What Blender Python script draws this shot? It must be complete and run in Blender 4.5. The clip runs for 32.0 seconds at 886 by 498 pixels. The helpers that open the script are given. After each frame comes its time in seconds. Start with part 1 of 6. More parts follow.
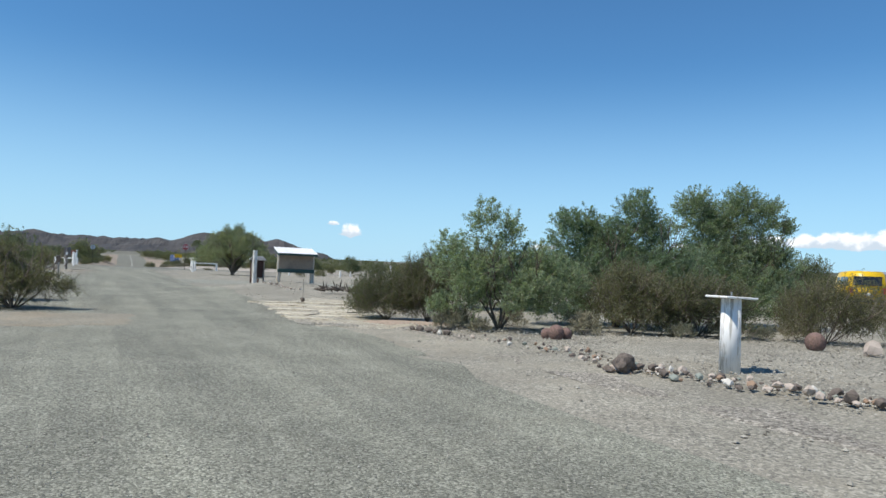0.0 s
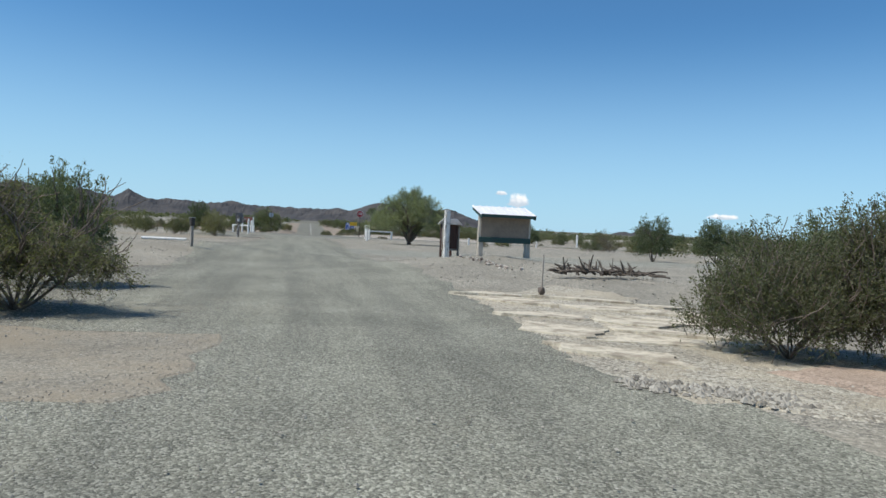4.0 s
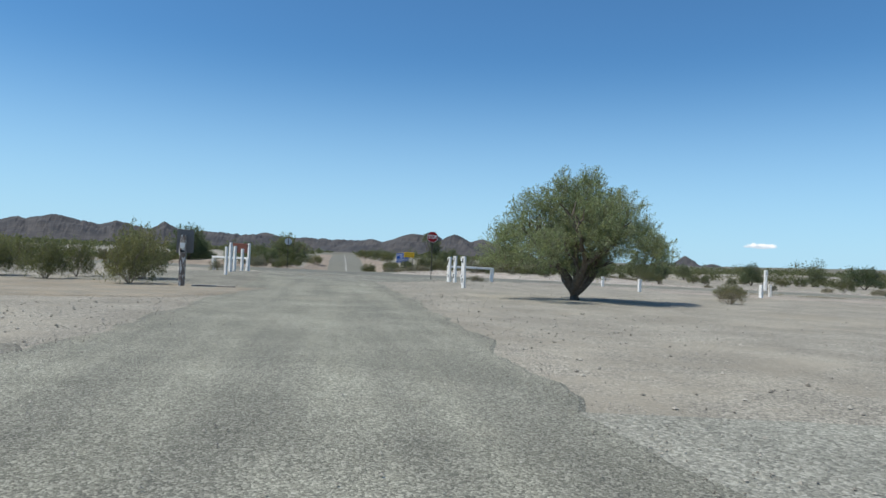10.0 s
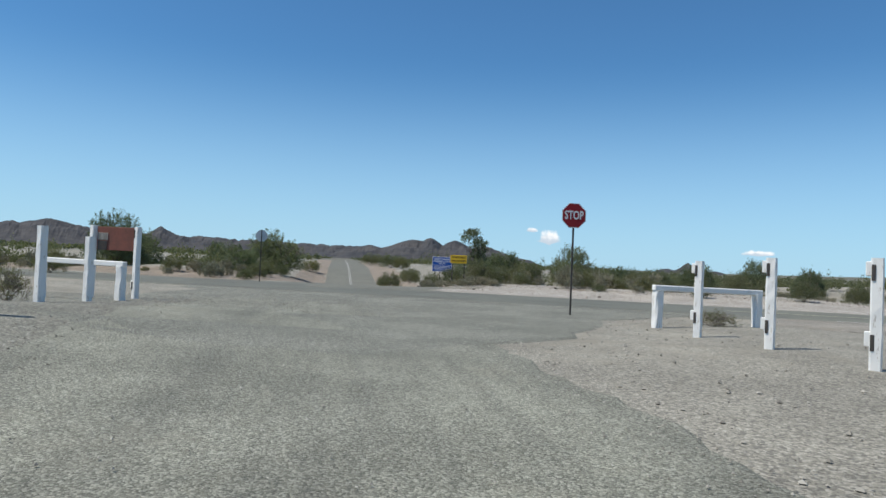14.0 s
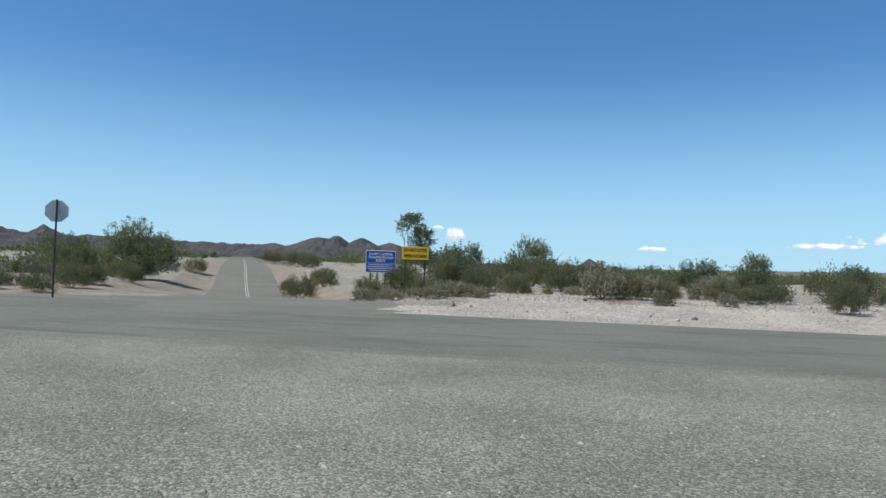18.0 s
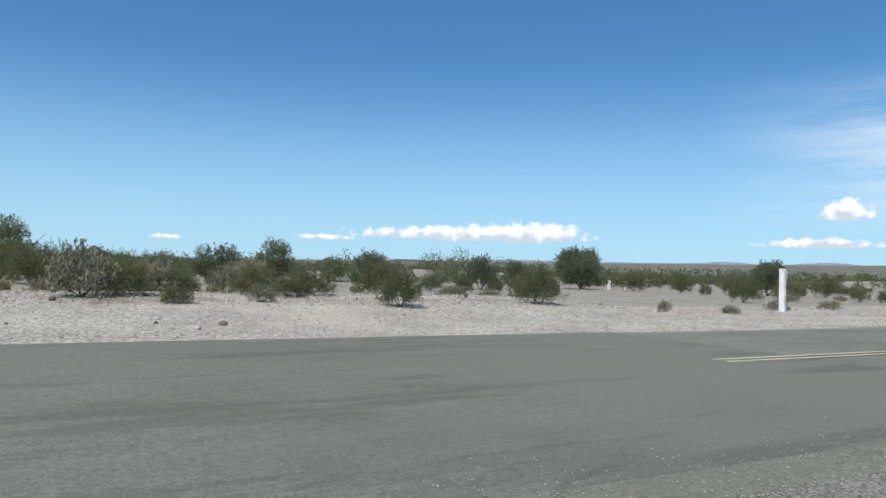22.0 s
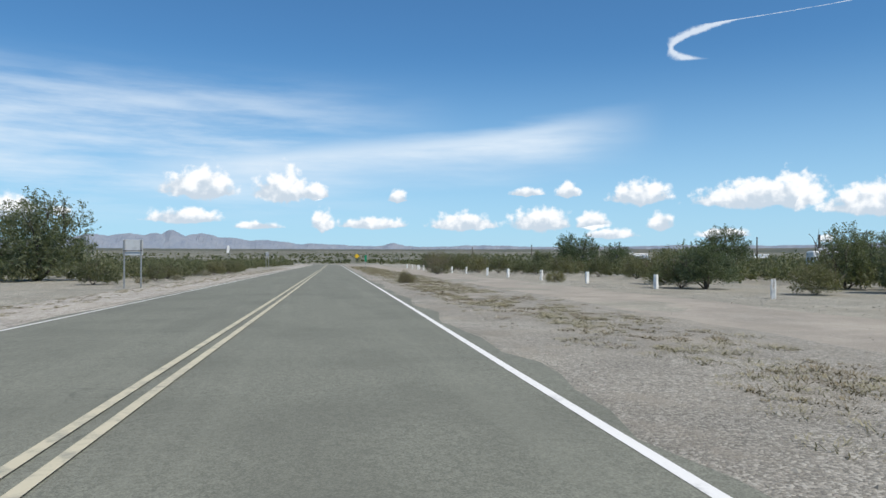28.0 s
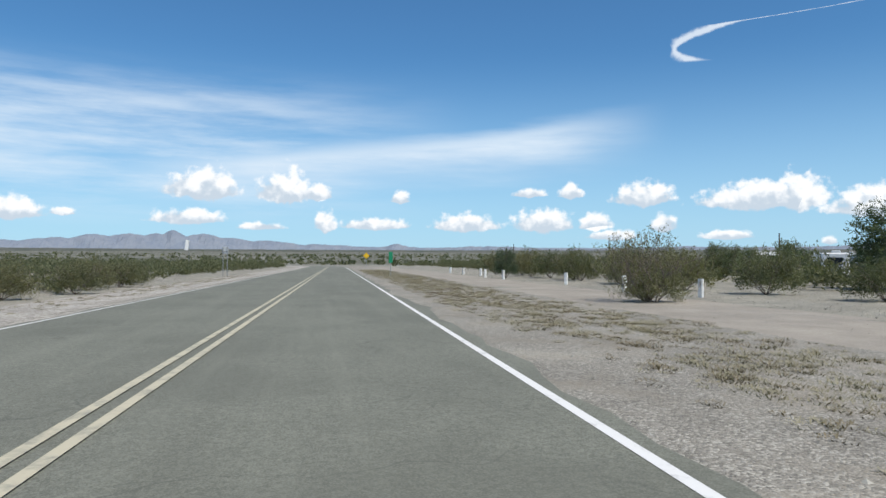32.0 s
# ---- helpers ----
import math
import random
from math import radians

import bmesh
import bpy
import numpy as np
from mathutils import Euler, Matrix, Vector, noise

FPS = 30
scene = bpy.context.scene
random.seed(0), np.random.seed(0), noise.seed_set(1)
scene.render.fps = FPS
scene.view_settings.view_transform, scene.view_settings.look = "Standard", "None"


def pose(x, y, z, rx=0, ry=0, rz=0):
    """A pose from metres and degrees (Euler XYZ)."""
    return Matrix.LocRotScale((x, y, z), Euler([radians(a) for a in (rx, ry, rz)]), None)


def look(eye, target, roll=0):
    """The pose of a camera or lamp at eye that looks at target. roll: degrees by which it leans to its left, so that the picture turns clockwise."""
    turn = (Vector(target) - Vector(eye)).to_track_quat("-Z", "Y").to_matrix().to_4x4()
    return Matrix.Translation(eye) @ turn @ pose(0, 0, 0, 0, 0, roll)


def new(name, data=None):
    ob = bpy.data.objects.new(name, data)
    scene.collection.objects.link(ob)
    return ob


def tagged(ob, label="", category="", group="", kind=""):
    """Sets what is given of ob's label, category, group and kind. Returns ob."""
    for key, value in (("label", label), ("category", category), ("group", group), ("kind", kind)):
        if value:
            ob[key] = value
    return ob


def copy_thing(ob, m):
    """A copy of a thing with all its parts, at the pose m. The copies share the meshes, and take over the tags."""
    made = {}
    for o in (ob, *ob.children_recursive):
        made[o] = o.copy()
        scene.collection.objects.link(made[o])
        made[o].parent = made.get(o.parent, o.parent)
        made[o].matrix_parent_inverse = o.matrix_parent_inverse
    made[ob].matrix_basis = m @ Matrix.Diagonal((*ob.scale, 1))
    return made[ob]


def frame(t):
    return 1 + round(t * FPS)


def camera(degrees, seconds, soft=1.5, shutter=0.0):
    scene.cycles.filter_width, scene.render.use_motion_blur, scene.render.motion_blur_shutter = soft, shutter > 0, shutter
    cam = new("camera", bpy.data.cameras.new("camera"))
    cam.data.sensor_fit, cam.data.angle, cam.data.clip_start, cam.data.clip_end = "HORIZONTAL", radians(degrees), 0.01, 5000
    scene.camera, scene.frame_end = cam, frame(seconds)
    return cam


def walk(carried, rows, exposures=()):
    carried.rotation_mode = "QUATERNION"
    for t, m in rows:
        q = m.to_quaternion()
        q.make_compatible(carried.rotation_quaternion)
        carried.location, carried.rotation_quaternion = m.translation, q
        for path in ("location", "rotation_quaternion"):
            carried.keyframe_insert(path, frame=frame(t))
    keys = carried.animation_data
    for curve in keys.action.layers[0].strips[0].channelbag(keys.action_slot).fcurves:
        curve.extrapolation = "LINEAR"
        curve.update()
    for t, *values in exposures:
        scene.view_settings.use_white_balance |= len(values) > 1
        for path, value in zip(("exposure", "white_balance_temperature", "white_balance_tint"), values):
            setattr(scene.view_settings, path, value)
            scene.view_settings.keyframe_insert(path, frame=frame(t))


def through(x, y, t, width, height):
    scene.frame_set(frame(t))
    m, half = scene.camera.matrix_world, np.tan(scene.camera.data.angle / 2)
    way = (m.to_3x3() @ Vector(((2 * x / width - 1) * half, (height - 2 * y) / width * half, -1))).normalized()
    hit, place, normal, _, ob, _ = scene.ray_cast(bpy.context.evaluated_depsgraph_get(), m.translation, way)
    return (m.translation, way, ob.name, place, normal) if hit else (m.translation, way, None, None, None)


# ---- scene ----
cam = camera(64.0, 32.0)
PATH = [
    (0, (1.559, -1.189, 1.41), (1.558, 0.811, 1.469), 2.3),
    (0.5, (1.451, -0.218, 1.351), (1.424, 1.781, 1.41), 2.6),
    (1, (1.224, 0.914, 1.334), (1.154, 2.912, 1.386), 2.7),
    (1.5, (0.938, 2.136, 1.337), (0.808, 4.131, 1.377), 2.6),
    (2, (0.545, 3.449, 1.372), (0.343, 5.439, 1.392), 2.5),
    (2.5, (0.05, 4.8, 1.329), (-0.229, 6.781, 1.336), 2.7),
    (3, (-0.539, 6.264, 1.305), (-0.892, 8.233, 1.292), 2.9),
    (3.5, (-1.195, 7.779, 1.28), (-1.61, 9.736, 1.248), 2.8),
    (4, (-1.906, 9.314, 1.24), (-2.369, 11.259, 1.194), 2.6),
    (4.5, (-2.755, 11.099, 1.22), (-3.248, 13.037, 1.17), 2.2),
    (6.5, (-6.76, 20.607, 1.138), (-7.289, 22.534, 1.211), 1.0),
    (7, (-7.829, 22.996, 1.19), (-8.37, 24.919, 1.3), 1.4),
    (7.5, (-9.363, 26.127, 1.261), (-9.91, 28.047, 1.382), 1.5),
    (8, (-10.978, 29.64, 1.296), (-11.53, 31.559, 1.41), 1.6),
    (8.5, (-12.528, 33.197, 1.32), (-13.085, 35.116, 1.409), 1.6),
    (9, (-14.089, 36.615, 1.325), (-14.651, 38.534, 1.391), 1.9),
    (9.5, (-15.674, 40.037, 1.315), (-16.238, 41.955, 1.362), 2.1),
    (10, (-17.482, 43.525, 1.314), (-18.037, 45.446, 1.351), 2.3),
    (10.5, (-19.052, 47.067, 1.313), (-19.602, 48.99, 1.347), 2.5),
    (11, (-20.675, 50.592, 1.298), (-21.215, 52.518, 1.338), 2.4),
    (11.5, (-22.214, 54.147, 1.292), (-22.753, 56.073, 1.338), 2.3),
    (12, (-23.858, 57.458, 1.252), (-24.395, 59.384, 1.303), 2.2),
    (12.5, (-25.544, 60.609, 1.264), (-26.08, 62.536, 1.315), 2.2),
    (13, (-27.142, 63.815, 1.237), (-27.682, 65.74, 1.29), 2.4),
    (13.5, (-28.617, 67.001, 1.247), (-29.168, 68.923, 1.3), 2.4),
    (14, (-30.132, 70.015, 1.277), (-30.683, 71.937, 1.332), 2.5),
    (14.5, (-31.58, 72.876, 1.289), (-32.125, 74.8, 1.352), 2.6),
    (16.5, (-35.16, 81.969, 1.3), (-35.615, 83.915, 1.379), 2.4),
    (17, (-35.987, 84.096, 1.325), (-36.395, 86.053, 1.398), 2.2),
    (17.5, (-36.507, 85.808, 1.299), (-36.862, 87.776, 1.365), 2.1),
    (18, (-36.823, 87.41, 1.309), (-37.116, 89.387, 1.367), 1.9),
    (18.5, (-36.982, 88.653, 1.303), (-37.203, 90.641, 1.353), 1.8),
    (19, (-37.095, 89.59, 1.298), (-37.229, 91.585, 1.343), 1.7),
    (19.5, (-37.085, 90.281, 1.296), (-37.12, 92.281, 1.332), 1.7),
    (20, (-37.078, 90.832, 1.311), (-36.985, 92.83, 1.337), 1.5),
    (20.5, (-36.991, 91.426, 1.294), (-36.737, 93.41, 1.314), 1.4),
    (21, (-36.697, 92.228, 1.295), (-36.246, 94.176, 1.319), 1.2),
    (21.5, (-36.245, 93.402, 1.245), (-35.551, 95.277, 1.289), 1.3),
    (22, (-35.675, 94.758, 1.25), (-34.692, 96.498, 1.314), 1.5),
    (22.5, (-34.743, 96.19, 1.274), (-33.458, 97.72, 1.356), 1.4),
    (23, (-33.132, 97.65, 1.31), (-31.557, 98.88, 1.4), 1.3),
    (23.5, (-31.177, 98.787, 1.32), (-29.37, 99.639, 1.407), 1.4),
    (24, (-28.733, 99.493, 1.313), (-26.787, 99.948, 1.387), 1.4),
    (24.5, (-25.695, 99.63, 1.326), (-23.7, 99.75, 1.392), 1.1),
    (25, (-22.688, 99.642, 1.346), (-20.692, 99.532, 1.402), 0.7),
    (25.5, (-19.364, 99.678, 1.352), (-17.378, 99.445, 1.397), 0.4),
    (27.5, (1.301, 99.394, 1.339), (3.268, 99.033, 1.37), -0.1),
    (28, (6.984, 99.062, 1.332), (8.948, 98.684, 1.365), -0),
    (28.5, (12.437, 98.81, 1.326), (14.4, 98.428, 1.358), 0),
    (29, (17.866, 98.595, 1.318), (19.829, 98.213, 1.352), -0.1),
    (29.5, (23.604, 98.382, 1.322), (25.568, 98.005, 1.358), 0.1),
    (30, (29.411, 98.187, 1.314), (31.375, 97.813, 1.35), 0.1),
    (30.5, (35.484, 97.964, 1.318), (37.449, 97.592, 1.356), 0.2),
    (31, (41.7, 97.718, 1.32), (43.665, 97.347, 1.357), 0.2),
    (31.5, (47.938, 97.462, 1.311), (49.903, 97.089, 1.348), 0.2),
    (32, (54.149, 97.209, 1.303), (56.114, 96.839, 1.339), 0.1),
]
walk(cam, [(t, look(eye, target, roll)) for t, eye, target, roll in PATH], ((0.0, 0.42), (1.0, 0.42), (2.5, 0.46), (3.5, 0.37), (4.0, 0.29), (6.5, 0.31), (9.0, 0.34), (13.0, 0.34), (14.0, 0.27), (17.0, 0.35), (21.0, 0.36), (22.5, 0.32), (24.0, 0.27), (28.0, 0.29), (32.0, 0.29)))

# ---- world, sun ----
SUN_EL, SUN_AZ = 58.0, 240.0
world = bpy.data.worlds.new("world")
scene.world = world
world.use_nodes = True


class Nodes:
    """Short names for building node trees."""

    def __init__(self, tree):
        self.tree = tree

    def add(self, kind):
        return self.tree.nodes.new(kind)

    def link(self, a, b):
        self.tree.links.new(a, b)

    def math(self, op, a, b=None, c=None, clamp=False):
        node = self.tree.nodes.new("ShaderNodeMath")
        node.operation, node.use_clamp = op, clamp
        for n, v in enumerate((a, b, c)):
            if v is None:
                continue
            if isinstance(v, (int, float)):
                node.inputs[n].default_value = v
            else:
                self.link(v, node.inputs[n])
        return node.outputs[0]

    def step(self, v, lo, hi):
        node = self.tree.nodes.new("ShaderNodeMapRange")
        node.interpolation_type = "SMOOTHSTEP"
        self.link(v, node.inputs[0])
        node.inputs[1].default_value, node.inputs[2].default_value = lo, hi
        return node.outputs[0]

    def mix(self, fac, a, b, blend="MIX"):
        node = self.tree.nodes.new("ShaderNodeMix")
        node.data_type, node.blend_type = "RGBA", blend
        for socket, v in ((node.inputs[0], fac), (node.inputs[6], a), (node.inputs[7], b)):
            if isinstance(v, (int, float)):
                socket.default_value = v
            elif isinstance(v, tuple):
                socket.default_value = (*v, 1) if len(v) == 3 else v
            else:
                self.link(v, socket)
        return node.outputs[2]

    def noise(self, vec, scale, detail=4.0, rough=0.55, w=None):
        node = self.tree.nodes.new("ShaderNodeTexNoise")
        node.inputs["Scale"].default_value = scale
        node.inputs["Detail"].default_value = detail
        node.inputs["Roughness"].default_value = rough
        if vec is not None:
            self.link(vec, node.inputs["Vector"])
        return node.outputs["Fac"]


def build_sky():
    n = Nodes(world.node_tree)
    world.node_tree.nodes.clear()
    sky = n.add("ShaderNodeTexSky")
    sky.sky_type, sky.sun_disc = "NISHITA", False
    sky.sun_elevation, sky.sun_rotation = radians(SUN_EL), radians(SUN_AZ)
    sky.altitude, sky.air_density, sky.dust_density, sky.ozone_density = 300.0, 1.0, 0.15, 4.0
    coords = n.add("ShaderNodeTexCoord")
    split = n.add("ShaderNodeSeparateXYZ")
    n.link(coords.outputs["Generated"], split.inputs[0])
    x, y, z = split.outputs
    az = n.math("MULTIPLY", n.math("ARCTAN2", x, y), 57.29578)
    el = n.math("MULTIPLY", n.math("ARCSINE", z), 57.29578)
    flat = n.add("ShaderNodeCombineXYZ")
    n.link(az, flat.inputs[0])
    n.link(el, flat.inputs[1])
    fine = n.noise(flat.outputs[0], 1.9, 5.0, 0.6)
    # cumulus heaps: azimuth of the middle, elevation of the flat base, half width, height
    heaps = ((81.7, 5.2, 2.9, 1.9), (82.7, 5.2, 1.9, 2.1), (88.1, 5.1, 2.4, 2.0), (88.5, 5.1, 1.5, 2.3), (90.6, 5.1, 1.3, 1.1), (80.8, 3.05, 2.8, 1.0), (91.2, 2.7, 1.0, 1.5),
             (95.2, 2.75, 2.9, 0.85), (97.2, 4.85, 0.9, 0.8), (102.5, 2.7, 2.8, 1.25), (108.7, 2.7, 2.6, 1.6), (112.8, 2.7, 1.4, 1.2), (107.6, 5.3, 1.4, 0.6), (110.9, 5.2, 1.0, 1.0),
             (116.5, 4.7, 2.5, 1.6), (124.6, 4.3, 4.4, 1.7), (127.4, 4.3, 2.2, 2.2), (132.5, 3.6, 3.6, 2.0), (118.0, 2.6, 1.1, 1.2), (69.0, 3.2, 2.4, 1.5), (72.4, 3.4, 0.9, 0.5),
             (86.2, 2.6, 1.9, 0.5), (114.1, 1.9, 2.2, 0.65), (122.5, 1.85, 2.0, 0.6), (129.3, 1.4, 0.5, 0.5), (58.9, 4.6, 1.8, 1.2), (57.5, 2.5, 3.8, 0.6), (63.5, 3.9, 1.6, 0.9),
             (31.0, 2.75, 9.8, 0.9), (36.0, 2.8, 5.0, 1.3), (20.0, 2.4, 2.6, 0.35), (-7.5, 2.5, 0.9, 0.9), (-8.9, 3.3, 0.5, 0.3), (8.0, 2.0, 1.2, 0.3), (150.0, 4.2, 6.0, 2.2))
    best, lift = None, None
    for a0, e0, w, h in heaps:
        u = n.math("DIVIDE", n.math("SUBTRACT", az, a0), w * 1.32)
        v = n.math("DIVIDE", n.math("SUBTRACT", el, e0), h * 1.35)
        top, low = n.math("MAXIMUM", v, 0.0), n.math("MAXIMUM", n.math("MULTIPLY", v, -1.0), 0.0)
        round_off = n.math("SQRT", n.math("ADD", n.math("MULTIPLY", u, u), n.math("MULTIPLY", top, top)))
        r = n.math("SUBTRACT", n.math("SUBTRACT", 1.0, round_off), n.math("MULTIPLY", low, 3.2))
        tone = n.math("SUBTRACT", n.math("MULTIPLY", n.math("GREATER_THAN", r, -0.1), n.math("ADD", v, 1.0)), 1.0)
        best = r if best is None else n.math("MAXIMUM", best, r)
        lift = tone if lift is None else n.math("MAXIMUM", lift, tone)
    puffs = n.noise(flat.outputs[0], 0.95, 5.0, 0.48)
    field = n.math("ADD", n.math("SUBTRACT", best, 0.22), n.math("MULTIPLY", n.math("SUBTRACT", puffs, 0.5), 0.95))
    field = n.math("ADD", field, n.math("MULTIPLY", n.math("SUBTRACT", fine, 0.5), 0.26))
    heap = n.math("MULTIPLY", n.step(field, -0.06, 0.26), n.step(best, -0.2, 0.12))
    # thin veils, drawn out along the wind, over the eastern sky
    drawn = n.add("ShaderNodeMapping")
    drawn.inputs["Scale"].default_value = (0.045, 0.33, 1.0)
    drawn.inputs["Rotation"].default_value = (0, 0, radians(5))
    n.link(flat.outputs[0], drawn.inputs[0])
    wisps = n.noise(drawn.outputs[0], 1.3, 7.0, 0.6)
    veil = n.step(wisps, 0.3, 0.74)
    where = n.math("MULTIPLY", n.step(az, 48.0, 66.0), n.math("SUBTRACT", 1.0, n.step(az, 80.0, 104.0)))
    tall = n.math("MULTIPLY", n.step(el, 2.0, 6.0), n.math("SUBTRACT", 1.0, n.step(el, 10.5, 15.5)))
    veil = n.math("MULTIPLY", n.math("MULTIPLY", veil, 0.8), n.math("MULTIPLY", where, tall))
    # one broad streak that rises to the south
    over = n.math("SUBTRACT", el, n.math("ADD", 6.9, n.math("MULTIPLY", n.math("SUBTRACT", az, 85.0), 0.103)))
    over = n.math("ADD", over, n.math("MULTIPLY", n.math("SUBTRACT", wisps, 0.5), 2.4))
    band = n.math("MULTIPLY", n.step(over, -3.6, 0.6), n.math("SUBTRACT", 1.0, n.step(over, 0.6, 2.3)))
    band = n.math("MULTIPLY", band, n.math("MULTIPLY", n.step(az, 70.0, 88.0), n.math("SUBTRACT", 1.0, n.step(az, 108.0, 119.0))))
    veil = n.math("MAXIMUM", veil, n.math("MULTIPLY", band, n.math("ADD", 0.5, n.math("MULTIPLY", n.step(wisps, 0.3, 0.7), 0.45))))
    # curved condensation trail
    off = n.math("SUBTRACT", el, 16.0)
    bend = n.math("ADD", 1.68, n.math("MULTIPLY", n.step(off, 1.45, 1.8), 2.4))
    bow = n.math("SUBTRACT", az, n.math("ADD", 118.8, n.math("MULTIPLY", n.math("MULTIPLY", off, off), bend)))
    slope = n.math("SQRT", n.math("ADD", 1.0, n.math("POWER", n.math("MULTIPLY", off, 5.4), 2.0)))
    gap = n.math("ADD", n.math("DIVIDE", n.math("ABSOLUTE", bow), slope), n.math("MULTIPLY", n.math("SUBTRACT", fine, 0.5), 0.25))
    thick = n.math("SUBTRACT", 1.0, n.step(n.math("MULTIPLY", gap, n.math("ADD", 1.0, n.math("MULTIPLY", n.step(az, 120.0, 127.0), 1.4))), 0.05, 0.26))
    ends = n.math("MULTIPLY", n.step(el, 14.95, 15.15), n.math("SUBTRACT", 1.0, n.step(el, 17.6, 18.3)))
    trail = n.math("MULTIPLY", n.math("MULTIPLY", thick, ends), n.math("MULTIPLY", n.step(az, 112.0, 115.0), 0.7))
    shade = n.step(n.math("ADD", lift, n.math("MULTIPLY", n.math("SUBTRACT", puffs, 0.5), 1.9)), -0.06, 0.5)
    white = n.mix(shade, (5.5, 6.4, 7.35), (9.3, 9.5, 9.7))
    clear = n.mix(1.0, sky.outputs[0], (0.535, 0.895, 1.075), "MULTIPLY")
    haze = n.math("MULTIPLY", n.math("SUBTRACT", 1.0, n.step(el, -2.0, 17.0)), 0.8)
    clear = n.mix(haze, clear, (4.2, 6.5, 8.55))
    out = n.mix(veil, clear, (7.0, 8.0, 9.0))
    out = n.mix(heap, out, white)
    out = n.mix(trail, out, (8.6, 9.2, 9.8))
    back = n.add("ShaderNodeBackground")
    back.inputs[1].default_value = 0.089
    n.link(out, back.inputs[0])
    end = n.add("ShaderNodeOutputWorld")
    n.link(back.outputs[0], end.inputs[0])


build_sky()
sun_data = bpy.data.lights.new("sun", "SUN")
sun_data.energy, sun_data.angle, sun_data.color = 3.6, radians(0.55), (1.0, 0.94, 0.84)
sun = new("sun", sun_data)
toward = Vector((math.sin(radians(SUN_AZ)) * math.cos(radians(SUN_EL)), math.cos(radians(SUN_AZ)) * math.cos(radians(SUN_EL)), math.sin(radians(SUN_EL))))
sun.matrix_world = look(toward * 60, (0, 0, 0))


# ---- materials ----
def material(name, colour, rough=0.8, metal=0.0):
    m = bpy.data.materials.new(name)
    m.use_nodes = True
    n = Nodes(m.node_tree)
    shader = m.node_tree.nodes["Principled BSDF"]
    shader.inputs["Base Color"].default_value = (*colour, 1)
    shader.inputs["Roughness"].default_value = rough
    shader.inputs["Metallic"].default_value = metal
    shader.inputs["Specular IOR Level"].default_value = 0.3
    return m, n, shader


def bump(n, shader, height, strength, distance=0.01):
    node = n.add("ShaderNodeBump")
    node.inputs["Strength"].default_value, node.inputs["Distance"].default_value = strength, distance
    n.link(height, node.inputs["Height"])
    n.link(node.outputs[0], shader.inputs["Normal"])


def place(n):
    return n.add("ShaderNodeNewGeometry").outputs["Position"]


def worn(name, colour, other, scale=6.0, rough=0.75, lo=0.45, hi=0.65, relief=0.3, metal=0.0, stretch=None):
    """Two colours mixed by noise, with small relief."""
    m, n, shader = material(name, colour, rough, metal)
    coords = n.add("ShaderNodeTexCoord").outputs["Object"]
    if stretch:
        mapping = n.add("ShaderNodeMapping")
        mapping.inputs["Scale"].default_value = stretch
        n.link(coords, mapping.inputs[0])
        coords = mapping.outputs[0]
    a = n.noise(coords, scale, 6.0, 0.65)
    b = n.noise(coords, scale * 7, 3.0, 0.6)
    fac = n.step(n.math("ADD", n.math("MULTIPLY", a, 0.75), n.math("MULTIPLY", b, 0.25)), lo, hi)
    n.link(n.mix(fac, colour, other), shader.inputs["Base Color"])
    bump(n, shader, b, relief)
    return m


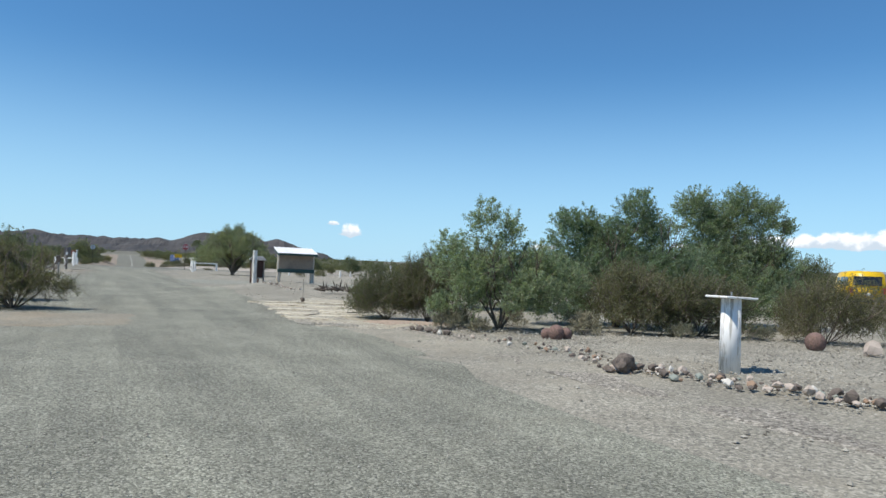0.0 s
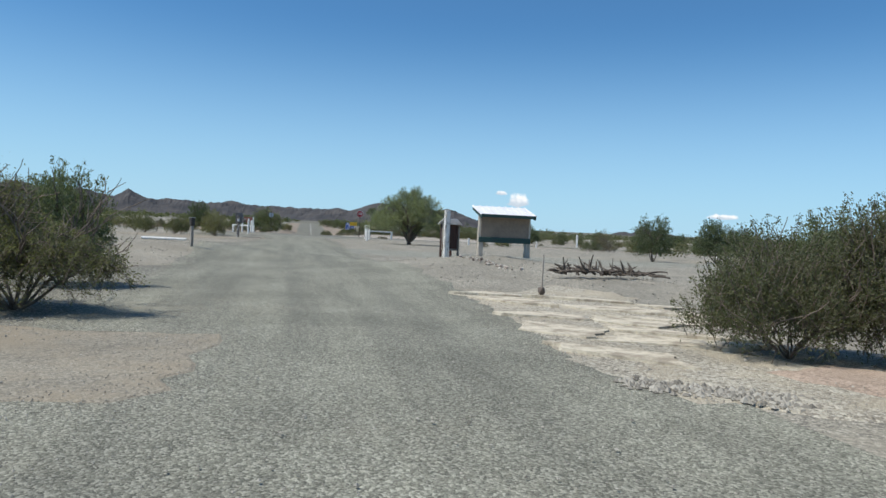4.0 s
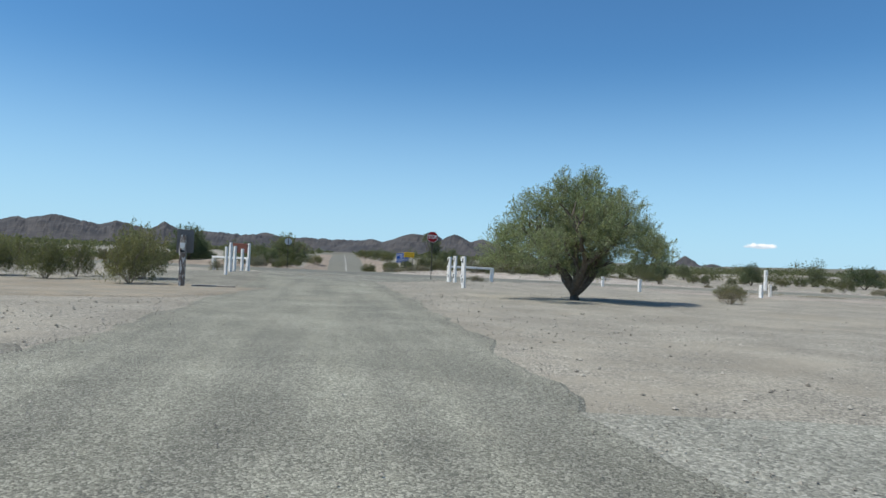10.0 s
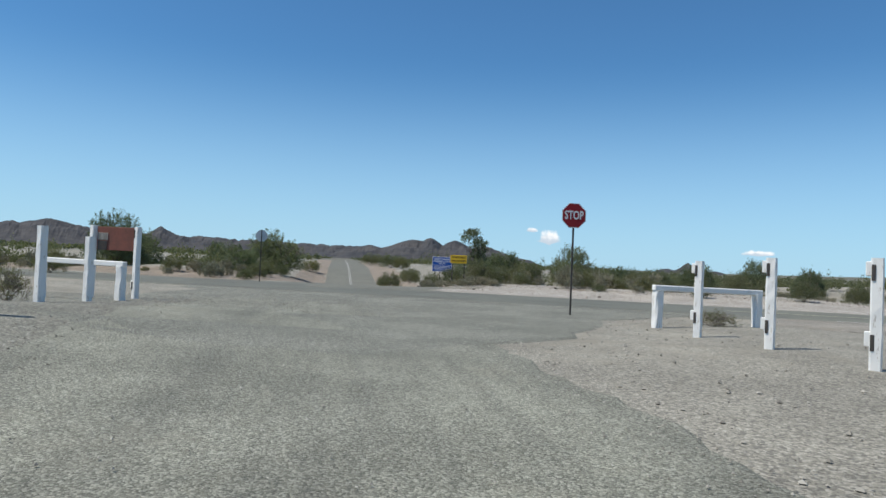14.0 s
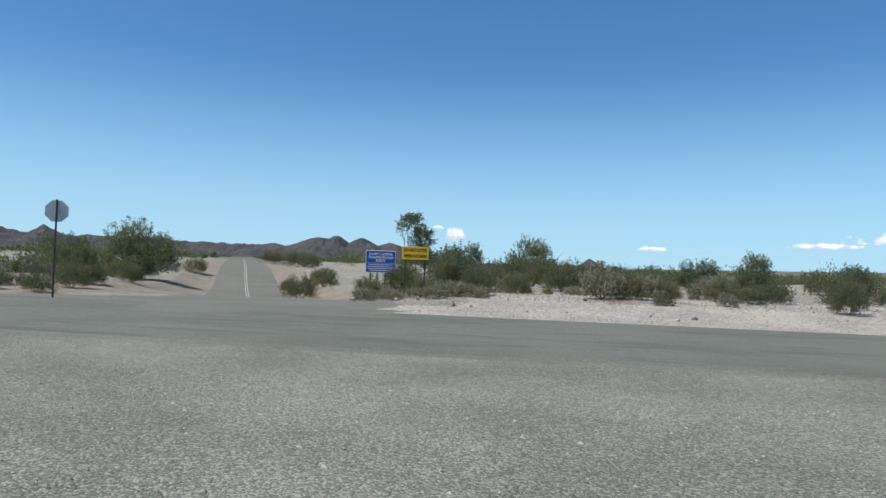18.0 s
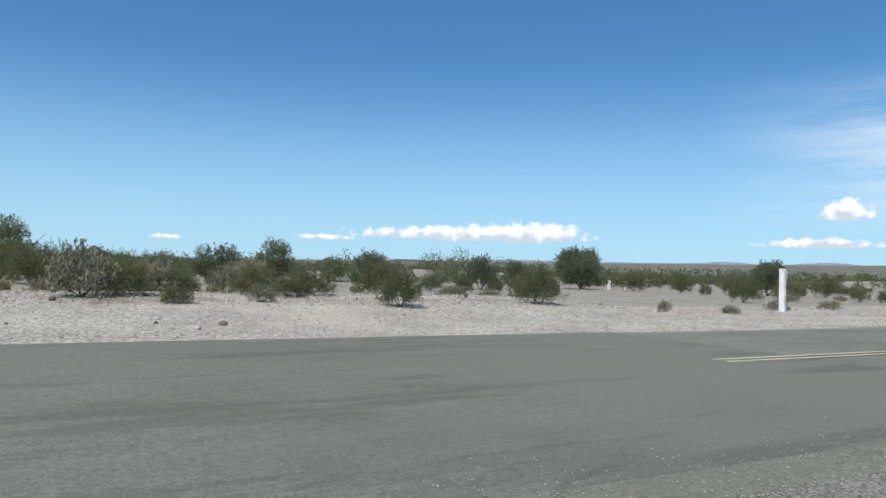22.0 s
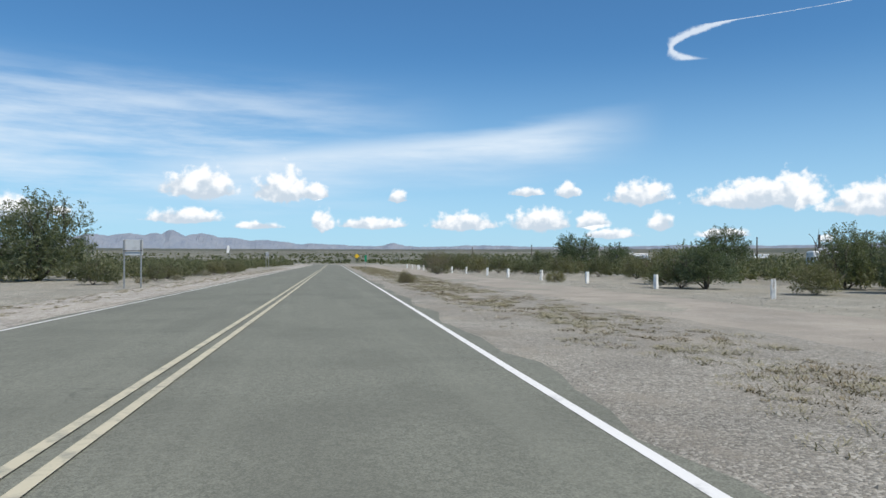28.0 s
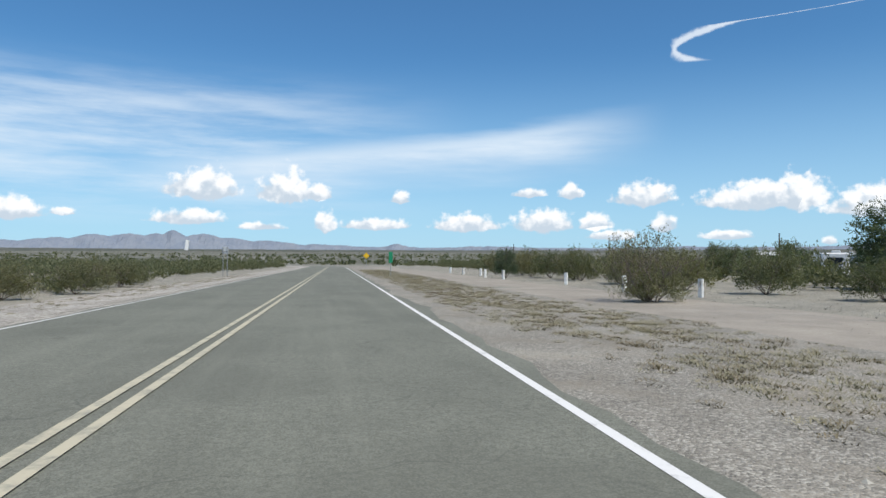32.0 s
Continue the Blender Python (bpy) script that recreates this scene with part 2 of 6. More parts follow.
def stony(name, base, pale, dark, soil, cell, soil_lo, soil_hi, relief=0.6, soil_scale=0.12, far=None, streak=None):
    """Gravel or chip seal: cells of stone over soil, with broad patches."""
    m, n, shader = material(name, base, 0.92)
    pos = place(n)
    cells = n.add("ShaderNodeTexVoronoi")
    cells.inputs["Scale"].default_value = cell
    n.link(pos, cells.inputs["Vector"])
    tone = n.add("ShaderNodeSeparateColor")
    n.link(cells.outputs["Color"], tone.inputs[0])
    stones = n.mix(n.step(tone.outputs[0], 0.4, 0.85), base, pale)
    stones = n.mix(n.step(tone.outputs[1], 0.5, 0.85), stones, dark)
    fine = n.noise(pos, cell * 1.7, 3.0, 0.7)
    stones = n.mix(0.38, stones, n.mix(n.step(fine, 0.3, 0.7), dark, pale))
    broad = n.noise(pos, soil_scale, 6.0, 0.62)
    mid = n.noise(pos, 1.3, 5.0, 0.65)
    patch = n.step(n.math("ADD", n.math("MULTIPLY", broad, 0.65), n.math("MULTIPLY", mid, 0.35)), soil_lo, soil_hi)
    sand = n.mix(n.step(mid, 0.3, 0.75), soil, tuple(v * 0.78 for v in soil))
    sand = n.mix(n.step(fine, 0.35, 0.8), sand, tuple(min(1, v * 1.2) for v in soil))
    both = n.mix(n.math("MULTIPLY", patch, 0.8), stones, sand)
    dapple = n.mix(n.step(n.noise(pos, 0.45, 4.0, 0.6), 0.3, 0.75), (0.8, 0.8, 0.8), (1.1, 1.1, 1.1))
    both = n.mix(1.0, both, dapple, "MULTIPLY")
    if streak is not None:
        lanes = n.add("ShaderNodeMapping")
        lanes.vector_type = "TEXTURE"
        lanes.inputs["Rotation"].default_value = (0, 0, radians(streak))
        lanes.inputs["Scale"].default_value = (0.85, 14.0, 1.0)
        n.link(pos, lanes.inputs[0])
        worn_in = n.noise(lanes.outputs[0], 1.0, 5.0, 0.6)
        both = n.mix(1.0, both, n.mix(n.step(worn_in, 0.3, 0.7), (0.80, 0.80, 0.80), (1.12, 1.12, 1.10)), "MULTIPLY")
    if far:
        gap = n.add("ShaderNodeVectorMath")
        gap.operation = "DISTANCE"
        gap.inputs[1].default_value = (20, 80, 0)
        n.link(pos, gap.inputs[0])
        growth = n.math("ADD", n.math("MULTIPLY", n.noise(pos, 0.05, 5.0, 0.6), 0.6), n.math("MULTIPLY", n.noise(pos, 0.012, 4.0, 0.6), 0.4))
        growth = n.math("MULTIPLY", n.step(growth, 0.36, 0.52), n.math("MULTIPLY", n.step(gap.outputs["Value"], 190.0, 420.0), 0.8))
        both = n.mix(growth, both, far)
    n.link(both, shader.inputs["Base Color"])
    height = n.math("ADD", n.math("MULTIPLY", fine, 0.6), n.math("MULTIPLY", cells.outputs["Distance"], -0.8))
    bump(n, shader, height, relief, 0.02)
    return m


def asphalt(name, base, crack=True, fade=None):
    m, n, shader = material(name, base, 0.88)
    pos = place(n)
    grain = n.noise(pos, 60.0, 2.0, 0.7)
    chips = n.noise(pos, 22.0, 3.0, 0.7)
    wide = n.noise(pos, 0.35, 5.0, 0.6)
    along = n.add("ShaderNodeMapping")
    along.inputs["Rotation"].default_value = (0, 0, radians(2.1))
    along.inputs["Scale"].default_value = (0.05, 1.4, 1.0)
    n.link(pos, along.inputs[0])
    lanes = n.noise(along.outputs[0], 1.0, 4.0, 0.6)
    colour = n.mix(n.step(n.math("ADD", n.math("MULTIPLY", grain, 0.55), n.math("MULTIPLY", chips, 0.45)), 0.36, 0.66), tuple(v * 0.66 for v in base), tuple(v * 1.32 for v in base))
    colour = n.mix(n.math("MULTIPLY", n.step(wide, 0.42, 0.66), 0.5), colour, tuple(v * 0.66 for v in base))
    colour = n.mix(n.math("MULTIPLY", n.step(lanes, 0.45, 0.75), 0.35), colour, tuple(v * 1.3 for v in base))
    if crack:
        warp = n.add("ShaderNodeVectorMath")
        warp.operation = "ADD"
        colours = n.add("ShaderNodeTexNoise")
        colours.inputs["Scale"].default_value = 1.2
        n.link(pos, colours.inputs["Vector"])
        n.link(pos, warp.inputs[0])
        n.link(colours.outputs["Color"], warp.inputs[1])
        for size, width, spread, lo, hi, depth in ((0.32, 0.008, 0.22, 0.46, 0.58, 0.32), (1.5, 0.022, 0.16, 0.56, 0.66, 0.26)):
            lines = n.add("ShaderNodeTexVoronoi")
            lines.feature = "DISTANCE_TO_EDGE"
            lines.inputs["Scale"].default_value = size
            n.link(warp.outputs[0], lines.inputs["Vector"])
            seam = n.math("SUBTRACT", 1.0, n.step(lines.outputs["Distance"], 0.0, width))
            seam = n.math("MULTIPLY", seam, n.step(n.noise(pos, spread, 3.0, 0.5), lo, hi))
            colour = n.mix(n.math("MULTIPLY", seam, depth), colour, (0.045, 0.045, 0.04))
    if fade:
        # oily stains and worn streaks, and an uneven end towards the newer surface
        split = n.add("ShaderNodeSeparateXYZ")
        n.link(pos, split.inputs[0])
        ends = n.math("ADD", split.outputs[0], n.math("MULTIPLY", n.noise(pos, 0.5, 6.0, 0.65), 9.0))
        grey = n.mix(n.step(grain, 0.3, 0.75), tuple(v * 0.72 for v in fade[2]), tuple(v * 1.25 for v in fade[2]))
        colour = n.mix(n.step(ends, fade[0], fade[1]), colour, grey)
        spill = n.add("ShaderNodeMapping")
        spill.inputs["Rotation"].default_value = (0, 0, radians(2.1))
        spill.inputs["Scale"].default_value = (0.16, 0.75, 1.0)
        n.link(pos, spill.inputs[0])
        dark = n.step(n.noise(spill.outputs[0], 1.0, 8.0, 0.74), 0.50, 0.60)
        colour = n.mix(n.math("MULTIPLY", dark, 0.5), colour, tuple(v * 0.5 for v in base))
    n.link(colour, shader.inputs["Base Color"])
    bump(n, shader, n.math("ADD", grain, chips), 0.35, 0.008)
    return m


def leafy(name, dark, light, through=0.28):
    m = bpy.data.materials.new(name)
    m.use_nodes = True
    n = Nodes(m.node_tree)
    m.node_tree.nodes.clear()
    info = n.add("ShaderNodeObjectInfo")
    geo = n.add("ShaderNodeNewGeometry")
    colour = n.mix(geo.outputs["Random Per Island"], dark, light)
    tint = n.mix(info.outputs["Random"], (0.82, 0.86, 0.8), (1.18, 1.1, 1.0))
    colour = n.mix(1.0, colour, tint, "MULTIPLY")
    flat = n.add("ShaderNodeBsdfPrincipled")
    flat.inputs["Roughness"].default_value = 0.62
    flat.inputs["Specular IOR Level"].default_value = 0.25
    glow = n.add("ShaderNodeBsdfTranslucent")
    n.link(colour, flat.inputs["Base Color"])
    n.link(n.mix(1.0, colour, (1.1, 1.25, 0.6), "MULTIPLY"), glow.inputs[0])
    both = n.add("ShaderNodeMixShader")
    both.inputs[0].default_value = through
    n.link(flat.outputs[0], both.inputs[1])
    n.link(glow.outputs[0], both.inputs[2])
    end = n.add("ShaderNodeOutputMaterial")
    n.link(both.outputs[0], end.inputs[0])
    return m


def desert():
    """Ground: grey gravel in the camp, paler pinkish sand north of the highway and far out."""
    m = stony("desert_ground", (0.270, 0.256, 0.202), (0.49, 0.462, 0.385), (0.11, 0.105, 0.088), (0.33, 0.302, 0.238), 36.0, 0.47, 0.62, 0.4, far=(0.085, 0.088, 0.058))
    return m


GROUND = desert()
CHIPSEAL = stony("chip_seal", (0.216, 0.219, 0.171), (0.46, 0.46, 0.38), (0.070, 0.070, 0.056), (0.285, 0.268, 0.208), 58.0, 0.52, 0.74, 0.5, 0.2, streak=25.3)
VERGE = stony("rutted_verge_gravel", (0.192, 0.188, 0.150), (0.43, 0.42, 0.35), (0.07, 0.07, 0.056), (0.238, 0.222, 0.176), 34.0, 0.5, 0.7, 0.9, 0.4)
APRON = stony("loose_road_gravel", (0.172, 0.176, 0.140), (0.43, 0.43, 0.36), (0.058, 0.058, 0.047), (0.222, 0.210, 0.166), 60.0, 0.56, 0.78, 0.5, 0.2)
GRAVEL_BED = stony("brown_yard_gravel", (0.255, 0.235, 0.192), (0.56, 0.52, 0.445), (0.075, 0.067, 0.055), (0.30, 0.268, 0.212), 27.0, 0.56, 0.74, 0.9, 0.4)
DRIVE = stony("pale_gravel", (0.256, 0.260, 0.212), (0.46, 0.458, 0.39), (0.115, 0.117, 0.096), (0.290, 0.282, 0.232), 34.0, 0.5, 0.66, 0.6)
TRACK = stony("sandy_track", (0.318, 0.288, 0.240), (0.47, 0.43, 0.37), (0.19, 0.172, 0.143), (0.348, 0.308, 0.252), 44.0, 0.35, 0.55, 0.3)
BERM = stony("pale_berm", (0.415, 0.385, 0.325), (0.62, 0.58, 0.51), (0.17, 0.15, 0.128), (0.45, 0.40, 0.33), 17.0, 0.5, 0.68, 1.2)
SHOULDER = stony("sandy_shoulder", (0.262, 0.240, 0.198), (0.50, 0.468, 0.40), (0.125, 0.115, 0.094), (0.325, 0.290, 0.232), 40.0, 0.47, 0.64, 0.7, 0.5)
TAN_SAND = stony("tan_sand", (0.262, 0.243, 0.188), (0.40, 0.37, 0.30), (0.14, 0.13, 0.104), (0.325, 0.278, 0.202), 48.0, 0.40, 0.62, 0.4, 0.7)
PINK_SAND = stony("pink_sand", (0.40, 0.315, 0.245), (0.52, 0.42, 0.335), (0.20, 0.155, 0.12), (0.43, 0.335, 0.26), 40.0, 0.4, 0.62, 0.5, 0.7)
PEDESTAL_WHITE = worn("chalky_white_paint", (0.80, 0.80, 0.78), (0.42, 0.40, 0.36), 4.0, 0.75, 0.51, 0.60, 0.5, 0.0, (4, 4, 0.3))
TAR = asphalt("highway_asphalt", (0.180, 0.183, 0.146))
TAR_DARK = asphalt("junction_asphalt", (0.160, 0.164, 0.135), True, (-29.0, -22.8, (0.166, 0.170, 0.139)))
TAR_OLD = asphalt("side_road_asphalt", (0.176, 0.175, 0.143))
YELLOW_LINE = worn("yellow_line", (0.51, 0.465, 0.34), (0.29, 0.28, 0.225), 3.0, 0.8, 0.44, 0.68)
WHITE_LINE = worn("white_line", (0.72, 0.71, 0.68), (0.42, 0.42, 0.40), 3.0, 0.8, 0.52, 0.72)
SIDE_LINE = worn("faded_side_line", (0.46, 0.46, 0.43), (0.26, 0.26, 0.24), 3.0, 0.8, 0.45, 0.68)
WHITE_WOOD = worn("white_paint_on_wood", (0.78, 0.78, 0.75), (0.42, 0.37, 0.31), 5.0, 0.7, 0.56, 0.66, 0.4, 0.0, (3, 3, 0.6))
FLAKED_DARK = worn("bare_flaked_wood", (0.66, 0.65, 0.61), (0.15, 0.12, 0.10), 5.0, 0.85, 0.43, 0.50, 0.6, 0.0, (4, 4, 0.7))
FLAKED_POST = worn("flaked_post_paint", (0.74, 0.73, 0.69), (0.24, 0.19, 0.15), 5.0, 0.85, 0.53, 0.58, 0.7, 0.0, (5, 5, 0.8))
FLAKED = worn("flaked_white_wood", (0.74, 0.73, 0.69), (0.33, 0.28, 0.23), 5.0, 0.8, 0.53, 0.62, 0.6, 0.0, (4, 4, 0.4))
PALE_WOOD = worn("sun_bleached_wood", (0.52, 0.48, 0.41), (0.36, 0.32, 0.265), 4.0, 0.85, 0.45, 0.66, 0.5, 0.0, (4, 4, 0.5))
ERODED = stony("eroded_tan_soil", (0.262, 0.222, 0.175), (0.43, 0.375, 0.305), (0.115, 0.094, 0.074), (0.30, 0.245, 0.185), 16.0, 0.42, 0.6, 1.0, 0.8)
GREY_WOOD = worn("weathered_grey_wood", (0.40, 0.37, 0.325), (0.24, 0.21, 0.175), 4.0, 0.85, 0.4, 0.62, 0.6, 0.0, (4, 4, 0.5))
BROWN_BOARD = worn("brown_board", (0.285, 0.235, 0.185), (0.22, 0.18, 0.145), 2.5, 0.75, 0.4, 0.65, 0.2)
DARK_BROWN = worn("dark_red_brown_wood", (0.085, 0.042, 0.034), (0.045, 0.026, 0.022), 4.0, 0.7, 0.4, 0.65, 0.3, 0.0, (3, 3, 0.6))
RED_BROWN = worn("red_brown_board", (0.27, 0.10, 0.07), (0.20, 0.085, 0.062), 3.0, 0.7, 0.4, 0.65, 0.2)
GREEN_TRIM = worn("dark_green_trim", (0.035, 0.075, 0.068), (0.06, 0.085, 0.075), 5.0, 0.65, 0.5, 0.7, 0.2)
ROOF_METAL = worn("white_roof_sheet", (0.78, 0.79, 0.80), (0.62, 0.61, 0.58), 3.0, 0.45, 0.5, 0.75, 0.1)
GREY_METAL = worn("galvanised_steel", (0.38, 0.39, 0.39), (0.27, 0.27, 0.26), 8.0, 0.5, 0.4, 0.65, 0.15, 0.7)
DARK_METAL = worn("dark_steel", (0.075, 0.07, 0.065), (0.12, 0.085, 0.06), 10.0, 0.6, 0.45, 0.68, 0.2, 0.4)
DULL_BACK = worn("dull_sign_back", (0.17, 0.17, 0.17), (0.13, 0.125, 0.12), 4.0, 0.7, 0.45, 0.7, 0.1, 0.2)
SIGN_BACK = worn("bare_sign_back", (0.52, 0.54, 0.55), (0.41, 0.42, 0.42), 4.0, 0.5, 0.45, 0.7, 0.1, 0.3)
SIGN_RED = worn("red_sign_face", (0.30, 0.012, 0.018), (0.25, 0.014, 0.02), 3.0, 0.5, 0.45, 0.7, 0.05)
SIGN_WHITE = worn("white_sign_face", (0.76, 0.76, 0.74), (0.68, 0.68, 0.66), 6.0, 0.5, 0.5, 0.75, 0.05)
SIGN_BLUE = worn("blue_sign_face", (0.013, 0.075, 0.33), (0.02, 0.085, 0.31), 3.0, 0.5, 0.45, 0.7, 0.05)
SIGN_YELLOW = worn("yellow_sign_face", (0.68, 0.42, 0.02), (0.58, 0.37, 0.03), 3.0, 0.5, 0.5, 0.75, 0.05)
SIGN_BLACK = material("black_lettering", (0.015, 0.015, 0.015), 0.6)[0]
SIGN_GREEN = worn("green_sign_face", (0.015, 0.22, 0.11), (0.02, 0.19, 0.10), 3.0, 0.5, 0.45, 0.7, 0.05)
VAN_YELLOW = worn("yellow_vehicle_paint", (0.72, 0.46, 0.015), (0.66, 0.43, 0.03), 1.5, 0.32, 0.5, 0.8, 0.02)
WHITE_PAINT = worn("white_vehicle_paint", (0.76, 0.76, 0.75), (0.66, 0.65, 0.62), 1.5, 0.35, 0.5, 0.8, 0.02)
GLASS = material("dark_window_glass", (0.02, 0.025, 0.03), 0.08)[0]
RUBBER = material("black_rubber", (0.02, 0.02, 0.02), 0.8)[0]
LAMP_RED = material("red_lamp_lens", (0.35, 0.01, 0.01), 0.3)[0]
CONCRETE = worn("broken_pale_concrete", (0.60, 0.55, 0.435), (0.31, 0.27, 0.205), 2.6, 0.92, 0.42, 0.62, 1.0)
CALICHE = stony("crumbled_concrete", (0.45, 0.42, 0.335), (0.64, 0.605, 0.50), (0.17, 0.15, 0.118), (0.42, 0.375, 0.285), 30.0, 0.46, 0.58, 0.9, 0.9)
ROCK = worn("brown_rock", (0.17, 0.142, 0.122), (0.085, 0.07, 0.062), 9.0, 0.9, 0.4, 0.65, 0.8)
PALE_ROCK = worn("pale_pink_rock", (0.48, 0.41, 0.35), (0.31, 0.26, 0.22), 7.0, 0.9, 0.42, 0.66, 0.6)
GREEN_ROCK = worn("green_grey_rock", (0.28, 0.31, 0.27), (0.19, 0.20, 0.18), 8.0, 0.9, 0.42, 0.66, 0.6)
WHITE_ROCK = worn("chalky_white_rock", (0.58, 0.56, 0.51), (0.44, 0.40, 0.35), 7.0, 0.9, 0.46, 0.68, 0.7)
RUST_ROCK = worn("rusty_rock", (0.31, 0.215, 0.15), (0.21, 0.15, 0.11), 8.0, 0.9, 0.42, 0.66, 0.7)
CACTUS = worn("red_spined_cactus", (0.27, 0.175, 0.155), (0.15, 0.11, 0.09), 30.0, 0.95, 0.4, 0.62, 0.9)
BARK = worn("grey_brown_bark", (0.15, 0.125, 0.10), (0.075, 0.062, 0.05), 9.0, 0.9, 0.4, 0.65, 0.8)
TWIG = worn("grey_twigs", (0.20, 0.165, 0.135), (0.11, 0.09, 0.075), 9.0, 0.9, 0.4, 0.65, 0.5)
LEAF_TREE = leafy("mesquite_leaves", (0.172, 0.222, 0.178), (0.345, 0.405, 0.328), 0.58)
LEAF_PALO = leafy("palo_verde_leaves", (0.205, 0.228, 0.165), (0.395, 0.412, 0.315), 0.55)
LEAF_BUSH = leafy("creosote_leaves", (0.098, 0.106, 0.066), (0.200, 0.204, 0.132), 0.42)
LEAF_IRON = leafy("dark_tree_leaves", (0.090, 0.110, 0.078), (0.195, 0.222, 0.158), 0.45)
LEAF_BROWN = leafy("brown_creosote_leaves", (0.132, 0.132, 0.086), (0.245, 0.240, 0.162), 0.45)
LEAF_ROAD = leafy("pale_olive_leaves", (0.16, 0.150, 0.095), (0.28, 0.262, 0.175), 0.45)
LEAF_GREY = leafy("grey_bursage_leaves", (0.16, 0.155, 0.115), (0.30, 0.29, 0.225), 0.12)
LEAF_WITHERED = leafy("withered_herb_blades", (0.125, 0.108, 0.072), (0.24, 0.208, 0.148), 0.06)
LEAF_DRY = leafy("dry_grass_blades", (0.215, 0.196, 0.138), (0.37, 0.335, 0.245), 0.08)


# ---- helpers for meshes ----
def smooth(v, lo, hi):
    t = np.clip((np.asarray(v, float) - lo) / (hi - lo), 0, 1)
    return t * t * (3 - 2 * t)


def highway_y(x):
    """The highway's middle."""
    x = np.asarray(x, float)
    return 101.05 - 0.037 * x - 0.2 * np.exp(-(((x + 22) / 24) ** 2)) + 0.06 * np.exp(-(((x - 11) / 12) ** 2)) + 0.0035 * np.maximum(np.minimum(x, 420) - 225, 0) ** 2


CAMP_D, CAMP_N = np.array([-0.428, 0.904]), np.array([0.904, 0.428])


def camp(s, o):
    """A place on the camp road: s along it, o to its right."""
    return CAMP_D[0] * s + CAMP_N[0] * o, CAMP_D[1] * s + CAMP_N[1] * o


def ground_z(x, y):
    x, y = np.asarray(x, float), np.asarray(y, float)
    north = y - highway_y(x) - 5.0
    z = -1.4 * smooth(north, 0, 36) * (1 - smooth(north, 44, 78)) * smooth(-x, 36, 50)
    z = z + 2.15 * np.clip((north - 46) / 82, 0, 1) * smooth(-x, 34, 66)
    z = z + 0.42 * np.exp(-(((north - 9) / 4.5) ** 2)) * smooth(-x, 14, 22) * (1 - smooth(-x, 40, 45)) * smooth(north, 0.2, 3)
    z = z + 0.58 * np.exp(-(((x + 5.8) / 3.2) ** 2 + ((y - 32.0) / 5.0) ** 2))
    z = z + 0.19 * np.exp(-(((x + 27.3) / 3.2) ** 2 + ((y - 84.0) / 7.0) ** 2))
    z = z + 0.60 * np.exp(-(((x + 17.5) / 3.2) ** 2 + ((y - 31.0) / 6.0) ** 2))
    z = z + 0.34 * np.exp(-(((x + 1.5) / 3.5) ** 2 + ((y - 27.0) / 3.5) ** 2))
    z = z + 0.34 * np.exp(-(((x + 40.3) / 4.5) ** 2 + ((y - 79.0) / 6.5) ** 2))
    z = z + 0.45 * np.exp(-(((north - 7.0) / 2.6) ** 2)) * smooth(-x, 57, 63) * (0.75 + 0.35 * np.sin(x * 0.7) * np.sin(x * 0.23))
    z = z + (0.9 + 0.6 * np.sin(x * 0.083 + 1.0)) * np.exp(-(((north - 62 - 5 * np.sin(x * 0.05)) / 6.0) ** 2)) * smooth(x, -34, -20) * (1 - smooth(x, 120, 170))
    z = z - 0.14 * smooth(north, 0.2, 4.5) * (1 - smooth(north, 30, 60)) * smooth(x, -24, -8)
    yard = (x - 0.9) * 0.854 + (y - 14.4) * 0.521
    z = z + 0.12 * smooth(yard, -0.6, 0.8) * (1 - smooth(yard, 7, 15)) * (1 - smooth(y, 14.5, 18.5))
    z = z + 0.0155 * np.maximum(x - 330, 0) * smooth(x, 330, 520)
    u, v = np.abs((x + 37.1) * 0.9114 + (y - 89.6) * 0.4115), (y - 89.6) * 0.9114 - (x + 37.1) * 0.4115
    z = z + 0.9 * smooth(u, 3.6, 8.0) * (1 - smooth(u, 12, 24)) * smooth(v, 26, 44) * (1 - smooth(v, 80, 110))
    far = np.hypot(x + 10, y - 60)
    z = z + 0.009 * np.maximum(far - 260, 0) * smooth(y - 0.4 * x, 150, 420)
    return z


def gz(x, y):
    return float(ground_z(x, y))


def mesh_of(name, verts, faces, mat, shade=False):
    me = bpy.data.meshes.new(name)
    me.from_pydata([tuple(v) for v in np.asarray(verts, float)], [], [tuple(int(i) for i in f) for f in faces])
    me.materials.append(mat)
    if shade:
        me.polygons.foreach_set("use_smooth", [True] * len(me.polygons))
    me.update()
    return me


def quads_mesh(name, verts, count, mat):
    """A mesh of count loose quads, four vertices each."""
    me = bpy.data.meshes.new(name)
    me.vertices.add(4 * count)
    me.vertices.foreach_set("co", np.asarray(verts, np.float32).ravel())
    me.loops.add(4 * count)
    me.loops.foreach_set("vertex_index", np.arange(4 * count, dtype=np.int32))
    me.polygons.add(count)
    me.polygons.foreach_set("loop_start", np.arange(0, 4 * count, 4, dtype=np.int32))
    me.materials.append(mat)
    me.update(calc_edges=True)
    return me


def thing(name, x, y, turn=0.0, z=None, label="", category="", group=""):
    ob = new(name)
    ob.empty_display_size = 0.2
    ob.matrix_world = pose(x, y, gz(x, y) if z is None else z, 0, 0, turn)
    return tagged(ob, label, category, group)


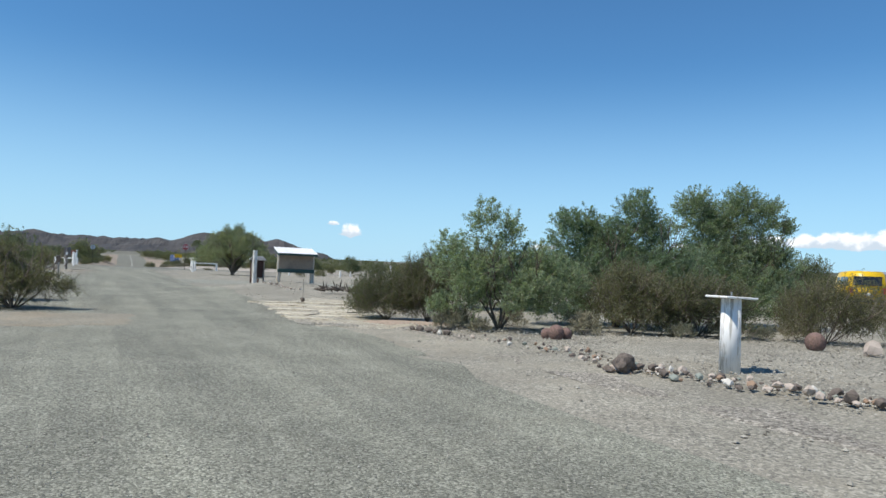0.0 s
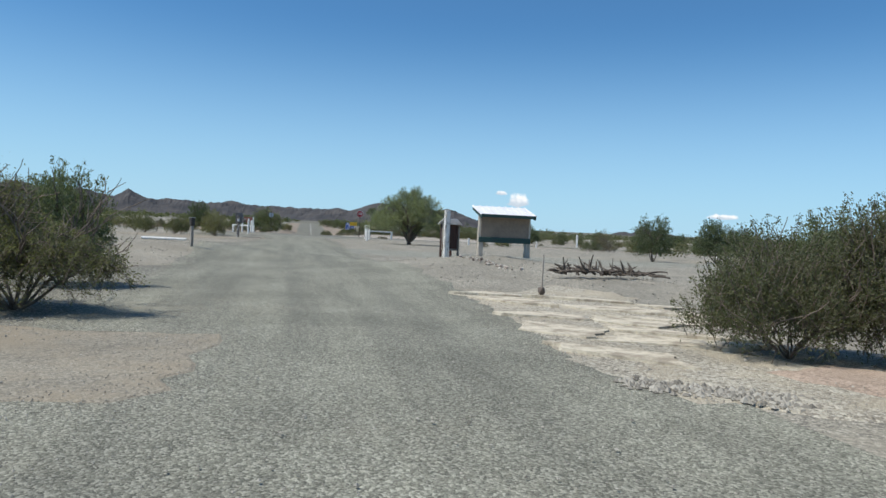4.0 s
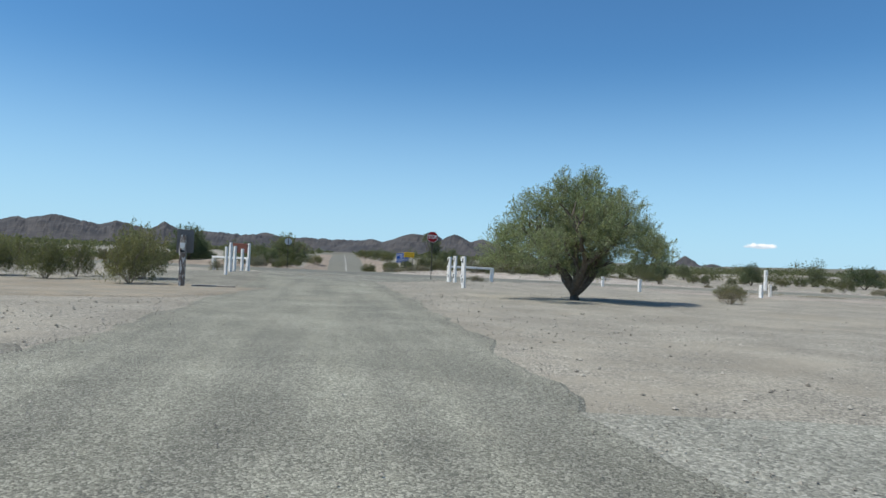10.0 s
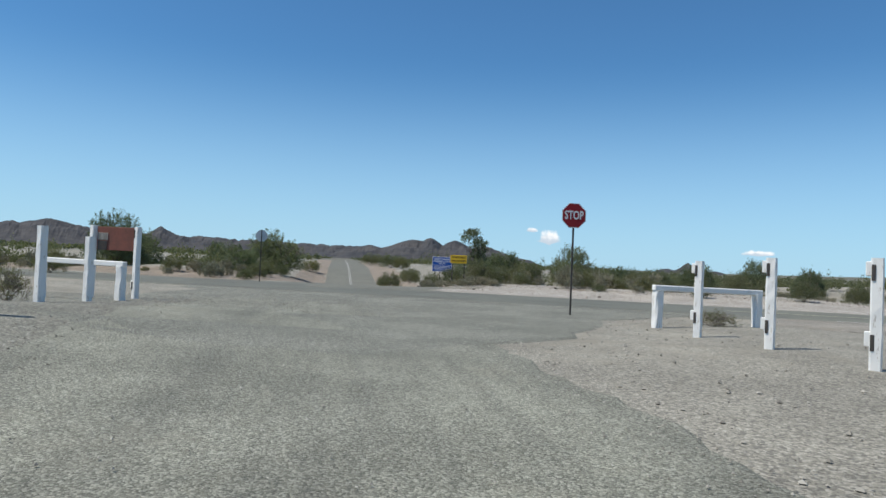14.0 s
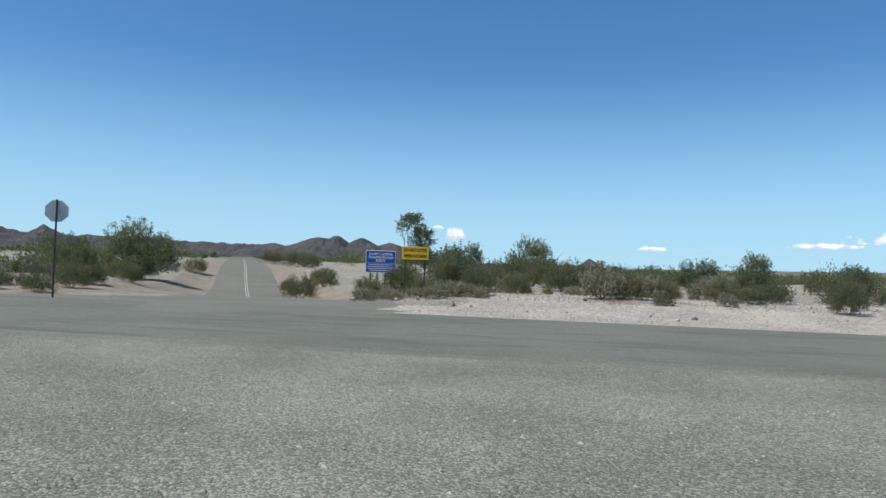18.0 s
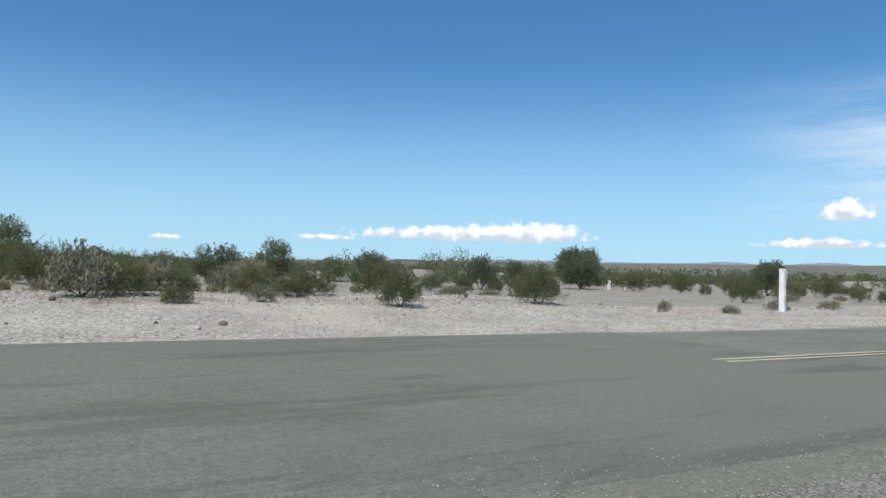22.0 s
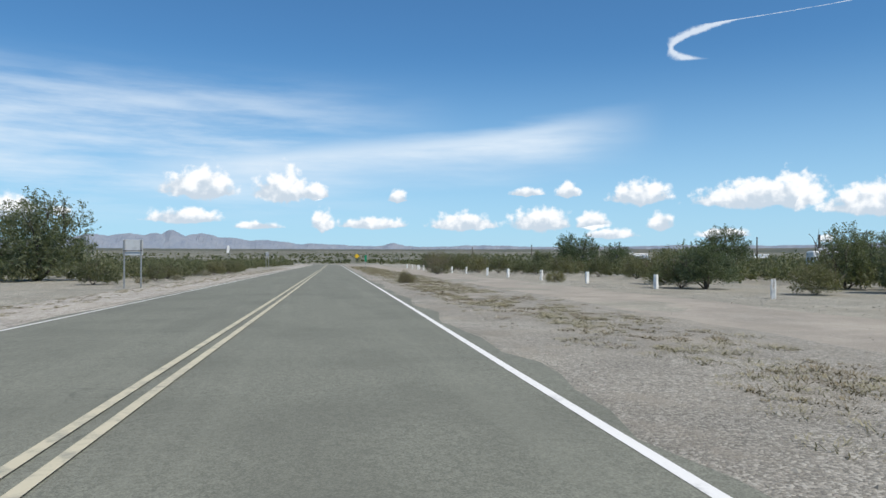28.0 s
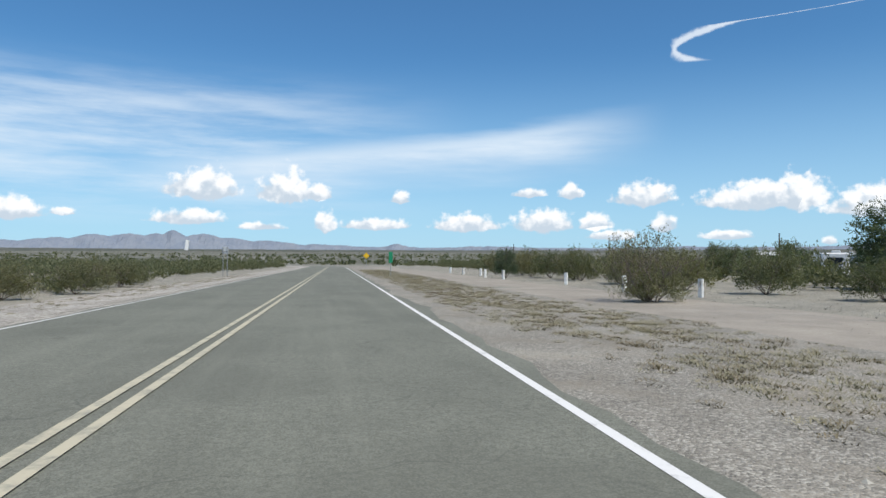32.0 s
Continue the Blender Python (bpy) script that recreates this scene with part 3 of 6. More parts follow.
def part(name, shape, mat, parent, label="", shade=False):
    """Links a bmesh or mesh as one mesh object under a thing or a part."""
    if isinstance(shape, bmesh.types.BMesh):
        me = bpy.data.meshes.new(name)
        shape.to_mesh(me)
        shape.free()
        me.materials.append(mat)
        if shade:
            me.polygons.foreach_set("use_smooth", [True] * len(me.polygons))
    else:
        me = shape
    ob = new(name, me)
    if parent is not None:
        ob.parent = parent
    return tagged(ob, label)


def box(size, at=(0, 0, 0), turn=(0, 0, 0), bevel=0.006, bm=None):
    bm = bm or bmesh.new()
    made = bmesh.ops.create_cube(bm, size=1.0, matrix=pose(*at, *turn) @ Matrix.Diagonal((*size, 1)))["verts"]
    if bevel:
        edges = list({e for v in made for e in v.link_edges})
        bmesh.ops.bevel(bm, geom=edges, offset=min(bevel, min(size) * 0.4), segments=1, affect="EDGES")
    return bm


def rod(radius, length, at=(0, 0, 0), turn=(0, 0, 0), sides=10, top=None, bm=None):
    """A tapered rod whose foot is at the place given."""
    bm = bm or bmesh.new()
    m = pose(*at, *turn) @ Matrix.Translation((0, 0, length / 2))
    bmesh.ops.create_cone(bm, cap_ends=True, segments=sides, radius1=radius, radius2=radius if top is None else top, depth=length, matrix=m)
    return bm


def rough_post(size, height, seed, at=(0, 0, 0), rings=9, amount=0.012, bm=None):
    """A square wooden post with worn, uneven sides."""
    rng = random.Random(seed)
    bm = bm or bmesh.new()
    loops = []
    half, cut = size / 2, size * 0.12
    outline = [(half - cut, -half), (half, -half + cut), (half, half - cut), (half - cut, half), (-half + cut, half), (-half, half - cut), (-half, -half + cut), (-half + cut, -half)]
    for k in range(rings + 1):
        z = height * k / rings
        loops.append([bm.verts.new((at[0] + px + rng.uniform(-amount, amount), at[1] + py + rng.uniform(-amount, amount), at[2] + z)) for px, py in outline])
    for a, b in zip(loops, loops[1:]):
        for i in range(8):
            bm.faces.new((a[i], a[(i + 1) % 8], b[(i + 1) % 8], b[i]))
    bm.faces.new(loops[-1])
    bm.faces.new(loops[0][::-1])
    return bm


def boulder(radius, seed, flat=0.7, div=2):
    bm = bmesh.new()
    bmesh.ops.create_icosphere(bm, subdivisions=div, radius=radius)
    off = Vector((seed * 3.1, seed * 1.7, seed * 0.9))
    for v in bm.verts:
        d = v.co.normalized()
        k = 1 + 0.5 * noise.noise(d * 1.3 + off) + 0.16 * noise.noise(d * 3.7 + off) + (0.16 * noise.noise(d * 8.0 + off) if div > 2 else 0)
        v.co = Vector((v.co.x * k, v.co.y * k * 0.85, v.co.z * k * flat))
    rng = random.Random(seed)
    for _ in range(7):
        n = Vector((rng.gauss(0, 1), rng.gauss(0, 1), rng.gauss(0, 0.7))).normalized()
        cut = radius * rng.uniform(0.42, 0.75)
        for v in bm.verts:
            over = v.co.dot(n) - cut
            if over > 0:
                v.co -= n * over
    low = min(v.co.z for v in bm.verts)
    for v in bm.verts:
        v.co.z -= low + radius * 0.2
    return bm


def lettering(name, words, size, mat, parent, at, width=None):
    """Raised letters in the built-in font, standing upright and facing -y of the parent."""
    data = bpy.data.curves.new(name, "FONT")
    data.body, data.size, data.extrude, data.align_x, data.align_y = words, size, 0.002, "CENTER", "CENTER"
    data.resolution_u, data.offset = 3, size * 0.025
    text = new(name, data)
    me = bpy.data.meshes.new_from_object(text.evaluated_get(bpy.context.evaluated_depsgraph_get()))
    bpy.data.objects.remove(text)
    xs = [v.co.x for v in me.vertices]
    squeeze = width / (max(xs) - min(xs)) if width else 1.0
    me.transform(Matrix.Translation(at) @ pose(0, 0, 0, 90, 0, 0) @ Matrix.Diagonal((squeeze, 1, 1, 1)))
    me.materials.clear()
    me.materials.append(mat)
    ob = new(name, me)
    ob.parent = parent
    return ob


# ---- ground and roads ----
def axis_lines(lo, hi, step, end=4700.0):
    inner = list(np.arange(lo, hi + step, step))
    gap, v, up = step, inner[-1], []
    while v < end:
        gap *= 1.22
        v += gap
        up.append(v)
    gap, v, down = step, lo, []
    while v > -end:
        gap *= 1.22
        v -= gap
        down.append(v)
    return np.array(down[::-1] + inner + up)


def build_ground():
    xs, ys = axis_lines(-130, 150, 1.3), axis_lines(-30, 260, 1.3)
    gx, gy = np.meshgrid(xs, ys)
    zz = ground_z(gx, gy)
    near = np.exp(-((np.hypot(gx + 5, gy - 60) / 220) ** 2))
    bumps = np.array([noise.noise((x * 0.23, y * 0.23, 3.0)) + 0.5 * noise.noise((x * 0.7, y * 0.7, 9.0)) for x, y in zip(gx.ravel(), gy.ravel())]).reshape(gx.shape)
    away = np.abs(gy - highway_y(gx))
    off_camp = np.abs(gx * CAMP_N[0] + gy * CAMP_N[1] - 2.4)
    rough = smooth(away, 5.5, 9) * smooth(off_camp, 4, 7)
    zz = zz + 0.05 * bumps * rough * near - 0.012
    nx, ny = len(xs), len(ys)
    idx = np.arange(nx * ny).reshape(ny, nx)
    faces = np.stack([idx[:-1, :-1], idx[:-1, 1:], idx[1:, 1:], idx[1:, :-1]], -1).reshape(-1, 4)
    me = mesh_of("ground", np.stack([gx, gy, zz], -1).reshape(-1, 3), faces, GROUND, True)
    tagged(new("ground", me), "wide desert floor of grey gravel and pale sand", "ground", kind="structure")


def strip(name, line, offsets, mat, lift, label, category="road", skirt=0.12, parent=None, ragged=0.0):
    """A band along a line of places; offsets across it, to the right."""
    rows, ways = [], []
    for i, (x, y) in enumerate(line):
        x0, y0 = line[max(i - 1, 0)]
        x1, y1 = line[min(i + 1, len(line) - 1)]
        d = Vector((x1 - x0, y1 - y0)).normalized()
        row = []
        for k, o in enumerate(offsets):
            if ragged and k in (0, len(offsets) - 1):
                o += ragged * (1.3 * noise.noise((x * 0.3, y * 0.3, k)) + 0.9 * noise.noise((x * 1.1, y * 1.1, k + 3.0)) + 0.5 * noise.noise((x * 2.6, y * 2.6, k + 7.0)))
            px, py = x + d.y * o, y - d.x * o
            row.append((px, py, gz(px, py) + lift))
        if skirt:
            fall = 0.35
            row = [(row[0][0] - d.y * fall, row[0][1] + d.x * fall, row[0][2] - skirt)] + row + [(row[-1][0] + d.y * fall, row[-1][1] - d.x * fall, row[-1][2] - skirt)]
        rows.append(row)
        ways.append(d)
    if skirt:
        rows = [[(a - ways[0].x * 0.4, b - ways[0].y * 0.4, c - skirt) for a, b, c in rows[0]]] + rows + [[(a + ways[-1].x * 0.4, b + ways[-1].y * 0.4, c - skirt) for a, b, c in rows[-1]]]
    w = len(rows[0])
    verts = [v for row in rows for v in row]
    faces = [(i * w + k, i * w + k + 1, (i + 1) * w + k + 1, (i + 1) * w + k) for i in range(len(rows) - 1) for k in range(w - 1)]
    me = mesh_of(name, verts, faces, mat)
    ob = new(name, me)
    if parent is not None:
        ob.parent = parent
        return ob
    return tagged(ob, label, category, kind="structure")


def apron(name, corners, mat, lift, label, category="road", wobble=0.25, seed=1, step=1.2):
    """A paved patch with an uneven edge."""
    rng = random.Random(seed)
    bm = bmesh.new()
    edge = []
    for (ax, ay), (bx, by) in zip(corners, corners[1:] + corners[:1]):
        steps = max(1, int(math.hypot(bx - ax, by - ay) / step))
        for k in range(steps):
            t = k / steps
            edge.append((ax + (bx - ax) * t + rng.uniform(-wobble, wobble), ay + (by - ay) * t + rng.uniform(-wobble, wobble)))
    top = [bm.verts.new((x, y, gz(x, y) + lift)) for x, y in edge]
    spin = 1 if sum(a[0] * b[1] - b[0] * a[1] for a, b in zip(edge, edge[1:] + edge[:1])) > 0 else -1
    low = []
    for i, (x, y) in enumerate(edge):
        p, q = edge[i - 1], edge[(i + 1) % len(edge)]
        out = Vector((q[1] - p[1], p[0] - q[0])).normalized() * 0.35 * spin
        low.append(bm.verts.new((x + out.x, y + out.y, gz(x, y) + lift - 0.1)))
    face = bm.faces.new(top)
    for i in range(len(top)):
        j = (i + 1) % len(top)
        bm.faces.new((top[i], low[i], low[j], top[j]))
    bmesh.ops.triangulate(bm, faces=[face])
    bmesh.ops.recalc_face_normals(bm, faces=bm.faces)
    return tagged(part(name, bm, mat, None), label, category, kind="structure")


build_ground()
east = [(x, float(highway_y(x))) for x in [*np.arange(-420, -120, 12), *np.arange(-120, 260, 2.0), *np.arange(260, 400, 4)]]
highway = strip("highway", east, (-4.72, -3.0, 0.0, 3.0, 4.6), TAR, 0.02, "smooth dark grey asphalt highway with worn wheel tracks", "road")


def along(a, b, step=3.0):
    return [(x, float(highway_y(x))) for x in np.arange(a, b + step, step)]


strip("junction_patch", along(-64, -25), (-4.66, 0.0, 4.02), TAR_DARK, 0.029, "darker worn asphalt patch at the junction", "road", 0.03, None, 0.05)
for start, stop in ((-420, -68), (-26.8, 380)):
    for o in (-0.256, 0.004):
        strip("center_line", along(start, stop), (o - 0.055, o + 0.055), YELLOW_LINE, 0.033, "faded yellow double centre line", "road line", 0, highway)
for start, stop, o in ((-420, -66, 3.88), (-23.5, 380, 3.88), (-420, -62, -4.4), (6, 380, -4.4)):
    wide = 0.055 if o > 0 else 0.038
    strip("edge_line", along(start, stop), (o - wide, o + wide), WHITE_LINE, 0.024, "white edge line", "road line", 0, highway)
strip("edge_line", along(-18, 7), (-4.435, -4.375), SIDE_LINE, 0.024, "worn white edge line", "road line", 0, highway)

strip("camp_road", [camp(s, 2.4 + 0.25 * math.sin(s * 0.11)) for s in np.arange(9.0, 104.0, 0.4)], (-3.2, -1.6, 0.0, 1.6, 3.1), CHIPSEAL, 0.012,
      "old grey chip-seal camp road with crumbling edges", ragged=0.22)
strip("road_verge", [camp(s, -0.9) for s in np.arange(73.0, 100.5, 0.4)], (-6.8, -5.6, -4.4, -3.2, -2.0, -1.0, 0.3), VERGE, 0.007, "rutted grey-brown gravel verge beside the camp road", "verge", ragged=0.5)
apron("camp_plaza", [(-34, 9.0), (-6.6, 12.3), (-6.2, 15.5), (-1.0, 15.0), (0.2, 12.7), (2.2, 8.1), (3.2, 5.4), (5.2, 1.0), (8.5, -6.0), (12, -24), (-34, -24)], CHIPSEAL, 0.008,
      "grey chip-seal yard at the camp entrance", seed=3)
apron("junction_apron", [(-52, 99.2), (-47.5, 95.0), (-45.4, 87.5), (-42.6, 82.2), (-40.6, 79.4), (-37.6, 78.0), (-33.6, 79.2), (-31.6, 84.0), (-31.2, 90.5), (-28.5, 95.6), (-22, 97.6), (-22, 98.6), (-52, 99.6)], APRON, 0.016,
      "loose grey gravelly apron where the camp road meets the highway", seed=5)
side = [(-37.1 - 0.4115 * r, 89.6 + 0.9114 * r) for r in np.arange(17.0, 190.0, 2.0)]
side_road = strip("side_road", side, (-3.3, 0.0, 3.3), TAR_OLD, 0.045, "narrow asphalt side road that dips and climbs a rise")
for o in (-0.10, 0.10):
    strip("center_line", side[7:], (o - 0.035, o + 0.035), SIDE_LINE, 0.05, "pale centre line", "road line", 0, side_road)
for o in (-1, 1):
    strip("road_bank", side[8:], tuple(sorted((o * 3.5, o * 5.0, o * 7.0))), ERODED, 0.03, "pale pinkish eroded bank beside the side road", "bank", 0.06, None, 0.5)
apron("side_road_mouth", [(-60.5, 107.2), (-54.0, 109.3), (-49.6, 113.5), (-43.6, 117.5), (-42.5, 112.5), (-41.2, 109.2), (-37.5, 107.0), (-37.5, 105.5), (-60.5, 106.0)], TAR_OLD, 0.024,
      "asphalt mouth of the side road", seed=6)
strip("eroded_bank", along(-150, -56, 1.5), (-17.0, -13.5, -10.5, -8.0, -6.2), ERODED, 0.02, "eroded tan earth bank beyond the highway", "bank", 0.06, None, 0.5)
apron("eroded_patch", [(-41.5, 112.0), (-38.0, 110.2), (-34.0, 109.8), (-33.0, 117.0), (-37.0, 124.0), (-44.5, 127.0), (-46.2, 121.0), (-43.6, 116.5)], ERODED, 0.012, "eroded tan earth beside the side road", "ground", 0.4, 41, 0.8)
strip("gravel_drive", [(-15.5 + 1.9 * k, 46.5 + 0.33 * k + 0.02 * k * k) for k in range(-1, 18)], (-4.2, 0.0, 4.6), DRIVE, 0.006, "pale gravel drive branching off the camp road", ragged=0.5)
strip("sand_track", along(-16, 220), (9.2, 11.6, 13.9), TRACK, 0.003, "smooth sandy track beside the highway", "track", 0.03, None, 0.35)
strip("road_shoulder", along(-26, 300, 1.0), (4.3, 5.8, 7.2, 9.4), SHOULDER, 0.03, "tan sandy gravel shoulder of the highway", "shoulder", 0.04, None, 0.22)
strip("sand_bank", along(-44, 300, 1.5), (-8.2, -5.8, -4.68), BERM, 0.028, "pale pebbly bank along the highway", "bank", 0.05, None, 0.15)
strip("pebble_berm", along(-40, 8, 1.0), (-17.5, -14, -11, -8, -5.5), BERM, 0.018, "pale stony berm beyond the highway", "bank", 0.05, None, 0.5)


apron("gravel_bed", [(0.8, 15.0), (1.8, 12.6), (3.2, 9.5), (5.2, 5.2), (8.2, 0.0), (18, 0), (22, 14), (16, 16.4), (9, 16.2), (4, 15.6), (2.4, 16.2)], GRAVEL_BED, 0.006, "coarse brown gravel between the yard and the trees", "ground", 0.3, 21, 0.6)
apron("gravel_lot", [camp(13.5, -0.2), camp(34, -0.3), camp(56, -0.2), camp(58, -3.5), camp(48, -8.0), camp(38, -12.5), camp(26, -11.0), camp(19, -7.0), camp(15.5, -3.5)], VERGE, 0.007, "grey trodden gravel lot beside the camp road", "ground", 0.5, 31, 0.8)
apron("sand_patch", [(-6.0, 12.6), (-5.0, 13.8), (-6.0, 16.2), (-9, 15.3), (-14, 14), (-14, 12.4)], TAN_SAND, 0.022, "pale sandy patch beside the camp road", "ground", 0.16, 9, 0.35)
apron("slab_dust", [(-4.45, 22.4), (-3.0, 24.6), (-1.75, 24.0), (-1.0, 22.0), (-0.4, 21.4), (-0.2, 19.8), (-0.9, 18.2), (0.4, 17.2), (1.3, 16.3), (0.7, 15.2), (-1.2, 15.2), (-2.25, 16.5), (-2.85, 18.8), (-3.6, 20.4)], CALICHE, 0.014, "crumbled pale concrete beside the camp road", "slab", 0.14, 12, 0.3)

apron("sand_mound", [(-0.3, 16.6), (0.4, 17.3), (1.2, 17.0), (1.7, 16.2), (1.5, 15.6), (0.8, 15.9), (0.2, 16.2)], PINK_SAND, 0.035, "pinkish loose sand spread under the bushes beside the slab", "ground", 0.12, 17, 0.2)
apron("sand_crossing", [(-31.6, 66.2), (-30.6, 63.6), (-31.0, 60.4), (-34, 58.0), (-44, 60), (-44, 66), (-36, 68), (-31.5, 68.2)], TAN_SAND, 0.02, "pale sandy track that crosses into the camp road", "ground", 0.25, 15, 0.5)


# ---- mountains ----
def ridge(name, centre, radius, lo, hi, base, peaks, mat, label, seed, depth=500.0, steps=420, rug=0.3):
    """A mountain range round a centre: azimuth limits, base height and peaks in degrees."""
    az = np.linspace(lo, hi, steps)
    el = np.full(steps, base)
    for a, h, w in peaks:
        el = np.maximum(el, base + (h - base) * np.exp(-np.abs((az - a) / w) ** 1.5))
    el = el + rug * np.array([noise.noise((a * 0.9, seed, 0)) * 0.5 + noise.noise((a * 2.7, seed, 5)) * 0.3 + noise.noise((a * 8.0, seed, 9)) * 0.14 + 0.42 * (0.35 - abs(noise.noise((a * 1.7, seed, 13)))) + 0.26 * (0.3 - abs(noise.noise((a * 4.6, seed, 17)))) for a in az])
    el = np.maximum(el * smooth(np.minimum(az - lo, hi - az), 0, 2.5), 0.0)
    kernel = np.exp(-np.linspace(-2, 2, 61) ** 2)
    soft_el = np.convolve(np.pad(el, 30, mode="edge"), kernel / kernel.sum(), "valid")
    rows, verts = 15, []
    for r in range(rows):
        t = r / (rows - 1)
        share = smooth(t, 0, 0.72) if t < 0.75 else 1 - 0.8 * smooth(t, 0.72, 1.0)
        slant = np.array([(t - 0.72) * 5.0 * noise.noise((a * 0.35, seed, t * 1.5)) + (t - 0.72) * 1.2 * noise.noise((a * 1.3, seed, t * 4)) for a in az]) * (1 if r < 10 else 0)
        for a, e in zip(az, np.interp(az + slant, az, soft_el + (el - soft_el) * float(share) ** 1.6)):
            dist = radius - depth + depth * 1.5 * t
            crag = 1 + (0.18 * noise.noise((a * 0.7 + t * 2.5, t * 4, seed)) + 0.11 * noise.noise((a * 1.9 - t * 7, t * 9, seed)) + 0.06 * noise.noise((a * 4.5 + t * 12, t * 18, seed))) * (1 if 0 < r < 9 else 0)
            verts.append((centre[0] + dist * math.sin(radians(a)), centre[1] + dist * math.cos(radians(a)), dist * math.tan(radians(float(e))) * float(share) * crag + 1.0))
    faces = [(r * steps + i, r * steps + i + 1, (r + 1) * steps + i + 1, (r + 1) * steps + i) for r in range(rows - 1) for i in range(steps - 1)]
    tagged(new(name, mesh_of(name, verts, faces, mat)), label, "mountains", kind="structure")


def rocky(name, colour, other):
    m, n, shader = material(name, colour, 0.95)
    pos = place(n)
    a, b = n.noise(pos, 0.012, 7.0, 0.65), n.noise(pos, 0.06, 5.0, 0.7)
    n.link(n.mix(n.step(n.math("ADD", n.math("MULTIPLY", a, 0.6), n.math("MULTIPLY", b, 0.4)), 0.38, 0.62), colour, other), shader.inputs["Base Color"])
    return m


# the far range's blue-grey has the haze of distance painted into its colour
NEAR_ROCK, HAZED_ROCK = rocky("dark_desert_rock", (0.042, 0.044, 0.048), (0.086, 0.081, 0.078)), rocky("haze_tinted_rock", (0.182, 0.214, 0.264), (0.226, 0.250, 0.288))
ridge("mountain_range", (-14, 37), 2700, -84, -19, 1.45, ((-51, 2.0, 2.5), (-47, 1.95, 1.5), (-44.8, 2.25, 2.6), (-40.8, 2.05, 1.6), (-37.6, 2.15, 0.9), (-34, 1.65, 1.5), (-30.2, 1.7, 0.9), (-26.3, 1.25, 1.0), (-60, 1.9, 4.0)),
      NEAR_ROCK, "dark jagged brown desert mountain range", 2.0)
ridge("dark_hill", (-14, 37), 1900, -28, -7.0, 0.8, ((-18.4, 2.2, 3.0), (-17.2, 2.4, 1.6), (-15.2, 2.28, 1.8), (-13.0, 1.95, 2.2), (-22.0, 1.6, 2.2)), NEAR_ROCK, "dark rounded rocky hill behind the desert scrub", 4.0, 350, 120, 0.14)
ridge("small_hill", (-37, 90), 2300, -1, 8, 0.35, ((3.3, 1.25, 0.8), (1.8, 0.75, 1.0), (5.2, 0.7, 1.0)), NEAR_ROCK, "small dark conical hill on the plain", 6.0, 250, 70, 0.1)
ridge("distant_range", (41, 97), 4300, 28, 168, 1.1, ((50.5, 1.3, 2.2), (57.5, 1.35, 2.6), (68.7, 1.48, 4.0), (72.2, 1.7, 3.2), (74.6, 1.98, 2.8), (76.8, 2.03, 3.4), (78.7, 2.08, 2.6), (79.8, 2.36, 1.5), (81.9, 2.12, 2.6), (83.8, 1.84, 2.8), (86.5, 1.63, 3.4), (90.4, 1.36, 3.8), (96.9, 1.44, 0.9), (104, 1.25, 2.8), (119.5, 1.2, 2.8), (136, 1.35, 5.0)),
      HAZED_ROCK, "far mountain range on the horizon, pale blue haze put into its colour", 8.0, 260, 900, 0.11)
ridge("scrub_plain", (41, 97), 3300, 22, 172, 0.93, (), rocky("far_scrub_slope", (0.060, 0.073, 0.054), (0.135, 0.128, 0.102)), "far gently rising plain of dark green scrub", 11.0, 1900, 300, 0.05)


# ---- plants ----
def tube(points, radii, sides=5):
    pts = np.asarray(points, float)
    verts, faces = [], []
    for i, p in enumerate(pts):
        d = pts[min(i + 1, len(pts) - 1)] - pts[max(i - 1, 0)]
        d = d / (np.linalg.norm(d) + 1e-9)
        u = np.cross(d, (0.31, 0.9, 0.2))
        u /= np.linalg.norm(u) + 1e-9
        v = np.cross(d, u)
        for k in range(sides):
            a = 2 * math.pi * k / sides
            verts.append(p + radii[i] * (math.cos(a) * u + math.sin(a) * v))
    for i in range(len(pts) - 1):
        for k in range(sides):
            j = (k + 1) % sides
            faces.append((i * sides + k, i * sides + j, (i + 1) * sides + j, (i + 1) * sides + k))
    return verts, faces


def grow(rng, start, heading, length, radius, level, out, wander, rise, fork):
    """One branch and its children; out collects (points, radii, level)."""
    pts, d, p = [np.array(start)], np.array(heading, float), np.array(start, float)
    steps = 5
    for _ in range(steps):
        d = d + rng.normal(0, wander, 3) + np.array([0, 0, rise])
        d /= np.linalg.norm(d)
        p = p + d * length / steps
        pts.append(p.copy())
    radii = np.linspace(radius, radius * 0.55, steps + 1)
    out.append((pts, radii, level))
    if level == 0:
        return
    for k in range(fork[level]):
        at = pts[int(rng.integers(2, steps + 1))] if k else pts[-1]
        side = rng.normal(0, 1, 3)
        side[2] = abs(side[2]) * 0.4
        turn = d + side / np.linalg.norm(side) * rng.uniform(0.55, 1.0)
        grow(rng, at, turn / np.linalg.norm(turn), length * rng.uniform(0.55, 0.8), radius * 0.6, level - 1, out, wander, rise, fork)


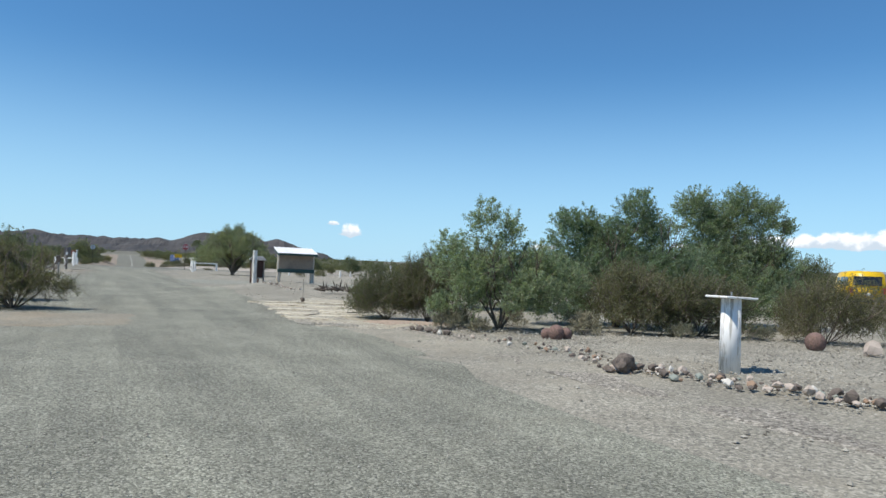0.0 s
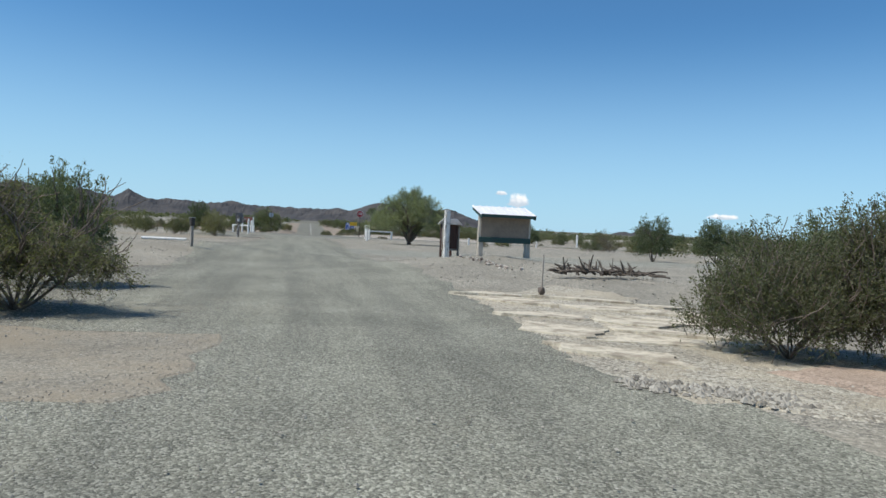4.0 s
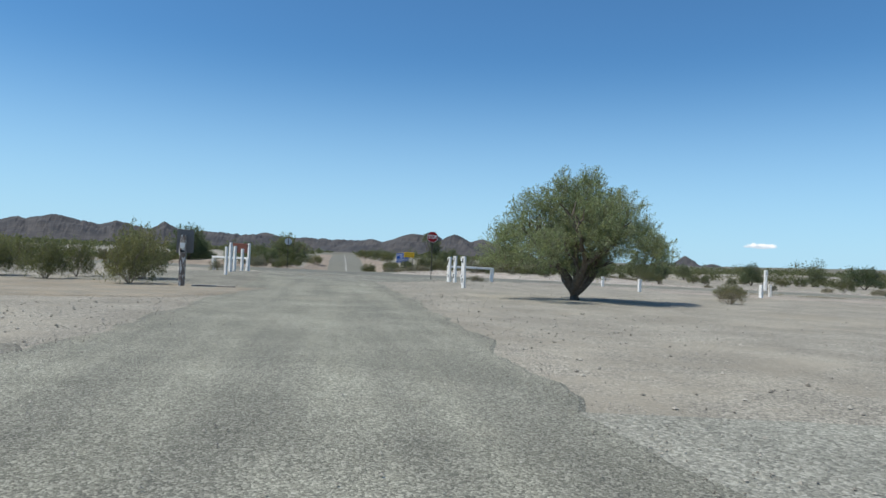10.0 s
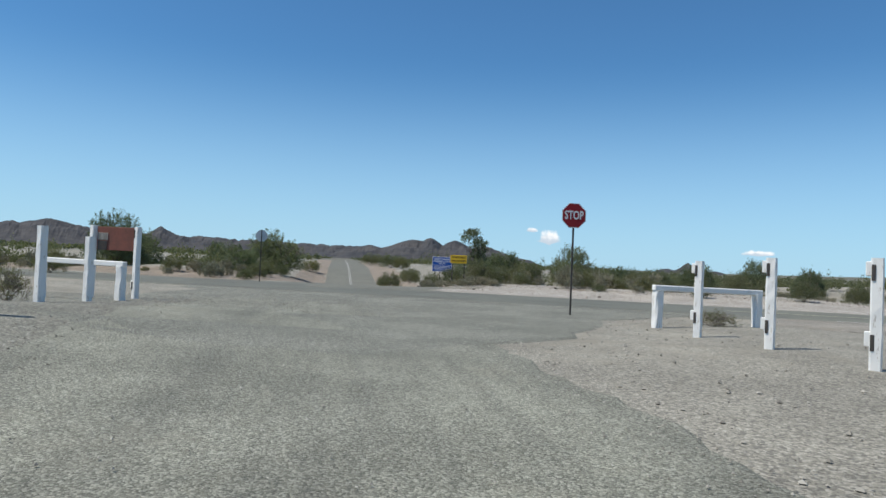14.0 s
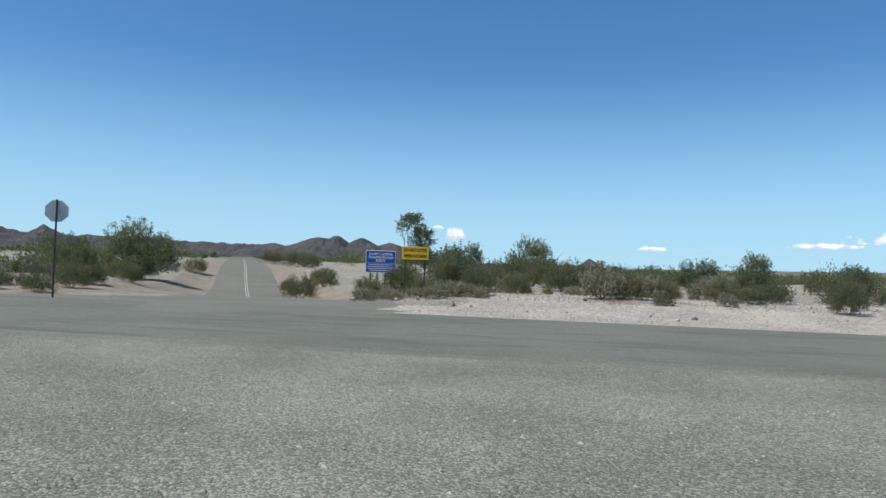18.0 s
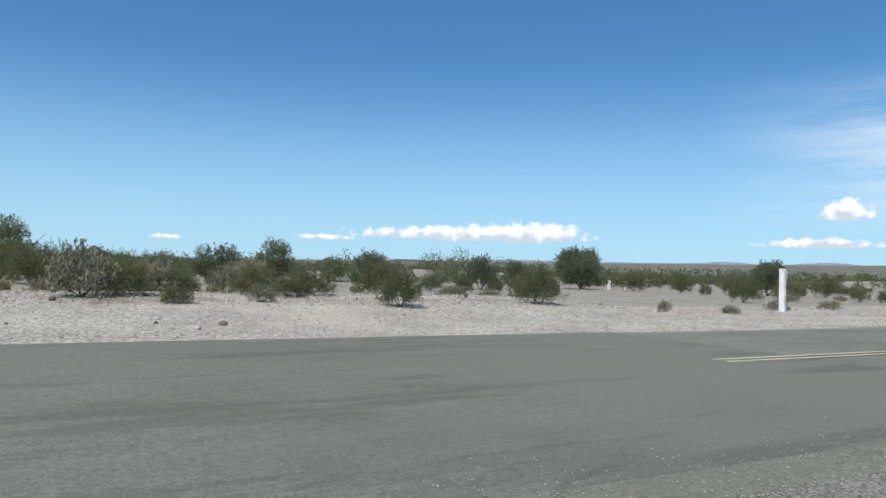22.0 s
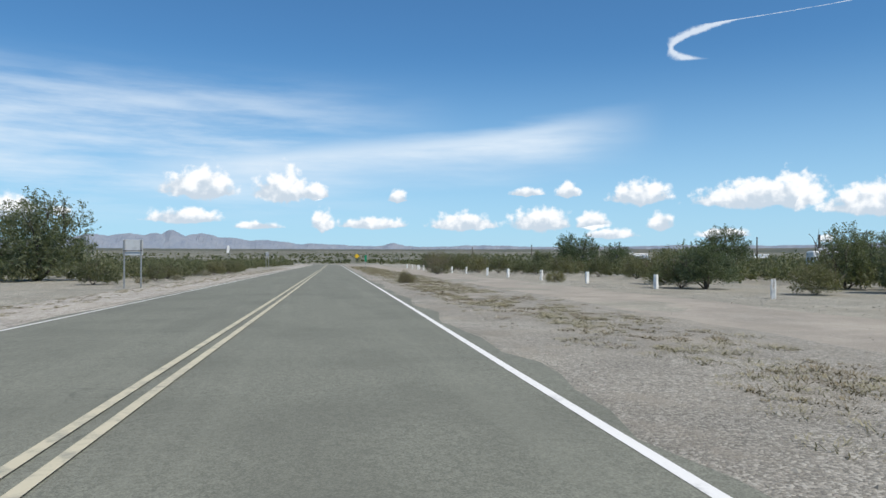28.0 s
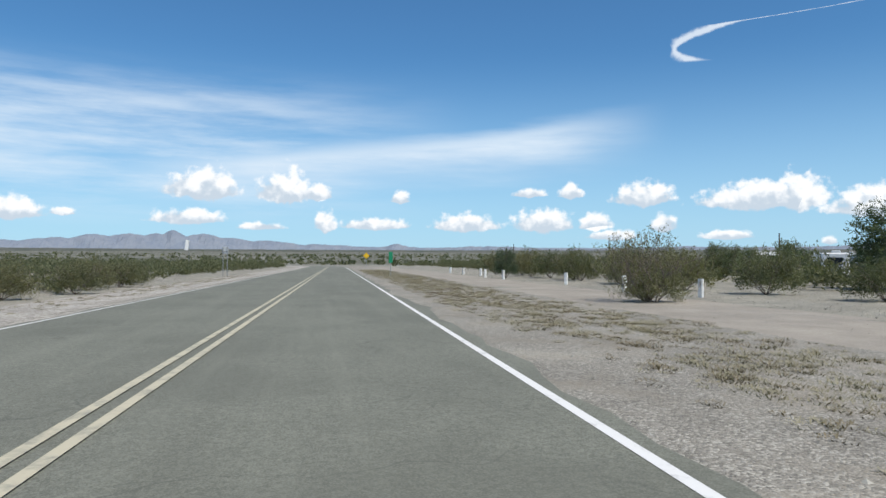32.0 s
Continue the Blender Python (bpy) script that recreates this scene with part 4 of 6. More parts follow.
def auto_lobes(rng, width, height, count, base, skirt):
    """Overlapping bulges of a crown: x, y, low, top, radius."""
    lobes = [(rng.uniform(-0.08, 0.08) * width, rng.uniform(-0.08, 0.08) * width, base, height, width * 0.27)]
    for k in range(count):
        a = 2 * math.pi * (k + rng.uniform(-0.3, 0.3)) / count
        r = width * rng.uniform(0.16, 0.27)
        lobes.append((r * math.cos(a), r * math.sin(a), base * rng.uniform(0.6, 1.3), height * rng.uniform(0.66, 0.95), width * rng.uniform(0.18, 0.25)))
    for k in range(skirt):
        a = 2 * math.pi * (k + rng.uniform(-0.4, 0.4)) / max(skirt, 1)
        r = width * rng.uniform(0.24, 0.34)
        lobes.append((r * math.cos(a), r * math.sin(a), 0.03 * height, height * rng.uniform(0.35, 0.6), width * rng.uniform(0.14, 0.2)))
    return lobes


def plant_meshes(name, seed, width, height, wood, leaf, lobes=None, bulges=6, base=0.2, skirt=4, sprays=400, per=40, spray=0.4, leaf_len=0.034, leaf_wide=0.011,
                 loose=0.06, stems=4, levels=2, lean=0.7, trunk=0.0, thick=0.05, fork=(0, 3, 3, 3, 3), sag=0.12, up=0.55, sides=5, twigs=True):
    """The wood and the leaves of a tree or bush: limbs, then sprays of small leaves that fill the bulges of the crown."""
    rng = np.random.default_rng(seed)
    out = []
    foot = np.zeros(3)
    if trunk:
        grow(rng, foot, (rng.normal(0, 0.1), rng.normal(0, 0.1), 1), trunk, thick * 1.5, 0, out, 0.08, 0.0, fork)
        foot = np.array(out[0][0][-1])
    for k in range(stems):
        a = 2 * math.pi * (k + rng.uniform(-0.3, 0.3)) / stems
        tip = lean * rng.uniform(0.5, 1.25)
        start = foot + (0 if trunk else 1) * np.array([math.cos(a), math.sin(a), 0]) * thick * 1.2
        grow(rng, start, (math.cos(a) * tip, math.sin(a) * tip, 1.0), height * 0.42, thick, levels, out, 0.16, 0.06, fork)
    every = np.concatenate([np.array(p) for p, _, _ in out])
    reach = np.percentile(np.hypot(every[:, 0], every[:, 1]), 97)
    scale = np.array([0.40 * width / reach, 0.40 * width / reach, 0.84 * height / every[:, 2].max()])
    verts, faces = [], []

    def add(points, radii, n):
        v, f = tube(points, radii, n)
        faces.extend(tuple(i + len(verts) for i in q) for q in f)
        verts.extend(v)

    for pts, radii, level in out:
        add(np.array(pts) * scale, radii, sides if level > 1 else 3)
    lobes = np.array(lobes or auto_lobes(rng, width, height, bulges, base * height, skirt))
    size = lobes[:, 4] * (lobes[:, 4] + lobes[:, 3] - lobes[:, 2])
    pick = rng.choice(len(lobes), sprays, p=size / size.sum())
    d = rng.normal(0, 1, (sprays, 3))
    d /= np.linalg.norm(d, axis=1)[:, None]
    d[:, 2] = np.where(d[:, 2] < -0.5, -d[:, 2], d[:, 2])
    far = rng.uniform(0.25, 1.0, (sprays, 1)) ** 0.6
    half = np.stack([lobes[:, 4], lobes[:, 4], (lobes[:, 3] - lobes[:, 2]) / 2], 1)[pick]
    mid = np.stack([lobes[:, 0], lobes[:, 1], (lobes[:, 3] + lobes[:, 2]) / 2], 1)[pick]
    long = spray * rng.uniform(0.6, 1.3, (sprays, 1))
    way = d * (1, 1, 0.7) + rng.normal(0, 0.35, (sprays, 3)) + (0, 0, up)
    way /= np.linalg.norm(way, axis=1)[:, None]
    tip = mid + d * half * far
    start = tip - way * long * 0.8
    start[:, 2] = np.maximum(start[:, 2], 0.03)
    if twigs:
        for p, w, l in zip(start, way, long):
            add([p, p + w * l * 0.5 - (0, 0, sag * l[0] * 0.25), p + w * l - (0, 0, sag * l[0])], [0.006, 0.004, 0.002], 3)
    t = rng.uniform(0.0, 1.0, (sprays, per, 1)) ** 0.8
    l = long[:, None, :]
    spots = start[:, None, :] + way[:, None, :] * l * t + rng.normal(0, loose, (sprays, per, 3)) * (1.15 - 0.75 * t)
    spots[:, :, 2] -= (sag * l * t * t)[:, :, 0]
    spots = spots.reshape(-1, 3)
    low = spots[:, 2] < 0.02
    spots[low, 2] = rng.uniform(0.02, 0.12, low.sum())
    wood_me = mesh_of(name + "_wood", verts, faces, wood, True)
    axis = np.repeat(way, per, 0) * 0.9
    return wood_me, leaf_quads(name + "_leaves", rng, spots, leaf_len, leaf_wide, leaf, axis)


def leaf_quads(name, rng, spots, long, wide, mat, axis):
    count = len(spots)
    a = rng.normal(0, 0.6, (count, 3)) + axis
    a /= np.linalg.norm(a, axis=1)[:, None]
    b = np.cross(a, rng.normal(0, 1, (count, 3)))
    b /= np.linalg.norm(b, axis=1)[:, None]
    size = rng.uniform(0.55, 1.45, (count, 1))
    a, b = a * long * size, b * wide * size
    quad = np.stack([spots - a, spots + b - a * 0.1, spots + a, spots - b + a * 0.1], 1)
    return quads_mesh(name, quad.reshape(-1, 3), count, mat)


def plant(name, meshes, x, y, turn, label, category, group="", scale=(1, 1, 1), parts=("trunk", "crown")):
    root = new(name)
    root.empty_display_size = 0.2
    for n, me in zip(parts, meshes):
        ob = new(n, me)
        ob.parent = root
    root.matrix_world = pose(x, y, gz(x, y) - 0.02, 0, 0, turn) @ Matrix.Diagonal((*scale, 1))
    return tagged(root, label, category, group)


# the trees beside the yard
plant("mesquite_tree", plant_meshes("mesquite", 11, 3.0, 3.2, BARK, LEAF_TREE, sprays=1250, per=56, leaf_len=0.03, leaf_wide=0.0095, stems=5, levels=3, thick=0.04, lobes=(
    (-0.45, 0.0, 1.6, 3.35, 0.55), (0.2, 0.3, 1.5, 3.12, 0.5), (-1.3, 0.2, 0.9, 2.5, 0.7), (0.95, 0.1, 0.5, 2.35, 0.75), (-0.5, 0.0, 0.6, 2.3, 1.25), (-0.8, -0.3, 0.5, 1.5, 0.6), (0.6, -0.5, 0.65, 1.6, 0.8), (-0.1, 0.6, 0.7, 2.2, 1.1), (1.5, 0.4, 0.6, 1.9, 0.9), (-1.5, -0.2, 0.25, 1.0, 0.35), (-0.9, -0.7, 0.1, 1.3, 0.45), (0.3, -0.9, 0.2, 1.3, 0.5), (1.2, -0.4, 0.1, 1.3, 0.6), (-0.4, 0.8, 0.1, 1.4, 0.7), (0.9, 0.9, 0.1, 1.5, 0.7))),
      2.9, 15.1, 0, "loose grey-green desert tree with foliage hanging to the gravel", "tree", scale=(0.93, 0.93, 0.93))
plant("mesquite_tree", plant_meshes("mesquite", 12, 4.4, 4.1, BARK, LEAF_TREE, sprays=2700, per=50, spray=0.55, leaf_wide=0.011, stems=5, levels=3, thick=0.05, lobes=(
    (-1.6, 0.0, 1.8, 3.7, 0.75), (-0.9, 0.3, 1.8, 3.85, 0.65), (0.55, 0.0, 2.0, 4.4, 0.8), (-0.2, 0.2, 1.2, 3.6, 1.1), (1.15, 0.2, 1.2, 3.8, 0.8), (-1.2, -0.2, 0.35, 2.6, 1.4), (0.8, -0.3, 0.35, 2.7, 1.5), (0.0, 0.5, 0.4, 3.0, 1.6), (-2.3, 0.0, 0.3, 2.5, 1.0), (2.2, 0.2, 0.4, 2.8, 1.1), (-1.4, -0.9, 0.05, 1.5, 0.9), (0.3, -1.1, 0.05, 1.4, 0.9), (1.8, -0.8, 0.05, 1.5, 0.9), (-2.6, -0.4, 0.05, 1.4, 0.7))),
      6.5, 18.9, 0, "broad dark green desert tree with several stems", "tree", scale=(0.93, 0.93, 0.93))
plant("mesquite_tree", plant_meshes("mesquite", 13, 5.0, 4.8, BARK, LEAF_TREE, sprays=2900, per=50, spray=0.6, leaf_wide=0.011, stems=5, levels=3, thick=0.06, lobes=(
    (-1.4, 0.0, 2.4, 4.85, 0.95), (0.2, 0.2, 2.4, 5.0, 0.9), (1.05, 0.0, 2.6, 4.6, 0.75), (-0.5, 0.3, 1.6, 4.4, 1.3), (1.2, 0.1, 0.7, 3.2, 1.15), (-0.9, -0.2, 0.4, 3.2, 1.6), (0.6, 0.3, 0.5, 3.4, 1.5), (1.75, 0.0, 2.9, 3.9, 0.35), (0.0, -0.5, 0.7, 2.2, 1.5), (-1.6, -0.8, 0.05, 1.6, 1.0), (0.2, -1.2, 0.05, 1.5, 1.0), (1.8, -0.6, 0.05, 1.6, 0.9))),
      10.7, 21.0, 0, "tall dense dark green desert tree", "tree", scale=(0.93, 0.93, 0.93))
CREO = dict(bulges=9, base=0.1, skirt=5, per=66, spray=0.46, leaf_len=0.0155, leaf_wide=0.0068, loose=0.055, stems=12, levels=1, lean=0.95, thick=0.014, sag=0.0, up=0.8)
plant("creosote_bush", plant_meshes("creosote", 14, 2.8, 1.6, TWIG, LEAF_BUSH, sprays=950, **CREO), 0.1, 18.0, 0, "olive-brown creosote bush at the edge of the concrete slab", "bush", parts=("stem", "foliage"))
plant("creosote_bush", plant_meshes("creosote", 17, 2.0, 2.15, TWIG, LEAF_BUSH, sprays=650, **CREO), 1.2, 17.9, 0, "upright olive-brown creosote bush beside a desert tree", "bush", parts=("stem", "foliage"))
plant("creosote_bush", plant_meshes("creosote", 18, 2.4, 1.9, TWIG, LEAF_BROWN, sprays=700, **CREO), 6.1, 15.7, 0, "brown half-dry creosote bush in front of desert trees", "bush", scale=(1.35, 1.3, 1.0), parts=("stem", "foliage"))
plant("creosote_bush", plant_meshes("creosote", 19, 2.2, 1.55, TWIG, LEAF_BROWN, sprays=600, **CREO), 7.6, 15.5, 0, "brown half-dry creosote bush in front of desert trees", "bush", scale=(1.4, 1.3, 1.05), parts=("stem", "foliage"))
plant("creosote_bush", plant_meshes("creosote", 15, 4.0, 2.3, TWIG, LEAF_BROWN, sprays=1150, lobes=(
    (0.0, 0.0, 0.15, 1.55, 0.95), (-0.9, 0.2, 0.1, 1.8, 0.9), (0.75, -0.1, 0.4, 1.3, 0.7), (1.3, 0.1, 0.4, 1.05, 0.42), (-0.35, 0.0, 1.0, 2.0, 0.65), (-1.6, 0.1, 0.1, 1.8, 0.9), (0.2, -0.6, 0.2, 1.2, 0.6), (-0.6, -0.7, 0.05, 0.9, 0.7)),
    **{**CREO, "sag": 0.65, "up": 0.2, "spray": 0.6, "thick": 0.024, "levels": 2}), -9.35, 16.9, 0, "wide olive creosote bush with drooping sprays beside the camp road", "bush", parts=("stem", "foliage"))
plant("creosote_bush", plant_meshes("creosote", 16, 2.9, 1.75, TWIG, LEAF_BUSH, sprays=650, **CREO), 10.3, 14.9, 0, "green creosote bush in front of a parked van", "bush", parts=("stem", "foliage"))
plant("creosote_bush", plant_meshes("creosote", 26, 3.0, 1.8, TWIG, LEAF_BUSH, sprays=650, **CREO), 12.6, 15.3, 0, "green creosote bush in front of a parked van", "bush", parts=("stem", "foliage"))
plant("roadside_bush", plant_meshes("roadside", 27, 1.45, 0.92, TWIG, LEAF_ROAD, sprays=340, bulges=7, base=0.05, skirt=6, per=44, spray=0.26, leaf_len=0.012, leaf_wide=0.006, loose=0.05, stems=16, levels=1, lean=1.0, thick=0.01, sag=0.0, up=1.1),
      48.1, 93.3, 0, "low brownish-olive creosote bush at the road shoulder", "bush", scale=(0.88, 0.88, 0.95), parts=("stem", "foliage"))
plant("palo_verde_tree", plant_meshes("palo_verde", 21, 7.4, 5.2, BARK, LEAF_PALO, bulges=10, base=0.24, skirt=0, sprays=3000, per=44, spray=0.8, leaf_len=0.044, leaf_wide=0.011, loose=0.10, stems=6, levels=3, lean=1.0, trunk=0.42, thick=0.2, sides=8, lobes=(
    (0.0, 0.0, 2.0, 5.2, 1.9), (0.4, 0.1, 3.6, 5.6, 0.8), (-0.9, -0.4, 3.4, 5.4, 0.6), (-1.6, 0.3, 1.5, 4.7, 1.5), (1.6, -0.2, 1.6, 4.7, 1.5), (0.4, 1.5, 1.5, 4.6, 1.5), (0.2, -1.5, 1.6, 4.6, 1.5), (-2.6, 0.2, 0.9, 3.6, 1.3), (2.7, 0.2, 1.3, 3.7, 1.1), (3.2, -0.6, 1.2, 2.8, 0.7), (0.0, 2.4, 1.2, 3.6, 1.2), (0.5, -2.5, 1.3, 3.5, 1.1), (-3.2, -0.6, 0.7, 3.0, 1.1), (-2.2, -2.2, 0.9, 3.0, 1.2), (2.4, -1.8, 1.0, 3.0, 1.1), (0.0, 0.0, 1.3, 3.2, 2.2), (-0.4, 0.2, 0.75, 2.2, 1.3), (0.5, -0.3, 0.8, 2.2, 1.1))),
      -20.2, 72.6, 25, "spreading olive-green palo verde tree with a short dark trunk", "tree")

# bushes and small trees that repeat: a few built once, then copied
plant("desert_tree", plant_meshes("tall_tree", 23, 3.0, 6.4, BARK, LEAF_IRON, sprays=900, per=26, spray=0.5, leaf_len=0.06, leaf_wide=0.02, loose=0.09, stems=3, levels=2, lean=0.25, lobes=(
    (-0.4, 0.0, 3.7, 5.7, 1.15), (0.5, 0.0, 2.7, 4.7, 1.0), (0.3, 0.2, 1.0, 3.6, 1.2), (1.8, 0.0, 0.2, 3.1, 1.4), (3.3, 0.2, 0.2, 2.7, 1.3), (-1.0, 0.0, 0.1, 2.0, 1.1))),
      -46.2, 137.3, 0, "tall leaning desert tree with a leafy top among bushes", "tree")
plant("dry_bush", plant_meshes("spindly", 24, 4.0, 2.6, TWIG, LEAF_BROWN, sprays=330, per=20, spray=0.6, leaf_len=0.03, leaf_wide=0.012, loose=0.06, stems=12, levels=2, lean=0.75, thick=0.022, sag=0.0, up=1.2, bulges=9, base=0.3, skirt=4),
      75.7, 86.4, 0, "spindly half-dry bush leaning over the sandy track", "bush", parts=("stem", "foliage"))
KINDS = {
    "ironwood": [plant_meshes("ironwood", 30 + k, 4.0, 3.6, BARK, LEAF_IRON, base=0.05, skirt=11, sprays=900, per=26, spray=0.62, leaf_len=0.052, leaf_wide=0.015, loose=0.075, stems=5, levels=2, sides=4, twigs=False) for k in range(5)],
    "creosote": [plant_meshes("greasewood", 40 + k, 2.6, 1.8, TWIG, LEAF_BROWN if k == 1 else LEAF_BUSH, bulges=8, base=0.05, skirt=7, sprays=430, per=28, spray=0.5, leaf_len=0.030, leaf_wide=0.012, loose=0.06, stems=10, levels=1, lean=0.95, thick=0.016, sag=0.0, up=0.8, sides=3, twigs=False) for k in range(4)],
    "bursage": [plant_meshes("bursage", 50 + k, 1.3, 0.55, TWIG, LEAF_GREY, bulges=6, base=0.05, skirt=5, sprays=170, per=20, spray=0.2, leaf_len=0.022, leaf_wide=0.01, loose=0.035, stems=10, levels=1, lean=1.2, thick=0.007, sag=0.0, up=0.6, sides=3, twigs=False) for k in range(2)],
    "twiggy": [plant_meshes("twiggy", 60, 2.0, 1.1, TWIG, LEAF_BROWN, bulges=6, base=0.1, skirt=4, sprays=220, per=10, spray=0.4, leaf_len=0.026, leaf_wide=0.011, loose=0.05, stems=12, levels=2, lean=1.2, thick=0.01, sag=0.0, up=0.7, sides=3) for k in range(1)],
}
SIZES = {"ironwood": (4.0, 3.6), "creosote": (2.6, 1.8), "bursage": (1.3, 0.55), "twiggy": (2.0, 1.1)}
WORDS = {
    "ironwood": ("desert_tree", "dark green bushy desert tree standing in the sand", "tree", ("trunk", "crown"), "scattered desert trees"),
    "creosote": ("desert_bush", "olive-green creosote bush on bare gravel", "bush", ("stem", "foliage"), "scattered creosote bushes"),
    "bursage": ("grey_bush", "low rounded grey-green bursage on pale sand", "bush", ("stem", "foliage"), "low grey bushes"),
    "twiggy": ("dry_bush", "sparse half-dry twiggy bush", "bush", ("stem", "foliage"), "dry bushes"),
}
FIRST, spin = {}, random.Random(7)


def shrub(kind, x, y, width, height):
    name, label, category, parts, group = WORDS[kind]
    k = spin.randrange(len(KINDS[kind]))
    w0, h0 = SIZES[kind]
    m = pose(x, y, gz(x, y) - 0.02, 0, 0, spin.uniform(0, 360)) @ Matrix.Diagonal((width / w0, width / w0, height / h0, 1))
    if (kind, k) not in FIRST:
        FIRST[kind, k] = plant(name, KINDS[kind][k], x, y, 0, label, category, group, parts=parts)
        FIRST[kind, k].matrix_world = m
        return
    copy = copy_thing(FIRST[kind, k], Matrix())
    copy.matrix_world = m


TREES = """0.7 57.3 3.0 3.4; 2.4 25.2 3.0 2.2; 4.6 26 3.2 2.4; 13.6 29.5 2.6 2.4; -41 53 4 4; -69.3 115.4 5 4.6; -11.4 20.0 2.2 2.4; -53 66 5 6
-73.2 146.3 8.6 6.0; -75 139 6 4.2; -38.3 153.4 6.3 5.2; -75.8 126.5 5.5 4.6; -42.0 131 4 3; -32.6 144.7 4.4 2.6; -28.9 142.8 3.5 2.4; -25.1 144.7 4.5 3.1; -18.8 153 4.6 4.1; -16.2 139.6 3.5 3
-4.4 143.7 3.5 3.2; 9.9 147.9 5.6 3.4; 21 135.8 3.3 3.5; -12.1 157 2.7 2.7; 4.7 151.9 3.3 3; 47 192 11 7; 37.1 80.8 3.5 2.6; 36.3 74 4.1 3.4; 22.6 74.6 3.7 3.3
109 81.8 2.2 2.8; 24.5 166 7 5.2; 85 181 7 6; 26.9 119.7 5 3.4; 33 122 5 3.4; 63.9 118.5 9.5 7.2; 83.4 69.0 6.4 5.1; 86.5 62.7 5.6 3.8; 63.3 63.4 5.6 4.9
94 51.6 4.4 3.4; 99.4 63.2 3.8 3.4; 31 74.6 4.4 3.9; 104 66 4 3.2; 116 56 5 3.2; 31.5 67 4 3.4; 20 62 4 3.6; 5 60 4 3.4
120 209 7 6; -70 118 4 2.6; -66 128 4 2.4"""
for row in TREES.strip("; \n").replace(";", "\n").split("\n"):
    shrub("ironwood", *[float(v) for v in row.split()])
BUSHES = """-44.4 67.3 2.8 1.9; -42.0 69.5 1.9 1.8; -39.0 70.0 3.2 2.7; -36.4 66.2 2.6 2.3; -40.8 66.6 2.4 1.9; 0.5 75.9 2.8 1.9; -13.2 84 2.2 0.9; -4 82 2.8 1.2
-27.05 112.35 1.5 1.3; -24.4 119.5 2.4 1.7; -21.7 113.1 1.9 1.4; -17.4 119.6 2.0 1.5; -44.8 118.8 2.0 1.3; -41.1 116.9 2 1.9; -40.2 120.8 1.9 1.7; -39.6 124.3 2.2 1.9; -43.4 119 2.4 1.7
-11.8 138.7 2.4 1.4; 13.4 144.6 3.3 2.1; 16.4 141.5 2.8 2.1; 19.1 138.2 2.2 2.2; 23.6 132 2.8 2.2; -24.7 128.2 1.5 1.2; -62.2 154.9 2.2 1.4; -59 156.1 3.3 1.8; -36 129 3 1.8; -39 127 3 2; -37 133 3.4 2.2; -35 138 3.5 2.4; -33 126 2.6 1.6; -30 138 3 2
-31 133 3 1.9; 18.9 118.5 4 3.3; 21.9 117.4 4 3.3; 13.9 118.1 2 2.6; 19.8 84.3 1.4 1.3; 82 109.9 2.4 0.9; 24.4 124.8 4 2.8; 71.7 112.8 3.2 1.8
71 68 3 2.2; 50 64 3 1.8; 53 66 2.6 1.6; 57 68 2.4 1.4; 66 66 3 2; 76 66 3 2.2; 80 70 2.6 1.6; 60.4 109.6 2 1.6; 87.5 107.2 2.6 1.6
83 108.4 3 1.7; 79 109.6 2.6 1.6; 92 108 3 1.8; 96 107.5 3 1.7; 101 108 3 1.6; 68 110.2 2.4 1.5; -64 104 2.4 1.8; -49 121.5 2.4 1.4; -74 190 6 2.6
-84 205 6 2.6; -68 178 4 2.2; -79 168 4 2.2; -57 150 3 1.9; -52 160 4 2; -75 150 4 2.2; -70 139 3.4 1.9; 13.6 114.6 3 2; 17 117 3.4 2.4
20.5 113.8 2.6 1.9; 29.5 115.5 3 2.2; 54 112 3 1.8; 8 88 1.6 0.7; 47.6 84.4 1.7 0.8; 26 77 2.8 1.8; 17.5 18.5 2.6 1.6; 5.6 19.4 1.6 1.0
 -13.5 15.0 3.2 1.9; -15.6 20.5 3.6 2.4; -21 23 4 2.2; -27 30 4 2.6; -31 44 3.4 2; -17.5 16.0 3.0 1.7
80 79 3.4 2.2; 84.5 80 3.6 2.2; 88 79.5 3 1.9; 92.5 79 3.4 2.4; 95 78 3.6 2.4; 100 79 3.6 2.2; 104 78 4 2.6; 109 78 4 2.5; 114 78 4 2.8
120 77 4 2.6; 126 78 4 2.6; 75.5 86.2 2.6 1.2; 75 78 3 1.6; 72 77.5 2.6 1.4; 66.5 77 3.2 2; 63 75 3 2; 56 75 3 1.8; 48.5 76.5 3.2 2.2; 44.5 79 3.4 2.2; 39 81 3.8 1.9; 31.5 79.5 2.6 1.5
-52 76 3 2; -60 82 3.4 2.2; -56 92 3 2"""
for row in BUSHES.strip("; \n").replace(";", "\n").split("\n"):
    shrub("creosote", *[float(v) for v in row.split()])
